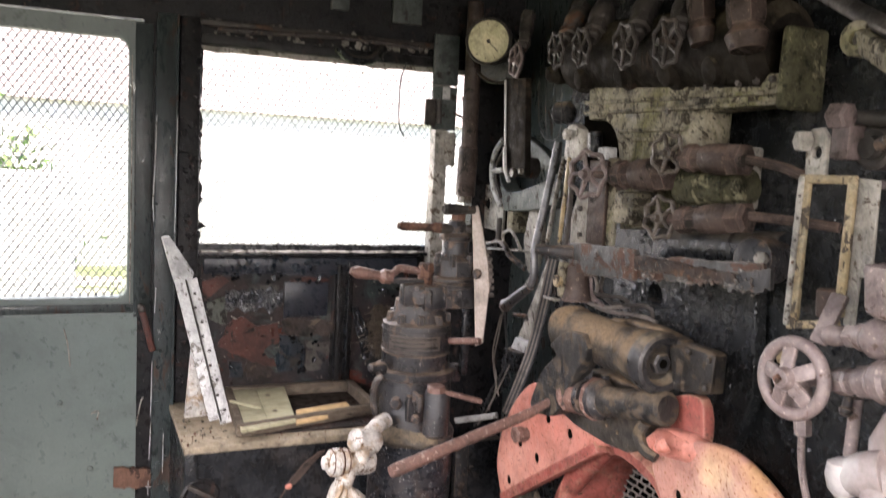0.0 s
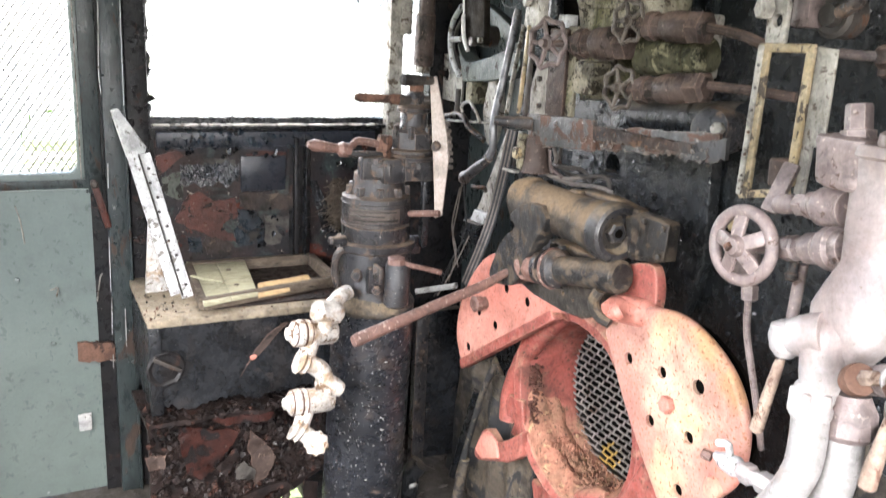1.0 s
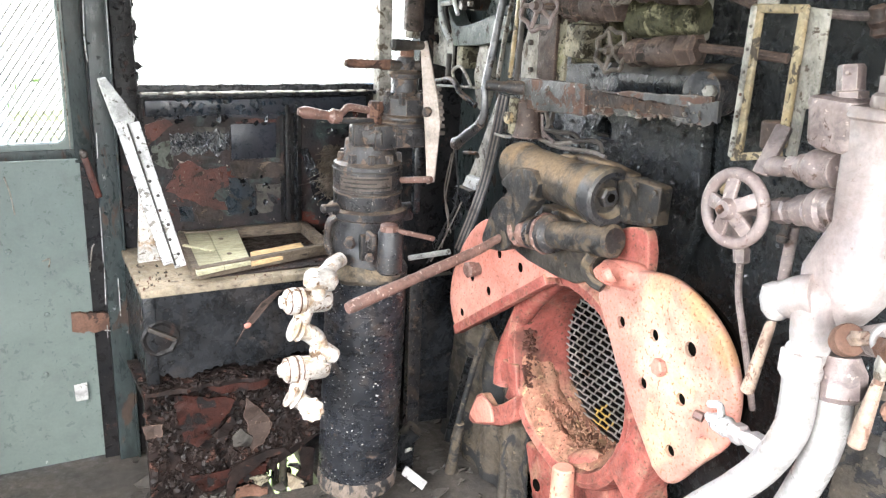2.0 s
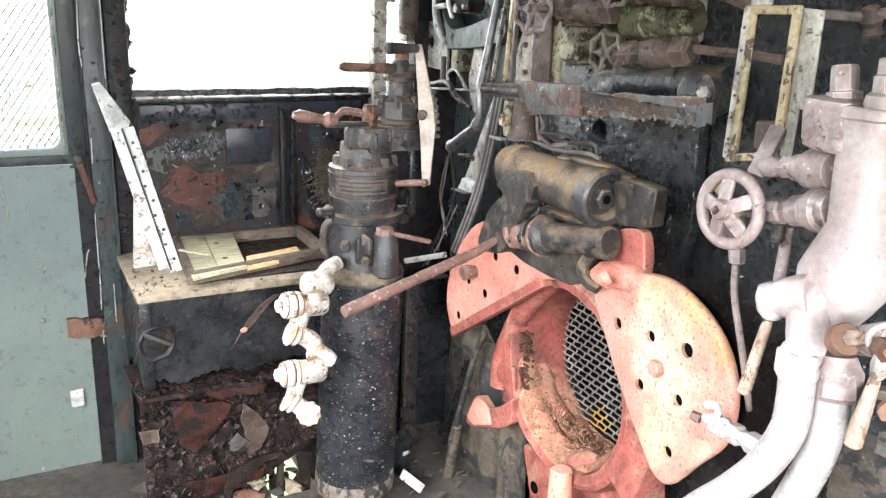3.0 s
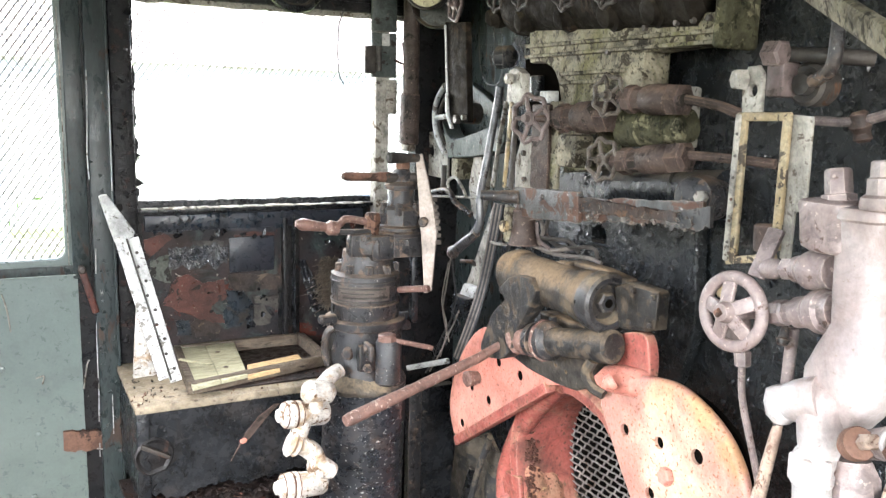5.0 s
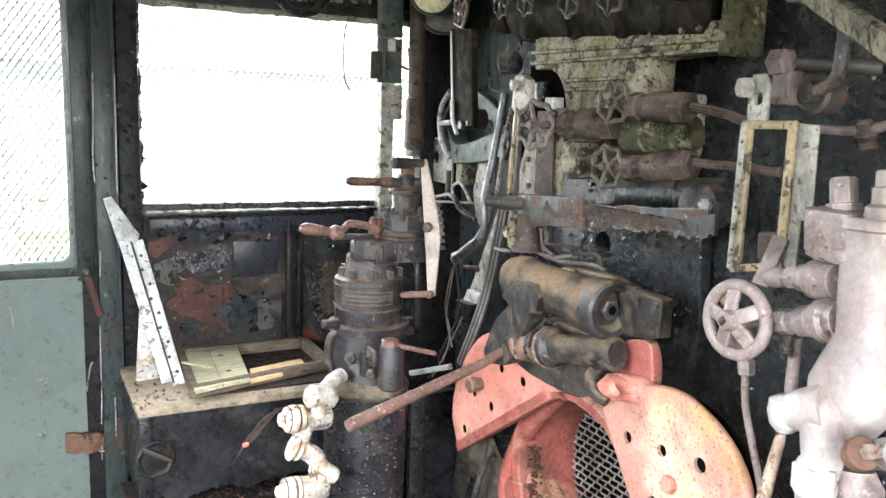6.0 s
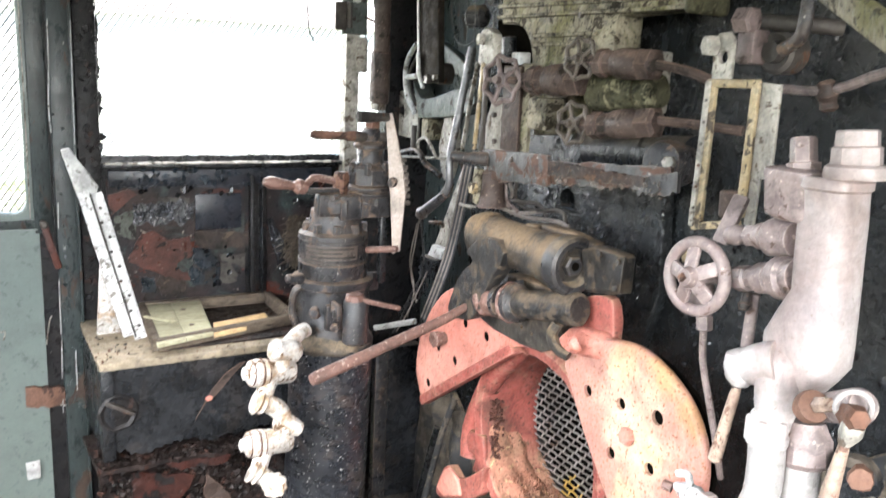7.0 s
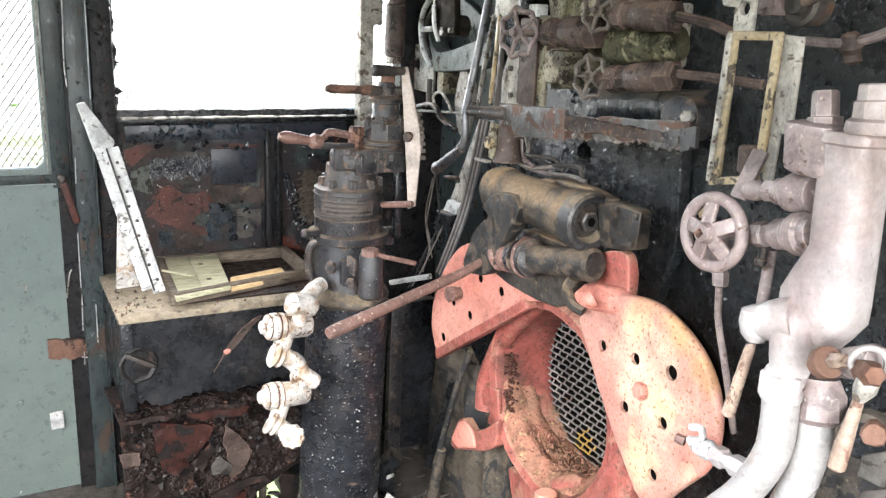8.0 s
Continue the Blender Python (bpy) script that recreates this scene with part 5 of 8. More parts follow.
part("lower_web", rough_up(sheet([(1.01, 1.586, 0.79), (1.01, 1.506, 0.781), (1.01, 1.395, 0.778), (1.01, 1.325, 0.785), (1.01, 1.284, 0.801), (1.01, 1.267, 0.828), (1.01, 1.271, 0.868), (1.01, 1.353, 0.874), (1.01, 1.468, 0.85)], (1, 0, 0), 0.04, [((1.01, 1.398, 0.822), 0.0045), ((1.01, 1.356, 0.818), 0.0045)], 0.006), 0.004, 30), DUSTY, op, "dusty web below the cylinder")
part("middle_block", rough_up(sheet([(1.015, 1.492, 0.914), (1.015, 1.412, 0.925), (1.015, 1.304, 0.923), (1.015, 1.32, 0.899), (1.015, 1.449, 0.875), (1.015, 1.491, 0.88)], (1, 0, 0), 0.05, [], 0.005), 0.002, 20), DUSTY, op)
part("strut", rough_up(bar((0.99, 1.385, 0.931), (0.99, 1.386, 0.902), 0.012, 0.016, (0, 1, 0)), 0.001, 30), OILY, op)
part("hook", rough_up(tube([(0.97, 1.22, 0.884), (0.965, 1.229, 0.859), (0.97, 1.214, 0.834), (0.98, 1.193, 0.824)], 0.012, 10), 0.002, 20), DUSTY, op)
C0, C1 = Vector((0.95, 1.478, 0.866)), Vector((0.985, 1.151, 0.926))
part("piston_guide", turned(C0.lerp(C1, 0.30), C1, [(0, 0.031), (0.1, 0.033), (0.16, 0.029), (0.70, 0.030), (0.74, 0.0325), (0.88, 0.0325), (0.90, 0.026)], 28, 0.03), GRIMY, op)
part("gland", turned(C0.lerp(C1, 0.20), C0.lerp(C1, 0.42), [(0, 0.026), (0.1, 0.037), (0.3, 0.037), (0.34, 0.028), (0.5, 0.028), (0.55, 0.041), (0.85, 0.041), (1, 0.03)], 28), STANDTOP, op)
part("gland_plate", rough_up(sheet([(0.955, 1.471, 0.908), (0.955, 1.433, 0.932), (0.955, 1.398, 0.938), (0.955, 1.401, 0.917), (0.955, 1.453, 0.884)], (1, 0, 0), 0.016, [], 0.003), 0.001, 20), STEELBAR, op, "bare metal tab")
part("gland_nut", rough_up(turned(C0, C0.lerp(C1, 0.24), [(0, 0.012), (0.06, 0.022), (0.2, 0.026), (0.25, 0.034), (0.4, 0.037), (0.5, 0.031), (0.6, 0.036), (0.8, 0.037), (1, 0.03)], 14), 0.007, 70), RUSTPINK, op, "knobbly rusty gland nut")
for k in range(5):
    a = 2 * math.pi * k / 5 + 0.4
    c = C0.lerp(C1, 0.05) + Vector((-0.004, 0.026 * math.cos(a), 0.026 * math.sin(a)))
    part("gland_stud", rough_up(nut(c, C0 - C1, 0.009, 0.02), 0.002, 60, k), RUST, op)
coil = bmesh.new()
ring_tube(coil, circle_points(C0.lerp(C1, 0.335), C1 - C0, 0.0385, 30), 0.0055)
part("gland_ring", rough_up(coil, 0.0025, 80), RUSTPINK, op, "rusty packing ring")
lever = thing("door_lever", "long rusty hand lever of the fire door", "lever", (0.94, 1.556, 0.821))
le = [(0.941, 1.487, 0.855), (0.902, 1.488, 0.839), (0.86, 1.478, 0.827), (0.717, 1.453, 0.796)]
part("rod", tube(le, 0.0085, 12, 6, None, 0.012), RUSTPINK, lever)
part("grip", turned((0.866, 1.48, 0.828), (0.542, 1.42, 0.759), [(0, 0.0085), (0.1, 0.0095), (0.4, 0.0105), (0.7, 0.0125), (0.96, 0.0135), (1, 0.011)], 16, 0.05), RUSTPINK, lever, "rust-red grip")
eye_ring = bmesh.new()
ring_tube(eye_ring, circle_points((0.945, 1.53, 0.835), (-1, 0.6, 0.3), 0.019, 20), 0.008)
part("eye", eye_ring, OILY, lever)

# ---- brake stand ----
stand = thing("brake_stand", "black brake pedestal with rusty valve handles", "brake stand", (0.782, 1.96, FLOOR))
part("pedestal", lathe(bmesh.new(), (0.782, 1.96, -0.005), (0.02, -0.006, 0.65), [(0, 0.06), (0.006, 0.094), (0.03, 0.108), (0.08, 0.112), (0.60, 0.109), (0.635, 0.106), (0.65, 0.108)], 48, 0.006), STAND, stand, "black cylinder speckled with flaked paint")
part("base_ring", rough_up(lathe(bmesh.new(), (0.782, 1.96, 0.0), (0, 0, 1), [(0, 0.098), (0.004, 0.112), (0.02, 0.1145), (0.036, 0.1135), (0.05, 0.1115)], 72, 0.02), 0.0015, 60), STANDFOOT, stand, "flaked bare lower edge")
part("foot_stem", between((0.785, 1.96, FLOOR), (0.785, 1.96, 0.01), 0.02, 0.018), IRON, stand)
part("collar", lathe(bmesh.new(), (0.80, 1.953, 0.64), (0, 0, 1), [(0, 0.106), (0.01, 0.110), (0.02, 0.104), (0.03, 0.097), (0.155, 0.096), (0.16, 0.104), (0.178, 0.105), (0.182, 0.095)], 48, 0.006), COLLAR, stand)
part("drum", lathe(bmesh.new(), (0.80, 1.953, 0.815), (0, 0, 1), [(0, 0.088), (0.002, 0.0885), (0.045, 0.0885), (0.047, 0.085), (0.052, 0.085), (0.054, 0.0885), (0.105, 0.0885), (0.12, 0.086), (0.127, 0.078)], 48, 0.004), STANDTOP, stand)
part("neck", lathe(bmesh.new(), (0.803, 1.952, 0.938), (0, 0, 1), [(0, 0.078), (0.015, 0.07), (0.035, 0.064), (0.055, 0.062)], 32, 0.02), STANDTOP, stand)
for i in range(9):
    a = 2 * math.pi * (i + 0.3) / 9
    part("stud", nut((0.803 + 0.073 * math.cos(a), 1.952 + 0.073 * math.sin(a), 0.94), (0, 0, 1), 0.0115, 0.022), STANDTOP, stand)
for h, rr in ((0.818, 0.0895), (0.868, 0.0893), (0.921, 0.0895), (0.934, 0.087)):
    ring = bmesh.new()
    ring_tube(ring, circle_points((0.80, 1.953, h), (0, 0, 1), rr, 48), 0.0019, 6)
    part("bead", rough_up(ring, 0.0008, 60, h), IRON, stand, "worn rusty bead")
label_plate = bmesh.new()
for i in range(15):
    a = radians(198 + 92 * i / 14)
    low, high = (Vector((0.80 + 0.0905 * math.cos(a), 1.953 + 0.0905 * math.sin(a), hz)) for hz in (0.876, 0.913))
    label_plate.verts.new(low), label_plate.verts.new(high)
label_plate.verts.ensure_lookup_table()
for i in range(14):
    label_plate.faces.new([label_plate.verts[k] for k in (2 * i, 2 * i + 2, 2 * i + 3, 2 * i + 1)])
bmesh.ops.solidify(label_plate, geom=label_plate.faces[:], thickness=0.003)
plate_ob = part("nameplate", label_plate, NAMEPLATE, stand, "worn blank nameplate with bare silvery scuffs")
for row, (a0, a1) in enumerate(((204, 282), (207, 262), (212, 284))):
    wbar = bmesh.new()
    tube([Vector((0.80 + 0.0925 * math.cos(radians(a)), 1.953 + 0.0925 * math.sin(radians(a)), 0.906 - 0.011 * row)) for a in np.linspace(a0, a1, 8)], 0.0022, 5, 2, wbar)
    part("raised_bar", rough_up(wbar, 0.001, 200, row), IRON, plate_ob, "unreadable raised lettering")
for at, rr in (((0.805, 1.9, 1.004), 0.0095), ((0.84, 1.88, 1.015), 0.0095), ((0.876, 1.87, 1.02), 0.0095), ((0.769, 1.89, 1.032), 0.008)):
    part("block_bolt", rough_up(nut(at, (-0.3, -0.9, 0.1), rr, 0.012), 0.001, 50), STANDTOP, stand)
for lo, hi in ((((0.734, 1.885, 1.044)), ((0.793, 1.905, 0.987))), (((0.784, 1.87, 1.04)), ((0.846, 1.89, 0.978))), (((0.837, 1.86, 1.048)), ((0.916, 1.885, 0.984)))):
    part("block_face", rough_up(block(lo, hi, 0.005), 0.0025, 32), STANDTOP, stand)
hub1 = Vector((0.801, 1.93, 1.038))
part("valve_block", rough_up(lathe(bmesh.new(), (hub1.x, hub1.y, 0.985), (0, 0, 1), [(0, 0.05), (0.008, 0.062), (0.04, 0.064), (0.048, 0.06), (0.052, 0.052)], 8), 0.004, 26), STANDTOP, stand)
part("valve_wing", rough_up(block((0.846, 1.878, 1.034), (0.925, 1.919, 0.984), 0.006), 0.003, 20), STANDTOP, stand)
part("hub_nut", nut((0.802, 1.919, 1.038), (0.05, 0, 1), 0.02, 0.055), RUST, stand)
hd = part("handle", tube([(0.8, 1.92, 1.068), (0.738, 1.923, 1.079), (0.719, 1.92, 1.069), (0.702, 1.915, 1.059)], 0.0095, 10), RUSTPINK, stand, "brown handle")
part("grip", turned((0.709, 1.913, 1.057), (0.601, 1.908, 1.075), [(0, 0.017), (0.2, 0.019), (0.3, 0.011), (0.42, 0.012), (0.85, 0.0155), (1, 0.008)], 14), RUSTPINK, hd)
part("handle_link", bar((0.798, 1.91, 1.046), (0.701, 1.905, 1.05), 0.014, 0.012, (0, 0, 1)), STANDTOP, hd)
t2x, t2y = 0.877, 1.908
part("upper_flange", rough_up(lathe(bmesh.new(), (t2x, t2y, 1.032), (0, 0, 1), [(0, 0.050), (0.003, 0.060), (0.012, 0.061), (0.015, 0.057), (0.019, 0.060), (0.026, 0.060), (0.030, 0.050)], 28, 0.02), 0.0012, 40), STANDTOP, stand)
part("body_nut", rough_up(lathe(bmesh.new(), (t2x, t2y, 1.058), (0.02, 0.01, 1), [(0, 0.048), (0.004, 0.0545), (0.044, 0.0545), (0.052, 0.046)], 8), 0.0012, 40), STANDTOP, stand)
part("spindle_neck", rough_up(lathe(bmesh.new(), (t2x, t2y, 1.106), (0, 0, 1), [(0, 0.042), (0.008, 0.037), (0.018, 0.034), (0.045, 0.0335)], 24, 0.03), 0.001, 40), STANDTOP, stand)
part("top_disc", rough_up(lathe(bmesh.new(), (t2x, t2y, 1.150), (0, 0, 1), [(0, 0.033), (0.003, 0.043), (0.013, 0.044), (0.018, 0.038), (0.022, 0.030), (0.040, 0.026), (0.052, 0.020)], 24, 0.04), 0.0015, 40), STANDTOP, stand)
for i in range(6):
    a = 2 * math.pi * i / 6
    part("stud", nut((t2x + 0.047 * math.cos(a), t2y + 0.047 * math.sin(a), 1.089), (0, 0, 1), 0.010, 0.03), STANDTOP, stand)
part("spindle_nut", nut((0.881, 1.906, 1.204), (0, 0, 1), 0.019, 0.026), RUST, stand)
hd2 = part("handle", tube([(0.911, 1.892, 1.182), (0.875, 1.898, 1.18), (0.828, 1.897, 1.183)], 0.013, 10), IRON, stand, "dark brown handle")
part("grip", turned((0.845, 1.9, 1.183), (0.713, 1.89, 1.188), [(0, 0.013), (0.25, 0.013), (0.3, 0.0105), (0.9, 0.0115), (1, 0.008)], 14, 0.03), RUST, hd2)
part("side_pipe", tube([(0.704, 1.925, 0.803), (0.688, 1.931, 0.788), (0.686, 1.942, 0.74), (0.694, 1.94, 0.701)], 0.01, 10), STANDTOP, stand)
part("side_plug", rough_up(lathe(bmesh.new(), (0.701, 1.916, 0.827), (-0.9, -0.2, 0.1), [(0, 0.0144), (0.01, 0.0151), (0.02, 0.0122), (0.04, 0.0115), (0.045, 0.0072)], 14), 0.002, 30), STANDTOP, stand)
part("cut_out_cock", lathe(bmesh.new(), (0.758, 1.709, 0.715), (0, 0, 1), [(0, 0.024), (0.006, 0.03), (0.1, 0.0285), (0.11, 0.024)], 20, 0.01), COLLAR, stand)
cc = part("cock_cap", nut((0.752, 1.701, 0.822), (0, 0, 1), 0.022, 0.016, 8), RUSTPINK, stand)
part("cock_handle", bar((0.75, 1.691, 0.829), (0.866, 1.691, 0.794), 0.012, 0.010, (0, 0, 1)), RUSTPINK, cc, "brown cock handle")
part("bracket", rough_up(block((0.715, 1.76, 0.81), (0.728, 1.712, 0.772), 0.005), 0.003, 25), STANDTOP, stand)
part("bolt", nut((0.714, 1.728, 0.754), (-0.2, -0.9, -0.1), 0.011, 0.012), STANDTOP, stand)
part("bolt", nut((0.673, 1.755, 0.786), (-0.3, -0.9, 0), 0.013, 0.01), STANDTOP, stand)
part("collar_lug", rough_up(turned((0.708, 1.84, 0.769), (0.715, 1.85, 0.742), [(0, 0.008), (0.2, 0.013), (0.8, 0.013), (1, 0.008)], 10), 0.002, 40), STANDTOP, stand)
part("rib_post", rough_up(block((0.74, 1.84, 0.771), (0.782, 1.86, 0.704), 0.006), 0.0025, 30), COLLAR, stand)
part("collar_ear", rough_up(block((0.882, 1.93, 0.822), (0.924, 1.95, 0.773), 0.006), 0.002, 30), COLLAR, stand)
part("dust_ridge", rough_up(lathe(bmesh.new(), (0.795, 1.955, 0.632), (0, 0, 1), [(0, 0.108), (0.006, 0.1145), (0.014, 0.116), (0.024, 0.111), (0.036, 0.100), (0.05, 0.093)], 64, 0.05), 0.004, 45), DUSTWALL, stand, "dust lying on the collar")
part("guide_bar", block((t2x + 0.03, t2y - 0.01, 0.80), (t2x + 0.05, t2y + 0.01, 1.0), 0.004), BLACK, stand)

# white elbow valves hanging beside the stand
wv = thing("white_pipe_valves", "chain of white-painted elbow cocks beside the stand", "pipe valves", (0.623, 1.827, 0.647))


def cock(a, b):
    """A round cock body with a square cap on its end and two worn rings."""
    a, b = Vector(a), Vector(b)
    part("cock", rough_up(turned(a, b, [(0, 0.010), (0.02, 0.0150), (0.09, 0.0165), (0.10, 0.022), (0.14, 0.029), (0.18, 0.032), (0.30, 0.0335), (0.32, 0.031), (0.34, 0.031), (0.36, 0.0335), (0.42, 0.0335),
                                  (0.44, 0.0315), (0.9, 0.030), (0.97, 0.024), (1, 0.014)], 28, 0.03), 0.0012, 45), WHITE, wv)
    for s in (0.16, 0.33, 0.43):
        ring = bmesh.new()
        ring_tube(ring, circle_points(a.lerp(b, s), b - a, 0.0305 if s < 0.2 else 0.0322, 30), 0.0016)
        part("rust_ring", rough_up(ring, 0.001, 90, s), RUST, wv, "rusty joint")


def joint_flange(at, to, nm="flange"):
    axis = Vector(to) - Vector(at)
    part(nm, rough_up(lathe(bmesh.new(), at, axis, [(0, 0.020), (0.003, 0.030), (0.010, 0.033), (0.014, 0.029), (0.018, 0.0255), (0.026, 0.0285), (0.031, 0.0235), (0.033, 0.016)], 26, 0.03), 0.0015, 50), WHITE, wv)


part("stub", rough_up(tube([(0.699, 1.874, 0.707), (0.666, 1.854, 0.699), (0.63, 1.824, 0.684)], 0.019, 14, 6), 0.002, 40), WHITE, wv)
part("knuckle", rough_up(turned((0.588, 1.807, 0.689), (0.666, 1.827, 0.668), [(0, 0.012), (0.05, 0.022), (0.15, 0.027), (0.3, 0.0255), (0.6, 0.031), (0.85, 0.027), (1, 0.013)], 22, 0.06), 0.003, 40), WHITE, wv)
part("knuckle_plug", rough_up(nut((0.638, 1.806, 0.671), (-0.1, -0.95, -0.1), 0.012, 0.012, 6), 0.001, 60), WHITE, wv)
part("neck", between((0.622, 1.817, 0.67), (0.616, 1.819, 0.629), 0.021), WHITE, wv)
cock((0.523, 1.821, 0.633), (0.657, 1.836, 0.618))
part("neck", between((0.591, 1.822, 0.622), (0.572, 1.822, 0.56), 0.022), WHITE, wv)
joint_flange((0.548, 1.814, 0.567), (0.616, 1.808, 0.53))
part("elbow", rough_up(tube([(0.564, 1.814, 0.561), (0.597, 1.809, 0.544), (0.616, 1.808, 0.518), (0.623, 1.811, 0.485)], 0.022, 16, 6), 0.003, 40), WHITE, wv)
part("knuckle", rough_up(turned((0.599, 1.808, 0.509), (0.662, 1.802, 0.474), [(0, 0.016), (0.1, 0.024), (0.5, 0.026), (0.8, 0.0225), (0.95, 0.018), (1, 0.010)], 20, 0.05), 0.0025, 40), WHITE, wv)
part("knuckle_plug", rough_up(nut((0.613, 1.783, 0.49), (-0.15, -0.95, -0.05), 0.0105, 0.010, 8), 0.001, 60), WHITE, wv)
cock((0.517, 1.823, 0.451), (0.649, 1.828, 0.442))
part("neck", between((0.579, 1.82, 0.44), (0.558, 1.816, 0.381), 0.021), WHITE, wv)
joint_flange((0.538, 1.812, 0.393), (0.587, 1.791, 0.356))
part("elbow", rough_up(tube([(0.552, 1.808, 0.384), (0.569, 1.797, 0.37), (0.583, 1.777, 0.36)], 0.0215, 16, 6), 0.003, 40), WHITE, wv)
nut_at, nut_axis = Vector((0.582, 1.761, 0.364)), Vector((-0.28, -0.85, 0.30)).normalized()
lobed = lathe(bmesh.new(), nut_at, nut_axis, [(-0.016, 0.020), (-0.012, 0.0285), (0.004, 0.0295), (0.008, 0.026), (0.008, 0.015), (0.006, 0.012), (0.006, 0.0)], 54)
base_u = nut_axis.orthogonal().normalized()
for v in lobed.verts:
    rel = v.co - nut_at
    out = rel - nut_axis * rel.dot(nut_axis)
    if out.length > 0.024:
        v.co += out * 0.06 * math.cos(9 * math.atan2(out.dot(nut_axis.cross(base_u)), out.dot(base_u)))
part("hand_nut", rough_up(lobed, 0.0008, 60), WHITE, wv, "cream lobed end nut")

# ---- seat box with the remains of the seat ----
box = thing("seat_box", "black sheet-metal seat box with a torn rusty bottom edge", "seat box", (0.5, 2.3, FLOOR))
part("front_panel", sheet([(0.250, 2.095, 0.585), (0.80, 2.095, 0.585)] + ragged((0.80, 2.095, 0.35), (0.250, 2.095, 0.34), (0, 0, 1), 0.030, 90, 6), (0, 1, 0), 0.012), BLACK, box, "", False)
part("end_panel", sheet([(0.246, 2.095, 0.585), (0.246, 2.49, 0.585)] + ragged((0.246, 2.49, 0.30), (0.246, 2.095, 0.32), (0, 0, 1), 0.05, 18, 7), (1, 0, 0), 0.008), BLACK, box, "", False)
part("corner_post", rough_up(block((0.243, 2.088, 0.34), (0.276, 2.11, 0.585), 0.005), 0.003, 18), BLACK, box)
part("top_board", rough_up(block((0.241, 2.085, 0.583), (0.80, 2.492, 0.603), 0.004), 0.002, 9), WOODTOP, box, "dusty worn board top")
part("ledge", rough_up(sheet([(0.228, 2.06, 0.315)] + ragged((0.228, 2.055, 0.315), (0.8, 2.06, 0.315), (0, 1, 0), 0.03, 30, 11) + [(0.8, 2.3, 0.315), (0.215, 2.3, 0.315)], (0, 0, 1), 0.012), 0.006, 18), CRUST, box, "torn rusty ledge", False)
tagged(part("rubble", rough_up(flakes(260, lambda u, v: (u, v, 0.33), (0.23, 0.80), (2.06, 2.15), 0.011, 21, 0.012, (0, 0, 1)), 0.005, 40), CRUST, box, "rust crumbs", False), kind="stuff")
for cnt, u, v, sz, mt, sd in ((16, (0.25, 0.36), (2.12, 2.30), 0.004, DUSTWALL, 41), (36, (0.23, 0.78), (2.09, 2.20), 0.0028, RUST, 43)):
    tagged(part("debris", rough_up(flakes(cnt, lambda u, v: (u, v, 0.606), u, v, sz, sd, 0.008, (0, 0, 1)), 0.003, 70, sd), mt, box, "flecks of rust and paint", False), kind="stuff")
ring_cup = part("filler_cup", lathe(bmesh.new(), (0.283, 2.094, 0.469), (0.1, -1, 0), [(0, 0.05), (0.004, 0.05), (0.008, 0.045), (0.006, 0.04), (0.003, 0.036), (0.004, 0.02), (0.012, 0.016), (0.014, 0.0)], 26, 0.08), WALLDARK, box, "round embossed cap")
part("wing", rough_up(bar((0.253, 2.082, 0.504), (0.321, 2.082, 0.461), 0.012, 0.012, (0, 0, 1)), 0.003, 40), IRON, ring_cup)
part("scrape", sheet([(0.504, 2.094, 0.461), (0.526, 2.094, 0.474), (0.579, 2.094, 0.532), (0.611, 2.094, 0.561), (0.596, 2.094, 0.561), (0.553, 2.094, 0.533), (0.517, 2.094, 0.492), (0.474, 2.094, 0.416)], (0, -1, 0), 0.003), MAROON, box, "rust-brown scrape", False)
part("red_spot", rough_up(nut((0.511, 2.09, 0.474), (0, -1, 0), 0.009, 0.002, 7), 0.005, 60), REDFADED, box, "bright red paint spot")
part("inner_wall", rough_up(sheet([(0.24, 2.16, 0.33), (0.24, 2.16, FLOOR)] + ragged((0.50, 2.16, FLOOR), (0.80, 2.16, 0.08), (0.3, 0, 0.3), 0.06, 16, 5) + [(0.80, 2.16, 0.33)], (0, 1, 0), 0.03), 0.005, 9), CRUST, box)
tagged(part("crumbling_face", rough_up(flakes(1500, lambda u, v: (min(u, 0.60 + max(0.0, v - 0.03) * 4), 2.158, v), (0.245, 0.80), (-0.06, 0.30), 0.010, 33, 0.025), 0.006, 30), CRUST, box, "crumbling bitumen skin", False), kind="stuff")


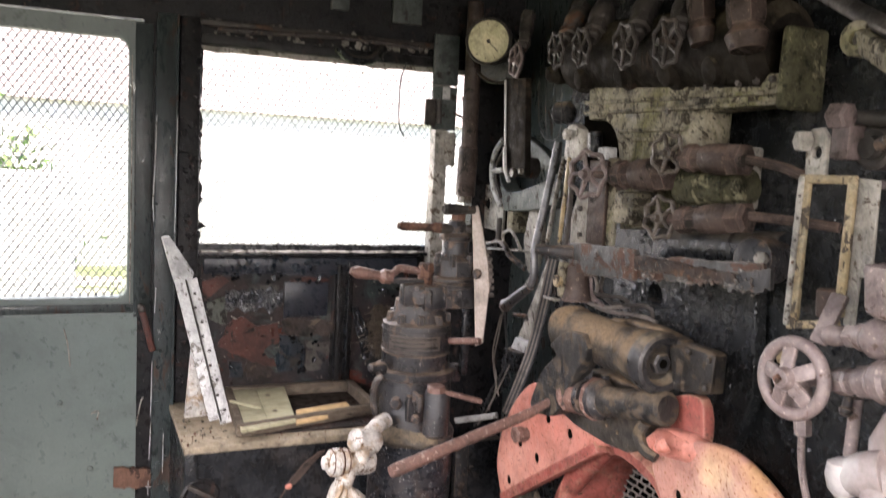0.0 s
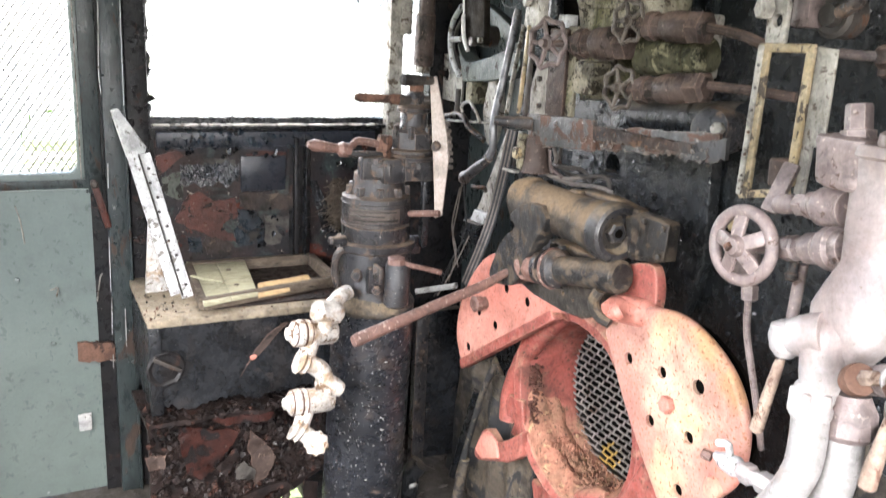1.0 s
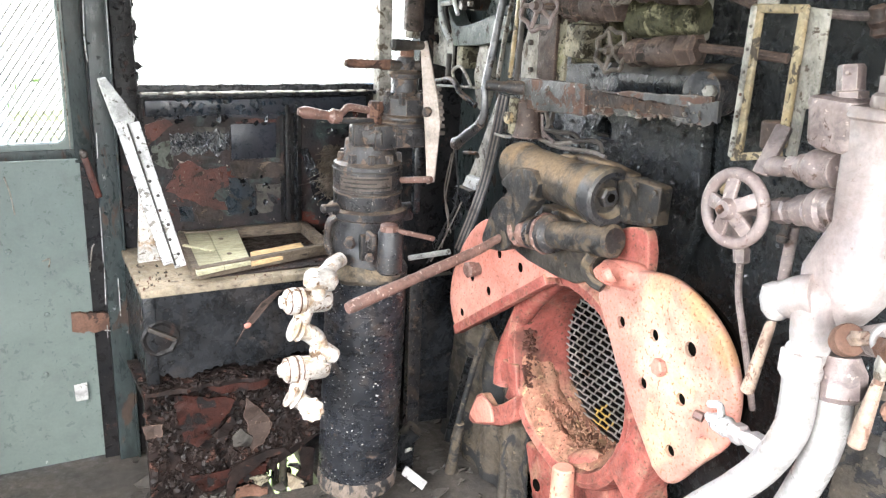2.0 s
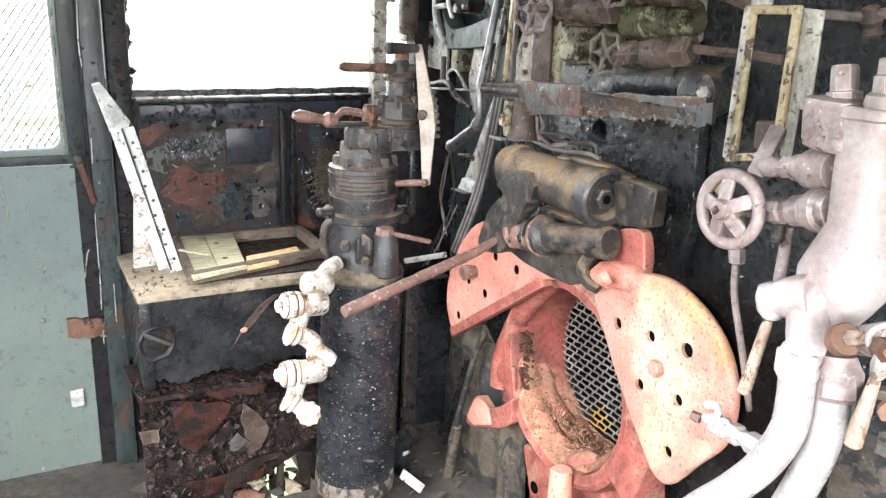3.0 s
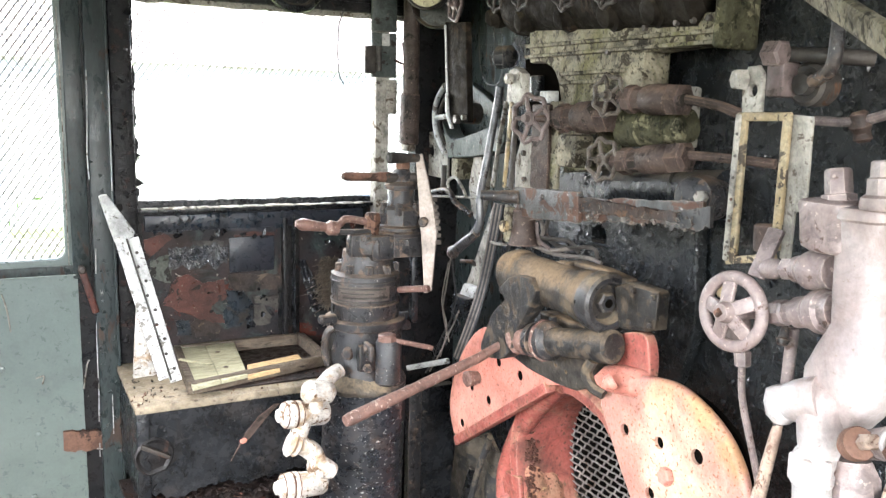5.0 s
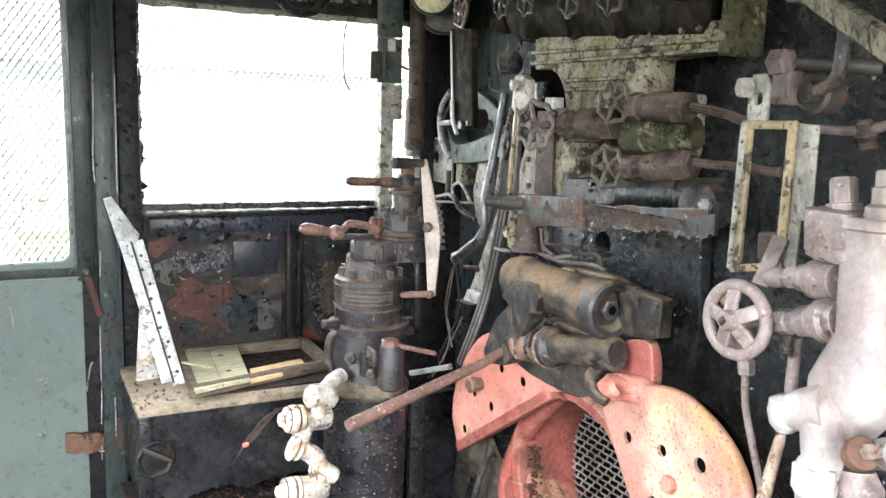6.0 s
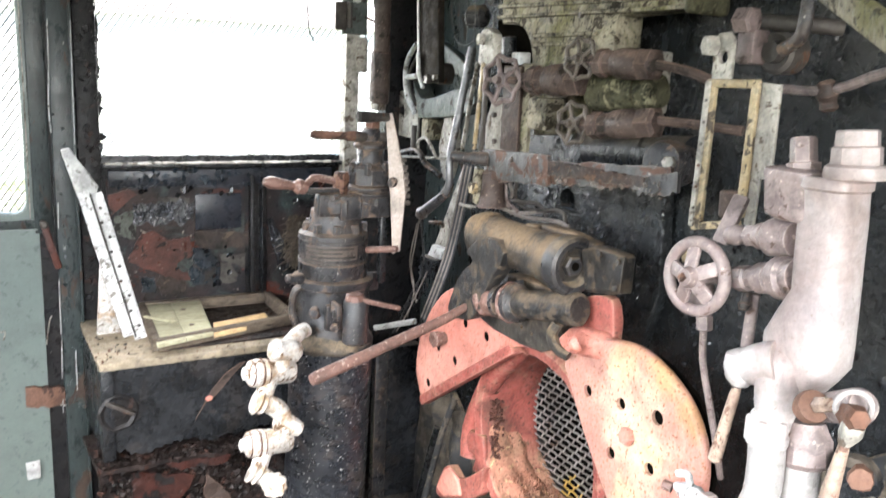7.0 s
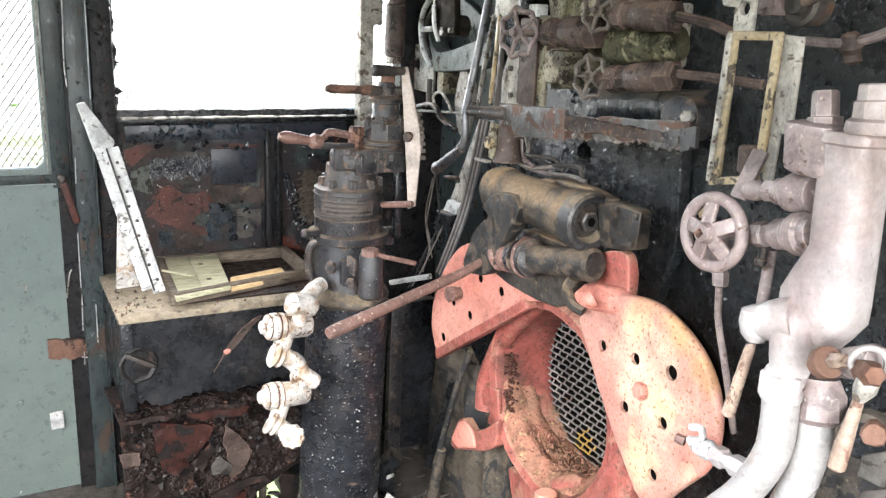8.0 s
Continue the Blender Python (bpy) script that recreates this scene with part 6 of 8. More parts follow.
for corners, mt, sd in (([(0.314, 2.134, 0.278), (0.476, 2.134, 0.237), (0.46, 2.134, 0.196), (0.415, 2.134, 0.142), (0.37, 2.134, 0.104), (0.337, 2.134, 0.135), (0.32, 2.134, 0.196)], REDWALL, 1),
                        ([(0.514, 2.136, 0.231), (0.563, 2.136, 0.172), (0.585, 2.136, 0.133), (0.56, 2.136, 0.08), (0.522, 2.136, 0.055), (0.513, 2.136, 0.117), (0.504, 2.136, 0.192)], MAROON, 2),
                        ([(0.464, 2.13, 0.115), (0.494, 2.13, 0.141), (0.523, 2.13, 0.109), (0.521, 2.13, 0.076), (0.469, 2.13, 0.089)], FLAKEGREY, 3),
                        ([(0.226, 2.134, 0.202), (0.279, 2.134, 0.197), (0.277, 2.134, 0.159), (0.236, 2.134, 0.16)], MAROON, 4),
                        ([(0.392, 2.07, 0.319), (0.563, 2.07, 0.311), (0.551, 2.07, 0.289), (0.429, 2.07, 0.287)], REDWALL, 5),
                        ([(0.344, 2.128, 0.02), (0.564, 2.128, 0.011), (0.554, 2.128, -0.032), (0.376, 2.128, -0.039)], REDWALL, 6),
                        ([(0.413, 2.131, 0.133), (0.47, 2.131, 0.188), (0.479, 2.131, 0.162), (0.444, 2.131, 0.103)], CRUST, 7)):
    part("paint_sheet", rough_up(sheet(torn_outline(corners, sd), (0, 1, 0), 0.004), 0.005, 26, sd), mt, box, "hanging sheet of old paint", False)

part("torn_skirt", rough_up(sheet([(0.455, 2.12, -0.073), (0.473, 2.12, -0.026), (0.515, 2.12, 0.001), (0.566, 2.12, 0.033), (0.612, 2.12, 0.04), (0.638, 2.12, 0.021), (0.618, 2.12, 0.054), (0.567, 2.12, 0.055), (0.516, 2.12, 0.045), (0.463, 2.12, 0.025), (0.445, 2.12, -0.018), (0.44, 2.12, -0.073)], (0, 1, 0), 0.010), 0.004, 40), CRUST, box, "torn bitumen skirt", False)
part("torn_skirt", rough_up(sheet([(0.662, 2.13, 0.015), (0.671, 2.13, -0.034), (0.653, 2.13, -0.056), (0.674, 2.13, -0.111), (0.666, 2.13, -0.158), (0.702, 2.13, -0.168), (0.711, 2.13, 0.026), (0.672, 2.13, 0.039)], (0, 1, 0), 0.010), 0.005, 40), CRUST, box, "torn bitumen skirt", False)
drain = thing("drain_pipe", "olive drain pipe below the torn seat box", "pipe", (0.63, 2.2, -0.151))
part("pipe", rough_up(tube([(0.635, 2.2, -0.005), (0.632, 2.2, -0.091), (0.632, 2.2, -0.213)], 0.012, 12), 0.001, 30), DUSTWALL, drain)
part("bracket", rough_up(block((0.6, 2.2, -0.075), (0.662, 2.22, -0.135), 0.004), 0.003, 40), CRUST, drain)
for sd2, pts in enumerate(([(0.463, 2.1, -0.037), (0.509, 2.1, -0.035), (0.555, 2.1, -0.055), (0.557, 2.1, -0.078), (0.465, 2.1, -0.064)], [(0.618, 2.1, -0.022), (0.665, 2.1, -0.057), (0.671, 2.1, -0.106), (0.629, 2.1, -0.102)], [(0.509, 2.1, -0.016), (0.546, 2.1, -0.007), (0.565, 2.1, -0.027), (0.538, 2.1, -0.039)])):
    scr = thing("rubble_scrap", "rusty scrap lying in the torn floor", "scrap", pts[0], "floor scraps")
    part("scrap", rough_up(sheet(torn_outline(pts, sd2 + 3, 0.006), (0, 1, 0), 0.012), 0.005, 40, sd2), (RUST, WOODTOP, CREAM)[sd2], scr, "", False)

tray = thing("seat_tray", "wooden seat frame with a pale board and open bottom", "seat frame", (0.6, 2.3, 0.603), "")
tz = 0.604
tf = [(0.386, 2.122, 0.612), (0.785, 2.219, 0.612), (0.791, 2.593, 0.63), (0.411, 2.524, 0.63)]
tr = [Vector((v[0], min(v[1], 2.47), tz + 0.022)) for v in tf]
part("front_rail", rough_up(bar(tr[0], tr[1], 0.032, 0.02, (0, 0, 1)), 0.002, 20), WOODDARK, tray)
part("right_rail", rough_up(bar(tr[1], tr[2], 0.036, 0.024, (0, 0, 1)), 0.003, 25), WOODDARK, tray)
part("back_rail", rough_up(bar(tr[2], tr[3], 0.034, 0.02, (0, 0, 1)), 0.002, 20), WOODDARK, tray)
part("left_rail", rough_up(bar(tr[3], tr[0], 0.034, 0.02, (0, 0, 1)), 0.002, 20), WOODDARK, tray)
bl = [Vector((v[0], v[1], 0.638)) for v in ((0.384, 2.091, 0.638), (0.537, 2.141, 0.638), (0.586, 2.529, 0.638), (0.408, 2.523, 0.638))]
for (s0, s1) in ((0.0, 0.49), (0.50, 1.0)):
    q4 = [bl[0].lerp(bl[1], s0), bl[0].lerp(bl[1], s1), bl[3].lerp(bl[2], s1), bl[3].lerp(bl[2], s0)]
    part("seat_board", rough_up(sheet(q4, (0, 0, -1), 0.011, [], 0.002), 0.0015, 14), WOODPALE, tray, "pale weathered board")
for kp in ((0.509, 2.376, 0.638), (0.498, 2.224, 0.638)):
    part("knot", lathe(bmesh.new(), kp, (0, 0, 1), [(-0.004, 0.008), (0.0015, 0.0075), (0.002, 0.0)], 10), WOODDARK, tray)
part("splinter", rough_up(bar((0.388, 2.302, 0.652), (0.457, 2.216, 0.652), 0.012, 0.005, (0, 1, 0)), 0.003, 30), WOODPALE, tray)
# Bitumen colour is borrowed here to paint the darkness inside the frame.
part("tray_shade", rough_up(block((0.40, 2.13, 0.604), (0.80, 2.46, 0.609), 0.001), 0.001, 20), CRUST, tray, "dark sheet standing in for the shade inside the frame")
part("strip", rough_up(sheet([Vector((v[0], v[1], 0.634)) for v in ((0.539, 2.143, 0.634), (0.715, 2.195, 0.634), (0.721, 2.279, 0.634), (0.56, 2.235, 0.634))], (0, 0, -1), 0.014, [], 0.002), 0.001, 10), WOODFRESH, tray, "fresh yellow wooden strip")

plank = thing("leaning_plank", "white weathered plank with bolt holes leaning back", "plank", (0.372, 2.267, 0.604))
p_bot = Vector((0.345, 2.1, 0.656))
part("front_board", rough_up(bar(Vector((0.274, 2.275, 1.002)), p_bot, 0.030, 0.018, (1, 0, 0.4)), 0.0015, 12), PLANKWHITE, plank)
part("rear_board", rough_up(bar(Vector((0.245, 2.29, 1.004)), Vector((0.32, 2.12, 0.659)), 0.030, 0.016, (1, 0, 0.4)), 0.0015, 12), PLANKWHITE, plank)
part("head", rough_up(sheet([(0.201, 2.32, 1.109), (0.221, 2.32, 1.113), (0.287, 2.32, 1.013), (0.278, 2.32, 0.98), (0.237, 2.32, 0.982), (0.229, 2.32, 1.007)], (0, 1, 0), 0.03, [], 0.004), 0.002, 14), PLANKWHITE, plank)
part("groove", bar(Vector((0.258, 2.262, 1.004)), Vector((0.332, 2.095, 0.662)), 0.005, 0.006, (1, 0, 0.4)), IRON, plank, "dark gap between the boards")
for k in range(9):
    c = Vector((0.272, 2.27, 0.988)).lerp(p_bot, 0.06 + 0.105 * k) + Vector((0.004 * (-1) ** k, -0.012, 0))
    part("bolt_hole", lathe(bmesh.new(), c, (-0.1, -1, 0.2), [(0, 0.0045), (0.003, 0.004), (0.004, 0.0)], 8), IRON, plank)
brace = thing("plank_brace", "short white board propping the plank", "board", (0.313, 2.37, 0.604))
part("board", rough_up(sheet([(0.261, 2.27, 0.621), (0.322, 2.27, 0.623), (0.298, 2.27, 0.742), (0.278, 2.27, 0.838)], (0, 1, 0), 0.02, [], 0.003), 0.002, 14), WHITE, brace)

# ---- things on the backhead ----
def valve(name, label, wheel_at, wheel_r, body_from, body_to, body_r, material, wheel_mat, axis=(-1, 0.05, 0.02), tail=None, group="valves on the backhead", lobes=7):
    """A globe valve: scalloped wheel, spindle, bonnet, body and union nut."""
    v = thing(name, label, "valve", body_from, group)
    w = part("wheel", lathe(bmesh.new(), Vector(wheel_at) - Vector(axis).normalized() * wheel_r * 0.3, axis, [(0, wheel_r * 0.2), (wheel_r * 0.2, wheel_r * 0.24), (wheel_r * 0.3, wheel_r * 0.1)], 10), wheel_mat, v)
    valve_wheel(wheel_at, axis, wheel_r, w, wheel_mat, lobes)
    a, b = Vector(body_from), Vector(body_to)
    part("spindle", tube([wheel_at, Vector(wheel_at).lerp(a, 0.6) - Vector(axis) * 0.004, a], body_r * 0.26, 8), material, v)
    part("bonnet", turned(a, a.lerp(b, 0.42), [(0, body_r * 0.5), (0.08, body_r * 0.7), (0.3, body_r * 0.72), (0.34, body_r), (0.62, body_r), (0.66, body_r * 0.85), (1, body_r * 0.9)], 8), material, v)
    part("body", turned(a.lerp(b, 0.38), a.lerp(b, 0.86), [(0, body_r * 0.8), (0.15, body_r * 1.02), (0.5, body_r * 1.08), (0.85, body_r * 1.0), (1, body_r * 0.8)], 20, 0.03), material, v)
    part("union_nut", turned(a.lerp(b, 0.78), b, [(0, body_r * 0.9), (0.1, body_r * 1.12), (0.85, body_r * 1.12), (1, body_r * 0.8)], 6), material, v)
    if tail:
        part("tail_pipe", tube(tail, body_r * 0.33, 10), material, v)
    return v


valve("globe_valve", "brown valve with a scalloped wheel before the water gauge", (0.97, 1.47, 1.338), 0.0500, (1, 1.431, 1.339), (1.04, 1.284, 1.347), 0.030, MAROON, WHEEL, (-1, -0.3, 0.03))
valve("globe_valve", "brown valve with a scalloped wheel and thin copper pipe", (1, 1.254, 1.385), 0.0394, (1.02, 1.246, 1.379), (1.04, 1.092, 1.378), 0.0262, MAROON, WHEELGREY, (-1, -0.15, 0.03), [(1.04, 1.10, 1.38), (1.05, 1.028, 1.369), (1.06, 0.991, 1.357), (1.09, 0.979, 1.355)])
valve("globe_valve", "brown valve with a scalloped wheel low on the turret", (1, 1.262, 1.265), 0.0406, (1.02, 1.254, 1.261), (1.04, 1.076, 1.281), 0.0255, MAROON, WHEELGREY, (-1, -0.15, 0.03), [(1.04, 1.085, 1.284), (1.07, 1.019, 1.282), (1.1, 0.944, 1.277)])

injector = thing("steam_turret", "cream and moss-green cast steam turret with an arch", "steam turret", (1.15, 1.42, 1.492))
skirt = curve_points([(1.12, 1.709, 1.467), (1.12, 1.654, 1.468), (1.12, 1.61, 1.448), (1.12, 1.587, 1.416), (1.12, 1.574, 1.371)], 4)
skirt += [Vector((1.12, 1.553, 1.217)), Vector((1.12, 1.433, 1.232)), Vector((1.12, 1.436, 1.366)), Vector((1.12, 1.303, 1.396)), Vector((1.12, 1.301, 1.473)), Vector((1.12, 1.109, 1.482)), Vector((1.12, 1.108, 1.533)), Vector((1.12, 1.717, 1.552))]
part("skirt", rough_up(sheet(skirt, (1, 0, 0), 0.07, [], 0.004), 0.001, 14), CREAM, injector)
for a, b in (((1.112, 1.708, 1.506), (1.112, 1.104, 1.5)), ((1.112, 1.711, 1.482), (1.112, 1.101, 1.481)), ((1.114, 1.569, 1.437), (1.114, 1.352, 1.439)), ((1.114, 1.568, 1.418), (1.114, 1.405, 1.419))):
    part("moulding", rough_up(bar(a, b, 0.008, 0.014, (0, 0, 1), 0.002), 0.001, 20), CREAM, injector)
part("header", rough_up(turned((1.16, 1.796, 1.623), (1.16, 1.139, 1.584), [(0, 0.06), (0.01, 0.085), (0.97, 0.085), (1, 0.06)], 28), 0.007, 14), SOOTIRON, injector, "sooty round header")
for at, rr in (((1.1, 1.842, 1.583), 0.028), ((1.1, 1.709, 1.564), 0.031), ((1.1, 1.545, 1.557), 0.034), ((1.1, 1.388, 1.551), 0.036), ((1.1, 1.254, 1.55), 0.036)):
    part("valve_boss", rough_up(lathe(bmesh.new(), at, (-0.9, 0.25, -0.25), [(-0.05, rr * 0.8), (-0.02, rr), (0.0, rr), (0.006, rr * 0.8), (0.018, rr * 0.72), (0.024, rr * 0.4), (0.026, 0.0)], 16), 0.004, 30), SOOTIRON, injector, "sooty valve boss")
part("end_block", rough_up(block((1.1, 1.108, 1.468), (1.2, 1.085, 1.612), 0.03, None, 4), 0.005, 20), MOSS, injector, "mossy green end block")
part("rear_block", rough_up(block((1.16, 1.339, 1.391), (1.23, 1.361, 1.494), 0.01), 0.002, 12), MOSS, injector)
part("moss_pipe", rough_up(turned((1.08, 1.303, 1.324), (1.1, 1.142, 1.333), [(0, 0.03), (0.05, 0.038), (0.75, 0.038), (0.76, 0.033), (0.95, 0.033), (1, 0.03)], 24), 0.002, 30), MOSS, injector, "moss-stained pipe stub")
part("flange", rough_up(block((1.09, 1.168, 1.404), (1.13, 1.147, 1.292), 0.006), 0.002, 20), OLDWHITE, injector)
for sp in ((1.11, 1.202, 1.52), (1.11, 1.159, 1.521), (1.11, 1.121, 1.522), (1.11, 1.288, 1.517), (1.112, 1.399, 1.477)):
    part("stud", nut(sp, (-1, 0, 0), 0.0065, 0.008), IRON, injector)
# Black sheet hides the lit backhead and paints the arch's shade.
part("arch_shade", sheet([(1.2, 1.851, 1.485), (1.2, 1.67, 1.478), (1.2, 1.658, 1.352), (1.2, 1.839, 1.349)], (1, 0, 0), 0.02), SOOTSHADE, injector, "black sheet standing in for the shade under the arch")
part("arch_pipe", between((1.19, 1.779, 1.442), (1.19, 1.774, 1.379), 0.02), BLACK, injector)
part("arch_bracket", rough_up(block((1.08, 1.603, 1.4), (1.11, 1.567, 1.373), 0.003), 0.001, 20), PLANKWHITE, injector)

valve("turret_valve", "sooty valve with a scalloped iron wheel on the turret", (1.02, 1.713, 1.621), 0.041, (1.07, 1.754, 1.651), (1.14, 1.798, 1.746), 0.0259, IRON, SOOTWHEEL, (-1, 0.1, -0.1), group="turret valves")
valve("turret_valve", "sooty valve with a scalloped iron wheel on the turret", (1.02, 1.605, 1.617), 0.0426, (1.06, 1.628, 1.642), (1.14, 1.688, 1.743), 0.0273, IRON, SOOTWHEEL, (-1, 0.1, -0.1), group="turret valves")
valve("turret_valve", "sooty valve with a scalloped iron wheel on the turret", (1.01, 1.428, 1.602), 0.0455, (1.05, 1.449, 1.627), (1.14, 1.526, 1.731), 0.0272, IRON, SOOTWHEEL, (-1, 0.1, -0.1), group="turret valves")
valve("turret_valve", "sooty valve with a scalloped iron wheel on the turret", (1, 1.282, 1.592), 0.0454, (1.04, 1.302, 1.613), (1.13, 1.378, 1.712), 0.027, IRON, SOOTWHEEL, (-1, 0.1, -0.1), group="turret valves")
valve("gauge_valve", "small iron gauge valve with a scalloped wheel", (1.06, 1.985, 1.626), 0.044, (1.1, 2.021, 1.66), (1.15, 2.092, 1.774), 0.0188, IRON, WHEEL, (-1, 0.1, 0.0), group="turret valves", lobes=5)
for a, b, rr in (((1.07, 1.264, 1.592), (1.07, 1.286, 1.695), 0.0255), ((1.05, 1.126, 1.566), (1.05, 1.144, 1.669), 0.0327)):
    v = thing("check_valve", "brown upright check valve on the turret", "valve", a, "check valves")
    part("body", turned(a, b, [(0, rr * 0.9), (0.25, rr * 1.15), (0.4, rr * 0.8), (0.45, rr * 0.8)], 20, 0.03), MAROON, v)
    part("cap", turned(Vector(a).lerp(Vector(b), 0.42), b, [(0, rr * 0.95), (0.2, rr * 1.05), (0.8, rr * 1.05), (1, rr * 0.8)], 6), MAROON, v)
# pressure gauge
pg = thing("pressure_gauge", "round pressure gauge with a yellowed cracked dial", "gauge", (1.1, 2.23, 1.706))
pgc, pax = Vector((1.1, 2.23, 1.706)), Vector((-0.62, -0.78, -0.05))
part("case", lathe(bmesh.new(), pgc - pax * 0.05, pax, [(0, 0.05), (0.01, 0.066), (0.05, 0.068), (0.062, 0.07), (0.066, 0.066), (0.060, 0.062)], 36), IRON, pg)
part("dial", lathe(bmesh.new(), pgc + pax * 0.004, pax, [(0, 0.061), (0.010, 0.060)], 36), DIAL, pg)
for k in range(9):
    a = radians(-130 + 32 * k)
    e = turn_to(pax) @ Vector((math.cos(a), math.sin(a), 0))
    part("scale_mark", bar(pgc + pax * 0.0145 + e * 0.045, pgc + pax * 0.0145 + e * 0.054, 0.003, 0.001, pax, 0.0003), IRON, pg)
part("pointer", bar(pgc + pax * 0.016, pgc + pax * 0.016 + turn_to(pax) @ Vector((0.03, -0.03, 0)), 0.004, 0.002, pax, 0.0005), IRON, pg)
part("pivot", lathe(bmesh.new(), pgc + pax * 0.013, pax, [(0, 0.006), (0.006, 0.005), (0.008, 0.0)], 12), IRON, pg)
pg2 = thing("gauge_case", "empty black gauge case below the pressure gauge", "gauge", (1.16, 2.261, 1.643))
part("case", lathe(bmesh.new(), (1.2, 2.341, 1.675), pax, [(0, 0.06), (0.02, 0.078), (0.06, 0.08), (0.066, 0.076), (0.04, 0.07)], 36), OILY, pg2)

# vertical board with a white edge, reverse-gear castings behind it
vb = thing("gauge_board", "dark upright board with a white painted edge", "board", (1.1, 2.047, 1.312))
part("board", rough_up(sheet([(1.12, 2.156, 1.599), (1.12, 2.032, 1.589), (1.12, 2.005, 1.321), (1.12, 2.112, 1.315)], (1, 0, 0), 0.02, [], 0.003), 0.002, 14), SOOTIRON, vb)
part("white_edge", bar((1.115, 2.142, 1.59), (1.115, 2.114, 1.326), 0.007, 0.005, (0, 1, 0)), PLANKWHITE, vb, "white painted edge")
part("white_foot", tube([(1.11, 2.113, 1.398), (1.11, 2.105, 1.342), (1.11, 2.078, 1.303)], 0.006, 8), PLANKWHITE, vb)
part("bolt", nut((1.115, 2.049, 1.328), (-1, 0, 0), 0.014, 0.014), IRON, vb)
part("bolt", nut((1.11, 2.001, 1.333), (-1, 0, 0), 0.008, 0.012), OLDWHITE, vb)
rg = thing("reverse_gear", "grey-green reverse gear casting with a white rim", "reverse gear", (1.2, 2.216, 1.232))
part("white_rim", (lambda b: tube([(1.2, 2.297, 1.428), (1.2, 2.348, 1.385), (1.2, 2.364, 1.331), (1.2, 2.344, 1.269), (1.2, 2.29, 1.222)], 0.0085, 10, 6, b))(bmesh.new()), PLANKWHITE, rg)
part("inner_rim", tube([(1.21, 2.292, 1.402), (1.21, 2.342, 1.358), (1.21, 2.35, 1.305), (1.21, 2.307, 1.244)], 0.006, 8), IRON, rg)
part("cradle", rough_up(sheet(curve_points([(1.2, 2.317, 1.323), (1.2, 2.256, 1.268), (1.2, 2.132, 1.283), (1.2, 2.041, 1.306), (1.2, 1.957, 1.301), (1.2, 1.96, 1.254), (1.2, 2.093, 1.222), (1.2, 2.27, 1.207)], 3), (1, 0, 0), 0.06, [], 0.004), 0.002, 14), TEAL, rg)
part("shelf", rough_up(block((1.2, 2.248, 1.209), (1.26, 2.207, 1.145), 0.004), 0.002, 14), CREAM, rg)
part("white_peg", between((1.17, 2.297, 1.328), (1.17, 2.208, 1.335), 0.008), PLANKWHITE, rg)
part("upper_arm", rough_up(sheet([(1.23, 2.211, 1.437), (1.23, 2.12, 1.403), (1.23, 2.046, 1.37), (1.23, 2.056, 1.33), (1.23, 2.157, 1.361)], (1, 0, 0), 0.03, [], 0.004), 0.002, 14), TEAL, rg)
part("bracket_plate", rough_up(sheet([(1.25, 2.527, 1.276), (1.25, 2.431, 1.287), (1.25, 2.369, 1.256), (1.25, 2.364, 1.132), (1.25, 2.505, 1.135)], (1, 0, 0), 0.01, [((1.25, 2.481, 1.217), 0.022)], 0.002), 0.001, 14), OLDWHITE, rg, "white plate with a round hole")
part("hub", lathe(bmesh.new(), (1.16, 2.072, 1.344), (-1, 0, 0), [(-0.03, 0.03), (0.01, 0.03), (0.014, 0.02), (0.03, 0.018)], 18), IRON, rg)
part("white_loop", tube([(1.2, 2.24, 1.094), (1.2, 2.265, 1.132), (1.2, 2.221, 1.151), (1.2, 2.184, 1.134), (1.2, 2.146, 1.1)], 0.005, 8), OLDWHITE, rg)
part("guide_plate", rough_up(sheet(curve_points([(1.22, 2.142, 1.222), (1.22, 2.095, 1.219), (1.22, 2.07, 1.158), (1.22, 2.095, 1.046), (1.22, 2.143, 1.045), (1.22, 2.17, 1.132)], 3), (1, 0, 0), 0.02, [], 0.003), 0.001, 14), OLDWHITE, rg)
part("tie_bar", bar((1.22, 2.42, 1.074), (1.22, 2.119, 1.099), 0.008, 0.012, (0, 0, 1)), OLDWHITE, rg)
part("shaft", between((1.15, 2.199, 1.121), (1.15, 2.196, 1.19), 0.008), IRON, rg)
part("rocker", rough_up(tube([(1.14, 2.27, 1.102), (1.15, 2.169, 1.116), (1.16, 2.131, 1.082), (1.18, 2.079, 1.054)], 0.009, 12), 0.003, 25), STANDTOP, rg)
# toothed quadrant and the pale lever beside the stand
quad = thing("toothed_quadrant", "iron toothed quadrant beside the brake stand", "quadrant", (1.1, 2.154, 0.965))
part("arc", rough_up(tube([(1.06, 2.117, 1.103), (1.06, 2.076, 1.045), (1.06, 2.094, 0.973)], 0.013, 10), 0.001, 20), PALEPINK, quad)
for k in range(7):
    c = Vector((1.055, 2.085, 1.101)).lerp(Vector((1.055, 2.055, 0.983)), k / 6) + Vector((0, -0.006 * math.sin(math.pi * k / 6), 0))
    part("tooth", block(c + Vector((-0.012, -0.012, -0.005)), c + Vector((0.012, 0.004, 0.006)), 0.002), WIREGREY, quad)
lv = thing("pale_lever", "pale flat lever with a dark grip above the stand", "lever", (0.905, 1.828, 1.025))
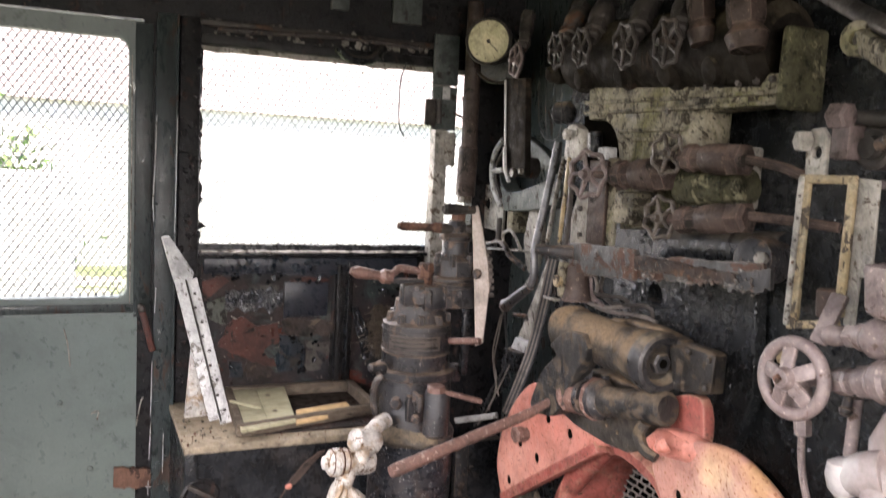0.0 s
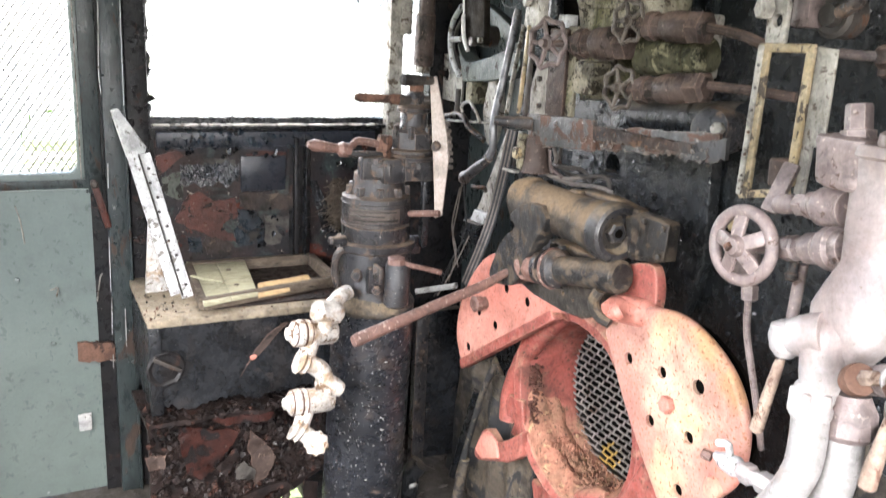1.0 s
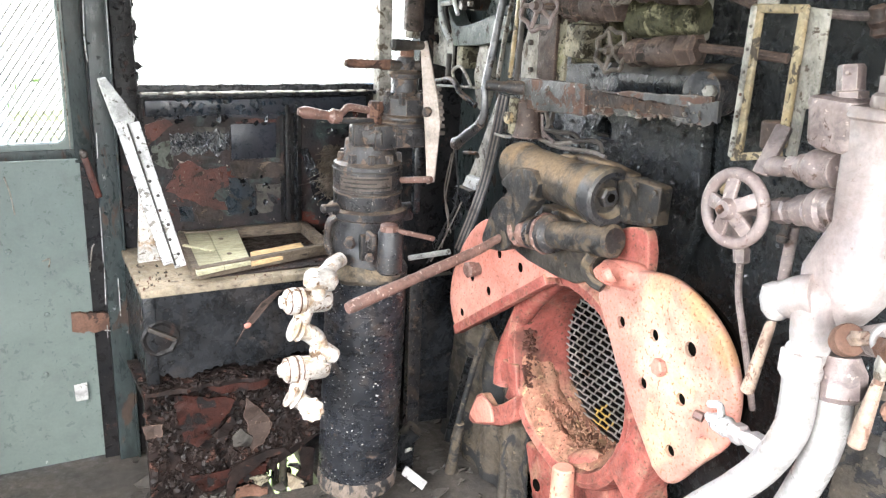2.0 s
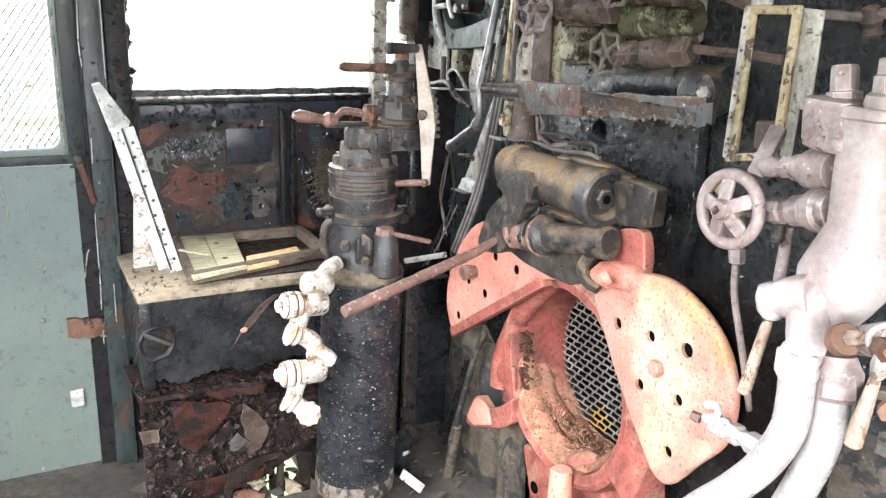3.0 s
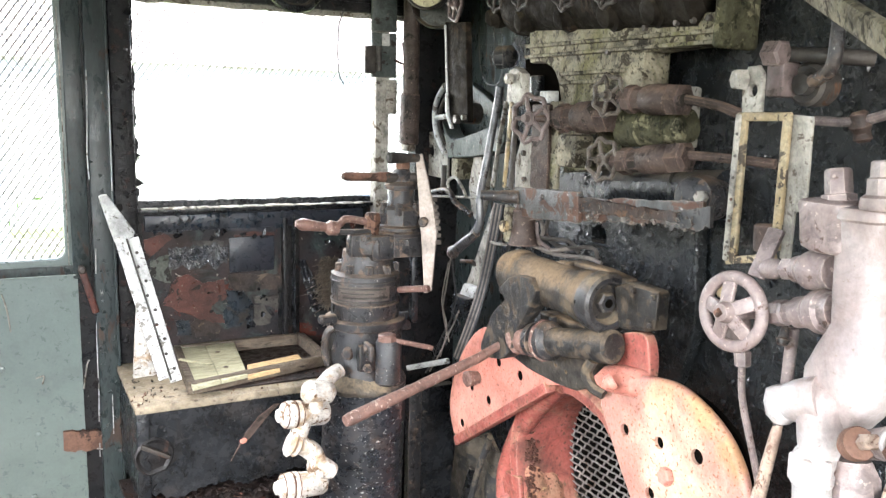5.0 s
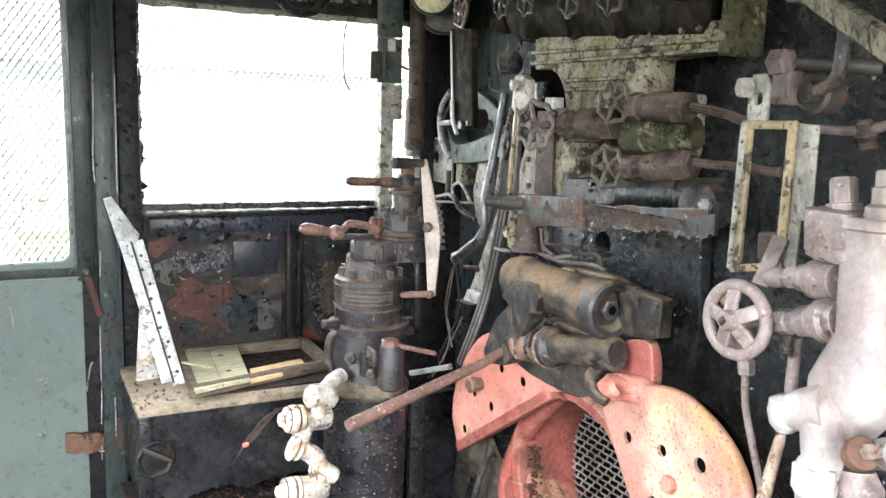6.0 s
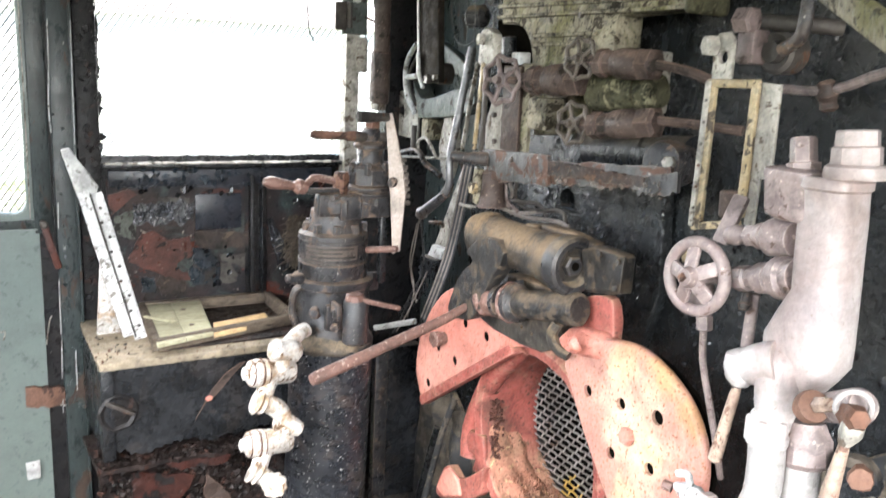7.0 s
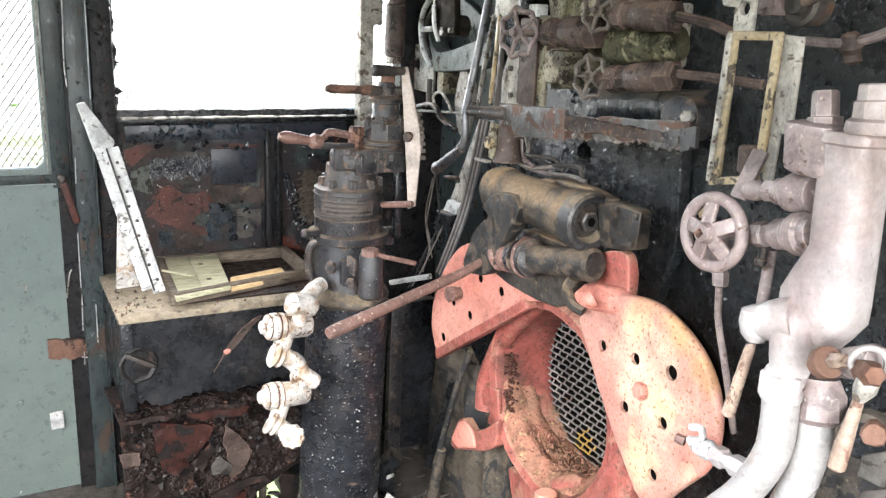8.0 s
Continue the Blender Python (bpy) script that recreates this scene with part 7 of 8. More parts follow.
part("arm", rough_up(sheet([(0.883, 1.839, 1.24), (0.898, 1.832, 1.246), (0.912, 1.825, 1.182), (0.927, 1.817, 1.105), (0.934, 1.814, 1.047), (0.925, 1.818, 0.903), (0.908, 1.827, 0.894), (0.899, 1.831, 1.025), (0.892, 1.835, 1.125)], (0.5, 0.85, 0), 0.014, [], 0.003), 0.001, 14), PALEPINK, lv)
part("grip", turned((0.884, 1.827, 1.235), (0.797, 1.813, 1.237), [(0, 0.010), (0.3, 0.011), (0.6, 0.0135), (0.95, 0.014), (1, 0.008)], 14, 0.05), IRON, lv, "dark iron grip")
part("pin", between((0.914, 1.813, 0.91), (0.866, 1.891, 0.895), 0.0085), RUSTPINK, lv, "rust-brown pin")
part("pivot", lathe(bmesh.new(), (0.894, 1.812, 1.078), (-0.5, -0.85, 0), [(-0.02, 0.012), (0.003, 0.012), (0.006, 0.008)], 14), STANDTOP, lv)

# rusty pipe and plates beside the window
rp = thing("rusty_pipe", "thick rusty vertical pipe beside the window", "pipe", (1.111, 2.36, 1.244))
part("upper_pipe", rough_up(between((1.111, 2.36, 1.84), (1.114, 2.36, 1.39), 0.0248), 0.001, 20), MAROON, rp)
part("lower_pipe", rough_up(between((1.107, 2.35, 1.399), (1.104, 2.35, 1.245), 0.0302), 0.003, 30), MAROON, rp)
part("white_end", rough_up(between((1.104, 2.35, 1.248), (1.102, 2.35, 1.223), 0.0231), 0.0015, 20), OLDWHITE, rp)
wl = thing("window_latch", "iron window latch on the mullion", "window latch", (1.051, 2.45, 1.459))
part("plate", rough_up(block((1.017, 2.452, 1.585), (1.1, 2.44, 1.449), 0.003), 0.001, 14), TEAL, wl)
part("catch", rough_up(block((0.991, 2.43, 1.544), (1.026, 2.44, 1.46), 0.004), 0.003, 40), IRON, wl)
part("knuckle", rough_up(between((1.033, 2.425, 1.543), (1.035, 2.425, 1.467), 0.009), 0.002, 60), IRON, wl)
part("white_tab", block((1.046, 2.435, 1.582), (1.072, 2.43, 1.545), 0.002), PLANKWHITE, wl)
part("hook", tube([(1.082, 2.42, 1.504), (1.109, 2.4, 1.494), (1.103, 2.4, 1.556)], 0.004, 8), IRON, wl)
part("upper_board", rough_up(block((1.015, 2.45, 1.745), (1.099, 2.435, 1.589), 0.004), 0.001, 14), TEAL, wl, "green-grey upper board")
part("lower_strip", rough_up(block((1.07, 2.46, 1.443), (1.108, 2.45, 1.336), 0.003), 0.001, 14), OLDWHITE, wl)
dc = thing("dangling_cord", "thin dark cord hanging in the window", "cord", (0.907, 2.44, 1.597))
part("cord", tube([(0.924, 2.44, 1.648), (0.907, 2.44, 1.593), (0.904, 2.44, 1.512), (0.909, 2.44, 1.452), (0.926, 2.44, 1.419)], 0.0022, 6), RUBBER, dc)

# wire basket
bk = thing("wire_basket", "small wire basket hanging below the turret", "wire basket", (1.15, 1.929, 1.414))
for pts in ([(1.15, 2.012, 1.583), (1.15, 2, 1.476), (1.15, 1.966, 1.437)], [(1.15, 1.972, 1.58), (1.15, 1.963, 1.475), (1.15, 1.947, 1.426)],
            [(1.15, 1.93, 1.577), (1.15, 1.922, 1.473), (1.15, 1.923, 1.423)], [(1.15, 1.895, 1.574), (1.15, 1.881, 1.472), (1.15, 1.895, 1.428)]):
    part("wire", tube(pts, 0.0009, 5), IRON, bk)
for a, b in (((1.15, 2.01, 1.558), (1.15, 1.891, 1.552)), ((1.15, 2.007, 1.528), (1.15, 1.888, 1.524)), ((1.15, 2.005, 1.499), (1.15, 1.883, 1.497)), ((1.15, 2, 1.473), (1.15, 1.881, 1.472))):
    part("wire", tube([a, b], 0.001, 6), IRON, bk)
part("rim", tube([(1.15, 1.985, 1.445), (1.15, 1.959, 1.425), (1.15, 1.917, 1.42), (1.15, 1.884, 1.431)], 0.002, 6), STEELBAR, bk)
lamp = thing("backhead_lamp", "small dark lamp body near the basket", "lamp", (1.18, 1.94, 1.49))
part("body", turned((1.17, 1.956, 1.493), (1.2, 1.901, 1.497), [(0, 0.012), (0.05, 0.02), (0.2, 0.03), (0.8, 0.03), (1, 0.015)], 18), OILY, lamp)
part("lens", lathe(bmesh.new(), (1.165, 1.945, 1.493), (-1, 0.3, 0), [(0, 0.014), (0.004, 0.01), (0.006, 0)], 14), OLDWHITE, lamp)

# left water gauge with brass edge
lg = thing("water_gauge", "old water gauge bracket with a brass-edged slot", "water gauge", (1.05, 1.614, 1.179), "water gauges")
part("brass_strip", rough_up(bar((1.03, 1.64, 1.374), (1.03, 1.661, 1.175), 0.011, 0.008, (0, 1, 0)), 0.001, 20), BRASS, lg, "worn brass strip")
part("dark_strip", rough_up(bar((1.05, 1.65, 1.371), (1.05, 1.663, 1.17), 0.013, 0.01, (0, 1, 0)), 0.001, 20), IRON, lg)
part("side_plate", rough_up(sheet([(1.06, 1.639, 1.296), (1.06, 1.587, 1.299), (1.06, 1.586, 1.178), (1.06, 1.661, 1.17), (1.06, 1.664, 1.235)], (1, 0, 0), 0.012, [], 0.002), 0.001, 20), OLDWHITE, lg)
part("slot_post", rough_up(block((1.06, 1.598, 1.369), (1.07, 1.532, 1.18), 0.003), 0.002, 24), MAROON, lg)
part("white_post", rough_up(block((1.07, 1.545, 1.376), (1.08, 1.507, 1.183), 0.003), 0.001, 14), CREAM, lg)
part("bolt", nut((1.055, 1.616, 1.258), (-1, 0, 0), 0.007, 0.008), IRON, lg)
part("bolt", nut((1.055, 1.609, 1.199), (-1, 0, 0), 0.006, 0.008), IRON, lg)
part("top_lug", rough_up(sheet([(1.04, 1.675, 1.446), (1.04, 1.646, 1.453), (1.04, 1.62, 1.438), (1.04, 1.619, 1.368), (1.04, 1.683, 1.368)], (1, 0, 0), 0.025, [], 0.004), 0.002, 20), OLDWHITE, lg)
part("lug_bolt", nut((1.035, 1.653, 1.426), (-1, 0.2, 0), 0.014, 0.014), OLDWHITE, lg)
part("yellow_block", rough_up(block((1.05, 1.484, 1.306), (1.1, 1.417, 1.237), 0.006), 0.002, 20), CREAM, lg, "cream and yellow stained block")
part("lower_lug", rough_up(block((1.03, 1.658, 1.13), (1.05, 1.637, 1.048), 0.004), 0.002, 20), CREAM, lg)
part("lower_bolt", nut((1.025, 1.636, 1.087), (-1, 0.1, 0), 0.015, 0.014), BRASS, lg)
part("pedestal", rough_up(turned((1.06, 1.618, 1.044), (1.06, 1.62, 1.125), [(0, 0.035), (0.2, 0.03), (0.5, 0.026), (1, 0.024)], 16), 0.002, 20), MAROON, lg)

# rusty shelf bar and big stay tube behind it
sh = thing("shelf_bar", "rusty angle-iron bar with flaking grey paint", "shelf bar", (1.08, 1.374, 1.16))
part("angle", rough_up(sheet(ragged((1.06, 1.662, 1.151), (1.06, 1.057, 1.202), (0, 0, 1), 0.007, 60, 3) + ragged((1.06, 1.054, 1.17), (1.06, 1.658, 1.105), (0, 0, -1), 0.013, 70, 4), (1, 0, 0), 0.008), 0.003, 24), SHELF, sh, "", False)
part("top_flange", rough_up(sheet(ragged((1.055, 1.654, 1.155), (1.055, 1.06, 1.201), (-1, 0, 0), 0.01, 50, 9) + [(1.14, 1.154, 1.197), (1.14, 1.765, 1.156)], (0, 0, 1), 0.006), 0.003, 30), SHELF, sh, "rust-flaked top flange", False)
part("left_block", rough_up(sheet([(1.045, 1.647, 1.177), (1.045, 1.391, 1.19), (1.045, 1.388, 1.126), (1.045, 1.456, 1.122), (1.045, 1.541, 1.114), (1.045, 1.63, 1.109)], (1, 0, 0), 0.012, [], 0.003), 0.002, 30), SHELF, sh, "heavy grey end plate of the bar")
for at in ((1.044, 1.607, 1.134), (1.044, 1.524, 1.166), (1.044, 1.413, 1.148)):
    part("rivet", rough_up(lathe(bmesh.new(), at, (-1, 0, 0), [(0, 0.007), (0.003, 0.006), (0.005, 0)], 10), 0.001, 60), SHELF, sh)
part("rust_strip", rough_up(sheet(ragged((1.046, 1.392, 1.177), (1.046, 1.105, 1.178), (0, 0, 1), 0.005, 40, 41) + ragged((1.046, 1.103, 1.166), (1.046, 1.389, 1.151), (0, 0, -1), 0.006, 44, 42), (1, 0, 0), 0.010), 0.003, 40), RUSTSCALE, sh, "rust-scaled edge", False)
part("torn_end", rough_up(sheet(ragged((1.05, 1.129, 1.175), (1.05, 1.028, 1.197), (0, 0, 1), 0.006, 16, 43) + ragged((1.05, 1.026, 1.171), (1.05, 1.123, 1.156), (0, 0, -1), 0.016, 18, 44), (1, 0, 0), 0.008), 0.003, 45), OILY, sh, "torn dark end of the bar", False)
hung = thing("hanging_cables", "row of short brown cables below the shelf bar", "cables", (1.09, 1.619, 1.103))
for k in range(5):
    x0 = 1.088 + 0.004 * (k % 2)
    a, b, c = ((1.09, 1.666, 1.105), (1.09, 1.656, 1.068), (1.09, 1.611, 1.051))
    o = Vector((x0 - 1.09, -0.0155 * k, -0.002 * k))
    part("cable", tube([Vector(a) + o, Vector(b) + o, Vector(c) + o], 0.0042, 8), (WHEEL, MAROON)[k % 2], hung)
tagged(part("flaking_paint", rough_up(flakes(90, lambda u, v: (1.05, u, v - (u - 1.1) * 0.02), (1.06, 1.631), (1.146, 1.176), 0.004, 60, 0.008, (-1, 0, 0)), 0.002, 50), SHELF, sh, "flaking grey paint", False), kind="stuff")
part("spindle", turned((0.98, 1.681, 1.157), (1.05, 1.624, 1.155), [(0, 0.010), (0.1, 0.0125), (0.5, 0.012), (0.55, 0.015), (1, 0.016)], 14), STANDTOP, sh)
st = thing("stay_tube", "grey round stay tube along the backhead", "tube", (1.16, 1.312, 1.201))
part("tube", turned((1.15, 1.381, 1.2), (1.17, 1.108, 1.219), [(0, 0.035), (0.02, 0.04), (0.6, 0.04), (0.62, 0.036), (1, 0.036)], 24, 0.02), BLACK, st)
part("plug", rough_up(lathe(bmesh.new(), (1.16, 1.431, 1.195), (-0.9, 0.3, 0.3), [(-0.04, 0.05), (0.0, 0.05), (0.012, 0.046), (0.02, 0.03)], 28), 0.002, 14), BLACK, st)
part("cap", lathe(bmesh.new(), (1.1, 1.114, 1.206), (-0.9, -0.3, 0.1), [(-0.06, 0.042), (0.0, 0.042), (0.014, 0.036), (0.02, 0.018)], 24), STANDTOP, st)
part("cap_nut", nut((1.08, 1.079, 1.21), (-0.9, -0.3, 0.1), 0.013, 0.012), OLDWHITE, st)

# operating lever, wire conduit and cables left of the backhead
ol = thing("bent_lever", "bent steel operating lever with worn bright shaft", "lever", (1, 1.705, 1.164))
part("shaft", tube([(1.08, 1.776, 1.41), (1.06, 1.77, 1.312), (1.04, 1.767, 1.214), (1.02, 1.755, 1.145), (1.02, 1.753, 1.081), (1.02, 1.787, 1.043)], 0.0095, 12), STEELBAR, ol)
part("grip", turned((1.02, 1.765, 1.053), (1.02, 1.899, 0.977), [(0, 0.010), (0.3, 0.013), (0.8, 0.014), (0.9, 0.018), (1, 0.012)], 14, 0.03), STANDTOP, ol)
part("link", tube([(1.1, 1.776, 1.376), (1.09, 1.789, 1.269), (1.08, 1.797, 1.161)], 0.006, 10), OLDWHITE, ol)
cd = thing("wire_conduit", "white conduit board with a bundle of old wires", "conduit", (1.16, 1.99, 0.79))
part("board", rough_up(sheet([(1.17, 1.937, 1.104), (1.17, 1.863, 1.106), (1.17, 2.026, 0.815), (1.17, 2.111, 0.796), (1.17, 2.032, 0.931)], (1, 0, 0), 0.012, [], 0.002), 0.001, 14), OLDWHITE, cd)
for k in range(6):
    o = Vector((-0.012, -0.0088 * k, 0.0))
    part("wire", tube([Vector((1.16, 1.894, 1.109)) + o, Vector((1.16, 1.924, 0.998)) + o, Vector((1.15, 1.953, 0.865)) + o, Vector((1.13, 1.969, 0.773)) + o, Vector((1.11, 2.008, 0.656)) + o], 0.0040, 6), (WIREGREY, RUBBER)[k % 2], cd)
part("clamp", rough_up(block((1.14, 1.903, 1.006), (1.16, 1.844, 0.999), 0.002), 0.001, 20), OLDWHITE, cd)
part("cover", rough_up(sheet([(1.14, 2.04, 0.861), (1.14, 1.967, 0.863), (1.14, 2.008, 0.795), (1.14, 2.084, 0.796)], (1, 0, 0), 0.02, [], 0.003), 0.001, 20), PLANKWHITE, cd)
part("junction_box", rough_up(sheet([(1.12, 2.07, 0.826), (1.12, 1.981, 0.829), (1.12, 1.997, 0.767), (1.12, 2.087, 0.768)], (1, 0, 0), 0.03, [], 0.004), 0.002, 20), BLACK, cd)
part("tap", tube([(1.13, 2.04, 0.927), (1.13, 1.975, 0.936), (1.15, 1.999, 0.922)], 0.006, 8), IRON, cd)
lw = thing("loose_wires", "loose dark wires hanging beside the conduit", "wires", (1.1, 2.046, 0.715))
for k, (a, b, c, d) in enumerate((((1.06, 1.97, 0.961), (1.08, 2.029, 0.871), (1.1, 2.086, 0.773), (1.1, 2.044, 0.69)), ((1.06, 1.967, 0.958), (1.08, 1.985, 0.88), (1.1, 2.012, 0.824), (1.1, 2.047, 0.731)), ((1.1, 1.989, 0.796), (1.1, 2.046, 0.715), (1.08, 2.074, 0.64), (1.07, 2.107, 0.588)), ((1.1, 2.016, 0.781), (1.1, 2.098, 0.684), (1.08, 2.11, 0.613), (1.07, 2.133, 0.575)), ((1.06, 1.985, 0.938), (1.1, 2.095, 0.805), (1.1, 2.061, 0.728), (1.1, 2.098, 0.631)))):
    part("wire", tube([a, b, c, d], 0.0024, 6), RUBBER if k % 2 else WIREGREY, lw)
part("white_rail", rough_up(bar((1.02, 2.157, 0.588), (1.1, 2.042, 0.634), 0.016, 0.01, (0, 0, 1)), 0.001, 20), PLANKWHITE, lw, "white splintered slat")
part("flat_bar", rough_up(bar((1.12, 2.023, 0.752), (1.1, 2.15, 0.617), 0.03, 0.006, (0, 1, 0.3)), 0.001, 20), BLACK, lw)
cb = thing("curled_cables", "curled cables in front of the riveted panel", "cables", (1.12, 1.635, 1.045))
for k, pts in enumerate((
        [(1.12, 1.702, 1.092), (1.1, 1.649, 1.044), (1.1, 1.569, 1.036), (1.13, 1.511, 1.048)],
        [(1.13, 1.679, 1.092), (1.11, 1.634, 1.06), (1.11, 1.563, 1.062), (1.13, 1.53, 1.061), (1.14, 1.502, 1.036)],
        [(1.13, 1.649, 1.096), (1.12, 1.623, 1.068), (1.11, 1.632, 1.037), (1.11, 1.56, 1.028), (1.14, 1.47, 1.031), (1.15, 1.435, 1.024)],
        [(1.13, 1.618, 1.1), (1.13, 1.622, 1.063), (1.12, 1.55, 1.045), (1.14, 1.458, 1.056), (1.15, 1.448, 1.032)])):
    part("cable", tube(pts, 0.005, 8), (WIREGREY, IRON)[k % 2], cb)

# ---- right: water gauge frame, hand wheel, water column ----
wg = thing("water_gauge", "tall water gauge frame with yellowed brass edges", "water gauge", (1, 0.869, 1.134), "water gauges")
part("left_stile", rough_up(bar((1, 0.924, 1.357), (1, 0.924, 1.126), 0.014, 0.009, (0, 1, 0)), 0.001, 20), BRASS, wg)
part("left_face", rough_up(bar((0.996, 0.93, 1.355), (0.996, 0.934, 1.126), 0.010, 0.01, (0, 1, 0)), 0.001, 20), OLDWHITE, wg)
part("right_stile", rough_up(bar((1, 0.844, 1.357), (1, 0.845, 1.156), 0.014, 0.009, (0, 1, 0)), 0.001, 20), BRASS, wg)
part("top_rail", rough_up(bar((1, 0.937, 1.351), (1, 0.837, 1.353), 0.013, 0.009, (0, 0, 1)), 0.001, 20), BRASS, wg)
part("bottom_rail", rough_up(bar((1, 0.937, 1.125), (1, 0.843, 1.147), 0.012, 0.009, (0, 0, 1)), 0.001, 20), BRASS, wg)
part("side_plate", rough_up(sheet([(1.005, 0.842, 1.356), (1.005, 0.806, 1.354), (1.005, 0.803, 1.22), (1.005, 0.821, 1.216), (1.005, 0.824, 1.142), (1.005, 0.842, 1.145)], (1, 0, 0), 0.006, [], 0.002), 0.001, 20), OLDWHITE, wg, "dirty white side plate")
part("lug", rough_up(sheet([(1, 0.932, 1.352), (1, 0.935, 1.41), (1, 0.926, 1.427), (1, 0.906, 1.428), (1, 0.896, 1.415), (1, 0.895, 1.356)], (1, 0, 0), 0.01, [((1, 0.913, 1.39), 0.010)], 0.003), 0.001, 20), OLDWHITE, wg)
part("lug_bolt", nut((0.998, 0.928, 1.407), (-1, 0.35, 0), 0.0165, 0.018), OLDWHITE, wg)
part("inner_tube", between((1.04, 0.895, 1.145), (1.04, 0.898, 1.188), 0.02), MAROON, wg)
for k in range(6):
    c = Vector((0.982, 0.919, 1.339)).lerp(Vector((0.982, 0.922, 1.139)), (k + 0.4) / 6)
    part("rivet", lathe(bmesh.new(), c, (-1, 0, 0), [(0, 0.0028), (0.002, 0.002), (0.003, 0)], 8), IRON, wg)

up = thing("gauge_top_fitting", "pinkish-grey fitting block at the gauge top with pipes", "pipe fitting", (1.08, 0.922, 1.386))
part("block", rough_up(block((1.06, 0.945, 1.437), (1.1, 0.91, 1.383), 0.006), 0.001, 14), WHEEL, up)
part("nut", turned((1.06, 0.944, 1.449), (1.06, 0.911, 1.449), [(0, 0.018), (0.1, 0.021), (0.9, 0.021), (1, 0.016)], 6), WHEEL, up)
part("cross_pipe", tube([(1.08, 0.936, 1.45), (1.1, 0.86, 1.444), (1.14, 0.816, 1.44)], 0.012, 12), IRON, up)
part("flange", lathe(bmesh.new(), (1.1, 0.894, 1.403), (-1, 0, 0), [(-0.03, 0.034), (0.005, 0.034), (0.01, 0.028), (0.006, 0.018), (0.02, 0.016)], 28), IRON, up)
part("bent_pipe", tube([(1.08, 0.837, 1.526), (1.06, 0.821, 1.467), (1.06, 0.827, 1.423), (1.07, 0.864, 1.405)], 0.0105, 12), STANDTOP, up)
tp = thing("thin_tube", "thin pinkish tube along the backhead", "tube", (1.16, 0.841, 1.346))
part("tube", tube([(1.18, 0.942, 1.348), (1.17, 0.869, 1.347), (1.15, 0.806, 1.356), (1.13, 0.749, 1.372), (1.1, 0.682, 1.385)], 0.008, 10), MAUVE, tp)
part("tee", rough_up(turned((1.15, 0.842, 1.365), (1.16, 0.835, 1.316), [(0, 0.009), (0.1, 0.015), (0.3, 0.013), (0.5, 0.017), (0.7, 0.013), (0.9, 0.015), (1, 0.009)], 14), 0.003, 40), MAROON, tp)
bm_ = thing("roof_brace", "lichen-spotted pale diagonal brace bar", "brace bar", (0.95, 0.809, 1.535))
part("bar", rough_up(bar((0.97, 0.836, 1.546), (0.72, 0.399, 1.358), 0.034, 0.016, (0, 0.3, 1), 0.006), 0.001, 14), CREAM, bm_)
part("eye_end", lathe(bmesh.new(), (0.962, 0.825, 1.542), (-1, -0.1, 0), [(-0.012, 0.024), (0.008, 0.024), (0.01, 0.02), (0.01, 0.009), (0.004, 0.008)], 24), CREAM, bm_)
part("bolt", nut((0.958, 0.822, 1.54), (-1, 0, 0), 0.007, 0.006), IRON, bm_)
dp = thing("roof_pipe", "dark brown pipe under the roof", "pipe", (1, 0.877, 1.595))
part("pipe", tube([(1.05, 1, 1.654), (1, 0.877, 1.595), (0.93, 0.726, 1.528)], 0.013, 12), IRON, dp)

hw = thing("hand_wheel", "pinkish-grey five-spoke hand wheel on a drain valve", "hand wheel", (0.9, 0.824, 1.079))
hc, hax = Vector((0.88, 0.806, 1.084)), Vector((-1.0, -0.06, 0.05)).normalized()
hr = bmesh.new()
ring_tube(hr, circle_points(hc, hax, 0.0485, 56), 0.009, 12)
part("rim", hr, MAUVE, hw)
for k in range(5):
    e = turn_to(hax) @ Vector((math.cos(2 * math.pi * k / 5 + 0.5), math.sin(2 * math.pi * k / 5 + 0.5), 0))
    part("spoke", rough_up(bar(hc + e * 0.008 + hax * 0.013, hc + e * 0.0475, 0.021, 0.008, hax.cross(e), 0.003), 0.001, 40), MAUVE, hw)
part("hub", lathe(bmesh.new(), hc - hax * 0.012, hax, [(0, 0.0155), (0.020, 0.0165), (0.032, 0.0150), (0.038, 0.0120), (0.040, 0.0068)], 18), MAUVE, hw)
part("spindle", nut(hc + hax * 0.022, hax, 0.0065, 0.012, 4), RUST, hw)
part("stem", between(hc, hc + Vector((0.09, -0.02, 0.0)), 0.012), MAUVE, hw)
part("yellow_nut", nut((0.93, 0.863, 1.1), (-1, 0, 0.1), 0.016, 0.014), BRASS, hw, "yellowed brass nut")
part("valve_body", turned((0.95, 0.869, 1.062), (0.95, 0.85, 1.015), [(0, 0.0160), (0.2, 0.0224), (0.7, 0.0208), (1, 0.0144)], 16), MAUVE, hw)
part("drain_nut", turned((0.95, 0.846, 1.009), (0.95, 0.842, 0.984), [(0, 0.0104), (0.1, 0.0128), (0.9, 0.0120), (1, 0.0080)], 6), MAUVE, hw)
part("drain_tube", tube([(0.95, 0.845, 0.989), (0.96, 0.847, 0.932), (0.97, 0.838, 0.878), (1, 0.838, 0.795), (1.05, 0.862, 0.712)], 0.0055, 10), MAUVE, hw)
part("cross_body", turned((0.92, 0.782, 1.083), (0.9, 0.711, 1.103), [(0, 0.009), (0.22, 0.0095), (0.26, 0.0165), (0.30, 0.0178), (0.62, 0.0178), (0.66, 0.0150), (1, 0.0160)], 8, 0.02), MAUVE, hw)
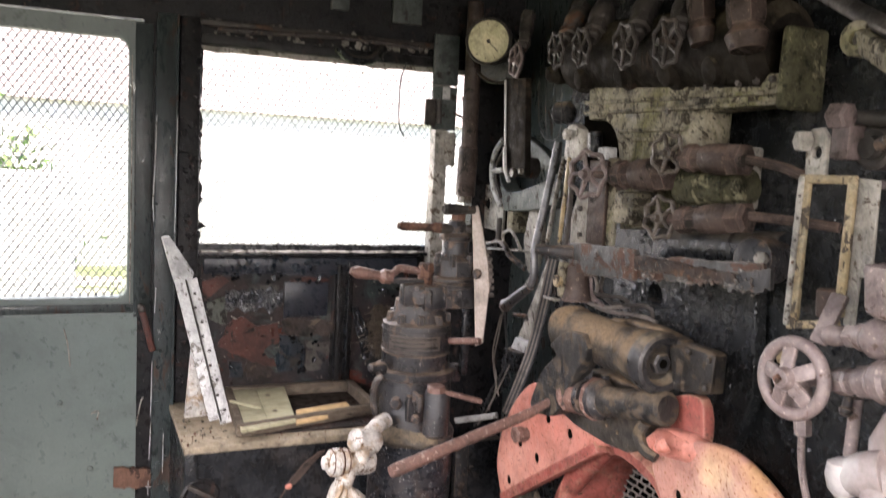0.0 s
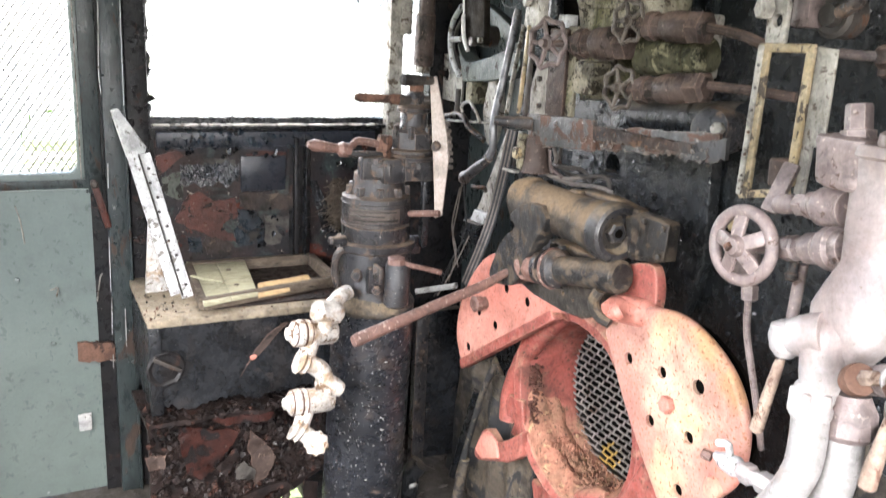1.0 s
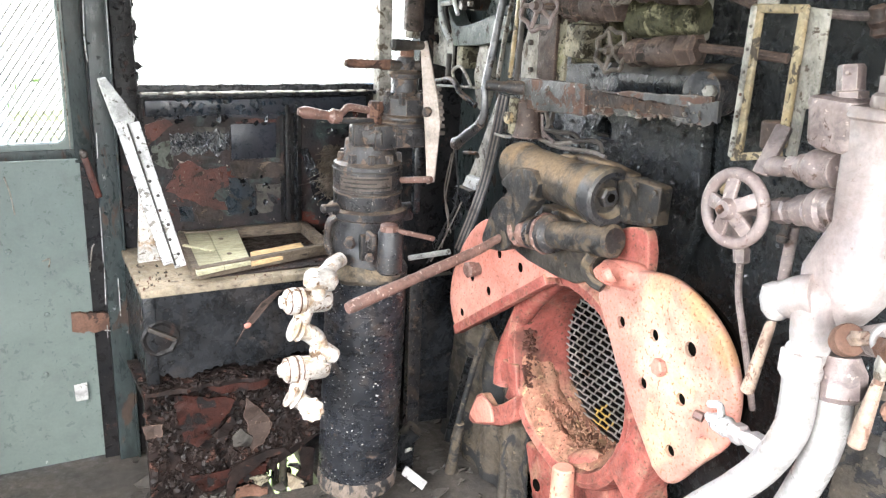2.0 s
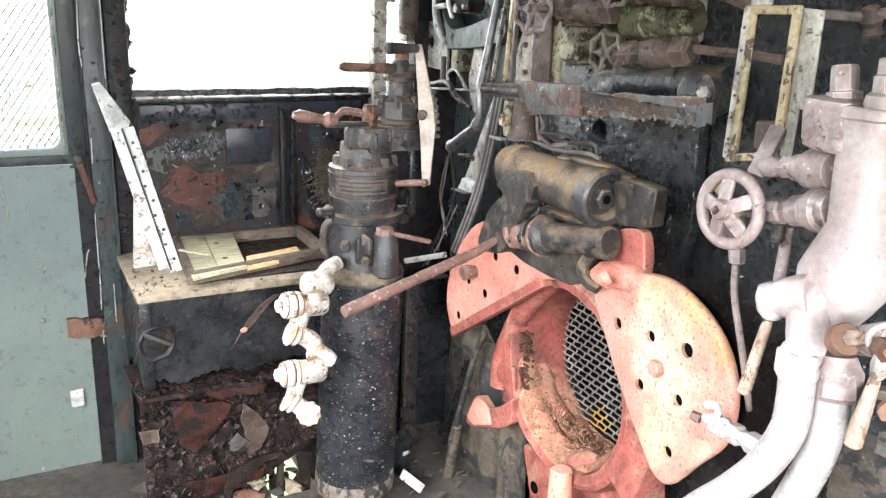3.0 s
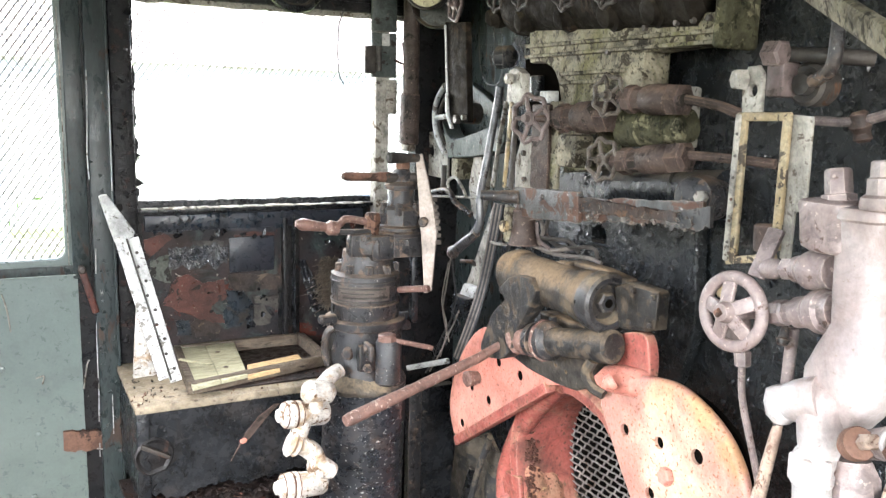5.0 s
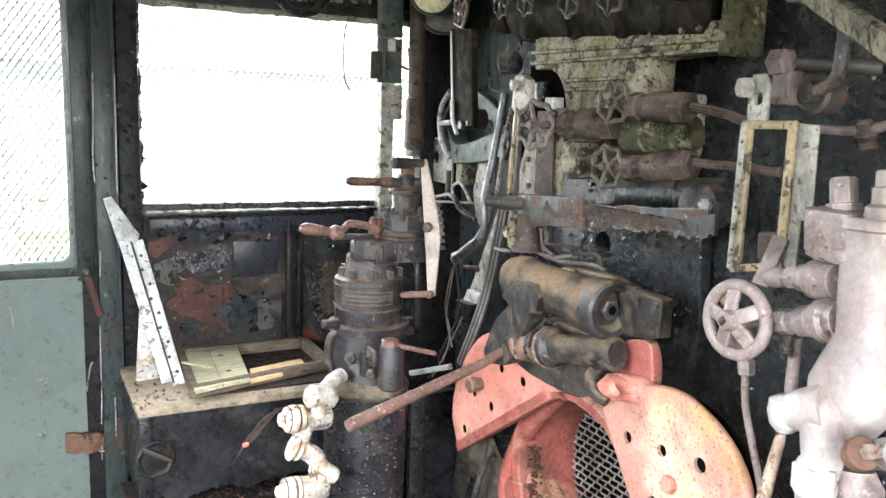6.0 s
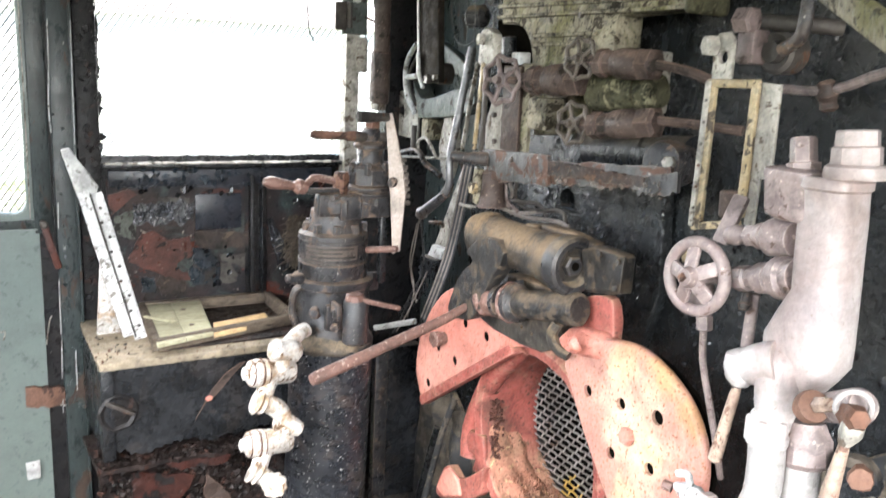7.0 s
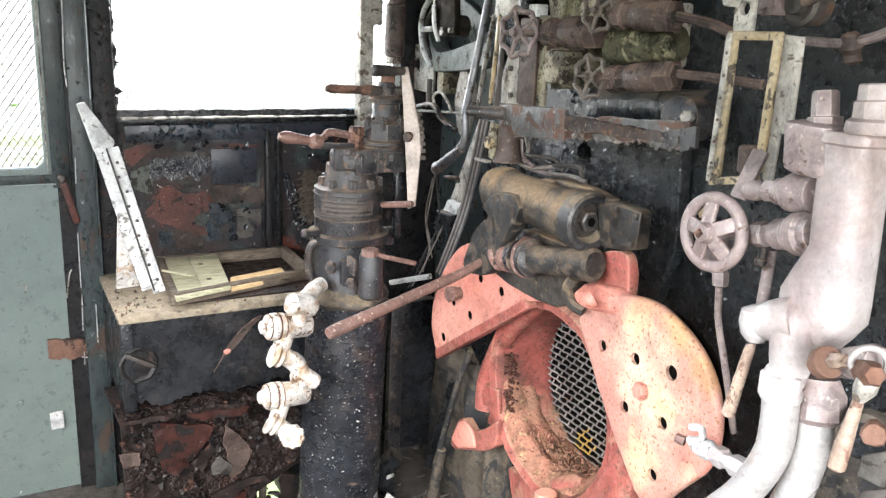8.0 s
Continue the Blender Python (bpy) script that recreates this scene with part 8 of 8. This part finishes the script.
part("cross_union", turned((0.9, 0.718, 1.101), (0.885, 0.644, 1.121), [(0, 0.016), (0.06, 0.0205), (0.36, 0.0215), (0.40, 0.0190), (0.46, 0.0190), (0.50, 0.0265), (0.56, 0.0285), (0.74, 0.0285), (0.80, 0.024), (1, 0.024)], 28, 0.02), MAUVE, hw)
part("flat_lever", rough_up(bar((0.93, 0.786, 1.2), (0.9, 0.789, 1.134), 0.024, 0.01, (0, 1, 0.4)), 0.0005, 20), MAUVE, hw, "flat pinkish lever")
part("upper_nut", rough_up(turned((0.905, 0.781, 1.147), (0.9, 0.747, 1.154), [(0, 0.006), (0.08, 0.0115), (0.35, 0.0142), (0.70, 0.0140), (0.92, 0.011), (1, 0.008)], 14, 0.05), 0.0012, 60), MAUVE, hw, "pinkish union nut")
part("upper_hex", turned((0.9, 0.751, 1.153), (0.895, 0.717, 1.159), [(0, 0.0085), (0.28, 0.0085), (0.32, 0.0145), (0.36, 0.0155), (0.88, 0.0155), (1, 0.012)], 6), MAUVE, hw)
part("upper_union", turned((0.895, 0.722, 1.158), (0.885, 0.656, 1.167), [(0, 0.013), (0.05, 0.0175), (0.20, 0.0182), (0.23, 0.0160), (0.30, 0.0160), (0.34, 0.0225), (0.40, 0.0248), (0.62, 0.0248), (0.70, 0.0215), (1, 0.022)], 28, 0.02), MAUVE, hw, "pinkish stepped union")
part("pet_cock", turned((0.93, 0.757, 1.068), (0.92, 0.753, 1.045), [(0, 0.006), (0.6, 0.007), (0.7, 0.0095), (1, 0.006)], 12), STANDTOP, hw)

wc = thing("water_column", "large pale aluminium-painted water column casting", "water column", (0.9, 0.613, 0.928))


def slab_column(levels, material, name, label="", square=0.6):
    """A rounded casting whose width and depth change with height."""
    bm = bmesh.new()
    rings = []
    for c, ry, rx in levels:
        ring = []
        for i in range(28):
            a = 2 * math.pi * i / 28
            s, k = math.sin(a), math.cos(a)
            ring.append(bm.verts.new(Vector(c) + Vector((rx * math.copysign(abs(s) ** square, s), ry * math.copysign(abs(k) ** square, k), 0))))
        rings.append(ring)
    for a, b in zip(rings, rings[1:]):
        for i in range(28):
            j = (i + 1) % 28
            bm.faces.new((a[i], a[j], b[j], b[i]))
    bm.faces.new(rings[0][::-1])
    bm.faces.new(rings[-1])
    bmesh.ops.recalc_face_normals(bm, faces=bm.faces)
    return part(name, rough_up(bm, 0.0012, 25), material, wc, label)


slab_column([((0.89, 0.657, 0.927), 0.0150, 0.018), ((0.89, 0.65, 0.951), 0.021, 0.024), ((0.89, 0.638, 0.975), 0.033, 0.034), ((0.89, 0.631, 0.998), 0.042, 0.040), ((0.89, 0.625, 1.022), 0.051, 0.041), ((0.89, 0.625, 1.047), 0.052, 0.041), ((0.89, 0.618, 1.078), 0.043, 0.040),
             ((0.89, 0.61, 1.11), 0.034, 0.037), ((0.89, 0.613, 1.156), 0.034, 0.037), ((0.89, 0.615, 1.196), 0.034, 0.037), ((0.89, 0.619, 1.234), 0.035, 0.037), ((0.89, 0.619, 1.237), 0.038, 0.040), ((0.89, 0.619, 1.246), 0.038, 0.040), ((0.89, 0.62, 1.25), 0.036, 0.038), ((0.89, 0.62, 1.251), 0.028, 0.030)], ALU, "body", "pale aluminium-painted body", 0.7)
slab_column([((0.88, 0.654, 1.192), 0.026, 0.024), ((0.88, 0.657, 1.197), 0.033, 0.029), ((0.88, 0.658, 1.203), 0.0345, 0.030), ((0.88, 0.663, 1.241), 0.0335, 0.030), ((0.88, 0.663, 1.244), 0.0355, 0.031), ((0.88, 0.664, 1.252), 0.0345, 0.030), ((0.88, 0.664, 1.254), 0.031, 0.027), ((0.88, 0.664, 1.256), 0.022, 0.020)], MAUVE, "head", "pinkish head block", 0.42)
part("rear_rod", between((0.95, 0.761, 1.064), (0.95, 0.763, 0.98), 0.0085), MAUVE, wc, "dull pink rod behind the column")
part("head_plug", turned((0.88, 0.657, 1.253), (0.88, 0.663, 1.293), [(0, 0.020), (0.22, 0.020), (0.25, 0.0160), (0.92, 0.0155), (1, 0.0130)], 6), MAUVE, wc)
part("cap_base", turned((0.88, 0.588, 1.251), (0.88, 0.589, 1.268), [(0, 0.0340), (0.2, 0.0355), (0.8, 0.0340), (1, 0.0296)], 24), ALU, wc)
part("cap_hex", turned((0.88, 0.589, 1.266), (0.88, 0.593, 1.307), [(0, 0.0274), (0.1, 0.0281), (0.5, 0.0274), (0.55, 0.0244), (0.95, 0.0237), (1, 0.0207)], 8), ALU, wc)
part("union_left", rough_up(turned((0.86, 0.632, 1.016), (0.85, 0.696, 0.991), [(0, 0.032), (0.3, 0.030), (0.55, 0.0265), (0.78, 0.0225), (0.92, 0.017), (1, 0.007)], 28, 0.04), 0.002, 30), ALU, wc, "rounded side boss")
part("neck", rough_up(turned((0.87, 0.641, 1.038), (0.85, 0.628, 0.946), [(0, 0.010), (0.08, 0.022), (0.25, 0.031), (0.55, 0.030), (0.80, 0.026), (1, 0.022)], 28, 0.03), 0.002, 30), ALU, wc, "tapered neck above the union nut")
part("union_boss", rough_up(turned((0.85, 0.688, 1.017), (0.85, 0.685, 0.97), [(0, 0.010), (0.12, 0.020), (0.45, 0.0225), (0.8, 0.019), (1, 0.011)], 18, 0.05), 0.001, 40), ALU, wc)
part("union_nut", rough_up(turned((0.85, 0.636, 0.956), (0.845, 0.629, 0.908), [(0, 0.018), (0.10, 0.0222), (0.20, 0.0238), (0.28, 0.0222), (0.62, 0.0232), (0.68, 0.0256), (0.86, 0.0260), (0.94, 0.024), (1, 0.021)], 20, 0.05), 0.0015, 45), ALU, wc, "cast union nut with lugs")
for a in (0.2, 1.3, 2.4, 3.5, 4.6, 5.7):
    c = Vector((0.847, 0.632, 0.931)) + Vector((0.0220 * math.cos(a), 0.0220 * math.sin(a), 0.0))
    part("nut_lug", rough_up(block(c - Vector((0.005, 0.005, 0.017)), c + Vector((0.005, 0.005, 0.017)), 0.003), 0.001, 60, a), ALU, wc)
part("union_nut", rough_up(turned((0.89, 0.61, 0.942), (0.885, 0.6, 0.886), [(0, 0.022), (0.2, 0.026), (0.35, 0.030), (0.6, 0.0305), (0.85, 0.032), (0.93, 0.029), (1, 0.024)], 10, 0.04), 0.0015, 45), MAUVE, wc, "pinkish union nut")
part("down_pipe", tube([(0.845, 0.63, 0.917), (0.845, 0.627, 0.887), (0.845, 0.63, 0.836), (0.845, 0.658, 0.771), (0.845, 0.704, 0.706), (0.845, 0.763, 0.636), (0.845, 0.855, 0.513)], 0.0228, 24), PIPEWHITE, wc, "thick bent aluminium-painted pipe")
part("down_pipe", tube([(0.885, 0.606, 0.897), (0.885, 0.604, 0.856), (0.885, 0.612, 0.795), (0.885, 0.633, 0.725), (0.885, 0.657, 0.656)], 0.0232, 24), PIPEWHITE, wc)
hl = part("cock_handle", turned((0.855, 0.693, 0.999), (0.85, 0.691, 0.961), [(0, 0.0068), (0.5, 0.0079), (1, 0.0056)], 12), STANDTOP, wc)
part("grip", rough_up(turned((0.85, 0.69, 0.965), (0.835, 0.699, 0.86), [(0, 0.0056), (0.1, 0.0070), (0.8, 0.0087), (0.97, 0.0093), (1, 0.0068)], 14, 0.08), 0.0008, 60), GRIPWORN, hl, "worn rust-brown grip")
gl = part("gland", rough_up(turned((0.83, 0.57, 0.988), (0.818, 0.554, 0.997), [(0, 0.0165), (0.12, 0.0192), (0.75, 0.0192), (0.9, 0.0180), (1, 0.0176)], 24), 0.0012, 60), RUST, wc, "rusty gland disc")
part("gland_nut", turned((0.81, 0.546, 1.003), (0.798, 0.524, 1.014), [(0, 0.0086), (0.1, 0.0098), (0.9, 0.0092), (1, 0.0070)], 6), GRIPWORN, gl)
part("side_body", turned((0.86, 0.576, 0.98), (0.82, 0.498, 1.018), [(0, 0.0169), (0.3, 0.0180), (0.7, 0.0202), (0.9, 0.0214), (1, 0.0169)], 20), MAUVE, wc)
part("side_ring", (lambda b: ring_tube(b, circle_points((0.8, 0.497, 1.021), (-0.7, -0.7, 0), 0.0175, 24), 0.0035))(bmesh.new()), ALU, wc)
part("packing_nut", turned((0.8, 0.502, 1.01), (0.775, 0.472, 1.021), [(0, 0.0135), (0.1, 0.0146), (0.7, 0.0146), (1, 0.0101)], 6), RUST, wc)
hl2 = part("cock_handle", rough_up(turned((0.785, 0.484, 1.01), (0.785, 0.491, 0.984), [(0, 0.0112), (0.5, 0.0124), (1, 0.0073)], 12), 0.002, 40), OLDWHITE, wc)
part("grip", turned((0.785, 0.491, 0.987), (0.775, 0.496, 0.902), [(0, 0.0053), (0.1, 0.0062), (0.7, 0.0093), (0.97, 0.0098), (1, 0.0079)], 14, 0.08), GRIPWORN, hl2, "worn cream and rust grip")

# small bright fittings between the door and the column pipe
dc2 = thing("drain_cocks", "small bright drain cocks beside the fire door", "drain cocks", (0.9, 0.774, 0.739))
part("body", rough_up(turned((0.93, 0.845, 0.731), (0.91, 0.774, 0.747), [(0, 0.0065), (0.2, 0.0099), (0.4, 0.0146), (0.8, 0.0162), (1, 0.0115)], 12), 0.002, 60), PLANKWHITE, dc2)
part("union", turned((0.9, 0.768, 0.754), (0.88, 0.681, 0.77), [(0, 0.0115), (0.1, 0.0162), (0.3, 0.0162), (0.34, 0.0115), (0.5, 0.0115), (0.54, 0.0162), (0.8, 0.0162), (1, 0.0130)], 6), ALU, dc2)
part("thumb_lever", tube([(0.9, 0.791, 0.767), (0.89, 0.789, 0.786), (0.89, 0.808, 0.779)], 0.0058, 8), PLANKWHITE, dc2)
part("plug", nut((0.935, 0.857, 0.721), (-0.4, 0.9, 0.1), 0.0085, 0.016), RUSTPINK, dc2)

# lower right corner: hinge and scrap on the backhead
cr = thing("corner_fittings", "painted scrap brackets at the backhead foot", "bracket", (0.85, 0.498, 0.901))
part("bracket", rough_up(sheet([(0.84, 0.512, 0.869), (0.84, 0.511, 0.896), (0.84, 0.485, 0.914), (0.84, 0.47, 0.889), (0.84, 0.48, 0.871)], (1, 0, 0), 0.010, [], 0.003), 0.003, 40), FLAKEGREY, cr, "grey scrap plate")
part("bracket", rough_up(sheet([(0.86, 0.517, 0.842), (0.86, 0.488, 0.863), (0.86, 0.475, 0.843), (0.86, 0.506, 0.821)], (1, 0, 0), 0.010, [], 0.003), 0.004, 40), IRON, cr)
part("red_knob", rough_up(nut((0.85, 0.508, 0.925), (-0.8, -0.6, 0.2), 0.014, 0.016, 9), 0.005, 60), RUST, cr, "rough pinkish knob")
part("back_plate", rough_up(sheet([(1.1, 0.726, 0.777), (1.1, 0.611, 0.862), (1.1, 0.546, 0.618), (1.1, 0.741, 0.485)], (1, 0, 0), 0.02, [], 0.004), 0.004, 16), DUSTWALL, cr, "dusty brown plate")
part("dark_boss", rough_up(lathe(bmesh.new(), (0.88, 0.535, 0.897), (-1, -0.3, 0), [(-0.02, 0.0304), (0.0, 0.0304), (0.01, 0.0228)], 18), 0.002, 20), BLACK, cr)

# ---- low on the backhead and floor ----
lp = thing("slanting_pipe", "thin slanting pipe down the backhead", "pipe", (1.17, 2.061, 0.028))
part("pipe", tube([(1.14, 1.866, 0.458), (1.13, 1.911, 0.336), (1.12, 1.96, 0.158), (1.11, 1.988, 0.039)], 0.009, 10), DUSTWALL, lp)
part("socket", rough_up(between((1.12, 1.967, 0.106), (1.11, 1.999, -0.086), 0.014, 0.018), 0.003, 20), DUSTWALL, lp)
part("rod", between((1.18, 2.025, 0.298), (1.16, 2.116, -0.04), 0.012), BLACK, lp)
fp = thing("floor_pipe", "black pipe elbow on the floor beside the stand", "pipe", (1.069, 2.082, 0))
part("elbow", rough_up(tube([(1.018, 2.062, 0.062), (0.992, 2.075, 0.022), (0.984, 2.079, -0.078)], 0.03, 12), 0.004, 14), BLACK, fp)
scrap = thing("bright_scrap", "bright strip of bare scrap metal on the floor", "scrap metal", (1.001, 2.02, -0.07))
part("strip", rough_up(bar((0.927, 1.955, 0), (0.981, 1.917, -0.05), 0.03, 0.006, (1, 0, 0.3)), 0.006, 30), PLANKWHITE, scrap)
part("strip", rough_up(bar((0.959, 2.017, 0.02), (0.986, 2.019, 0.02), 0.014, 0.006, (1, 0, 0.3)), 0.003, 30), PLANKWHITE, scrap)
rub = part("floor_rubble", rough_up(flakes(420, lambda u, v: (u, v, FLOOR), (0.2, 1.24), (0.9, 2.45), 0.022, 77, 0.03, (0, 0, 1)), 0.008, 25), FLOORM, None, "", False)
tagged(rub, "crumbled dirt and paint chips scattered over the floor", "rubble", "", "stuff")

# black casing between stand and backhead
cs = thing("black_casing", "black sheet-steel casing behind the brake stand", "casing", (1.05, 2.2, FLOOR))
part("panel", rough_up(sheet([(1.06, 2.2, 0.499), (1.203, 2.2, 0.503), (1.225, 2.2, -0.013), (1.071, 2.2, -0.003)], (0, 1, 0), 0.03, [], 0.003), 0.001, 9), BLACK, cs)
part("edge_angle", rough_up(block((1.045, 2.19, 0.513), (1.088, 2.22, -0.056), 0.002), 0.001, 20), STANDTOP, cs)
for cp in ((1.091, 2.196, 0.323), (1.101, 2.196, 0.161), (1.101, 2.196, 0.418)):
    part("rivet", lathe(bmesh.new(), cp, (0, -1, 0), [(0, 0.011), (0.005, 0.009), (0.008, 0)], 12), BLACK, cs)

# clutter above the window
up_w = thing("header_fittings", "rusty fittings along the wall above the window", "wall fittings", (0.6, 2.49, 1.75))
part("hose", rough_up(tube([(0.703, 2.45, 1.672), (0.743, 2.44, 1.642), (0.804, 2.44, 1.642), (0.851, 2.45, 1.685)], 0.014, 10), 0.002, 25), BLACK, up_w)
part("rod", rough_up(tube([(0.355, 2.46, 1.69), (0.533, 2.46, 1.696), (0.741, 2.46, 1.704), (0.983, 2.46, 1.698)], 0.008, 8), 0.002, 25), STANDTOP, up_w)
part("panel", rough_up(block((0.882, 2.49, 1.868), (0.98, 2.47, 1.769), 0.004), 0.001, 12), TEAL, up_w, "grey-green panel")
part("panel", rough_up(block((0.687, 2.49, 1.844), (0.744, 2.47, 1.787), 0.004), 0.001, 12), TEAL, up_w, "grey-green panel")
tagged(part("peeling_edge", rough_up(flakes(70, lambda u, v: (u, 2.488, v), (0.33, 1.02), (1.675, 1.72), 0.009, 91, 0.02), 0.003, 40), OLDWHITE, up_w, "curled peeling paint", False), kind="stuff")
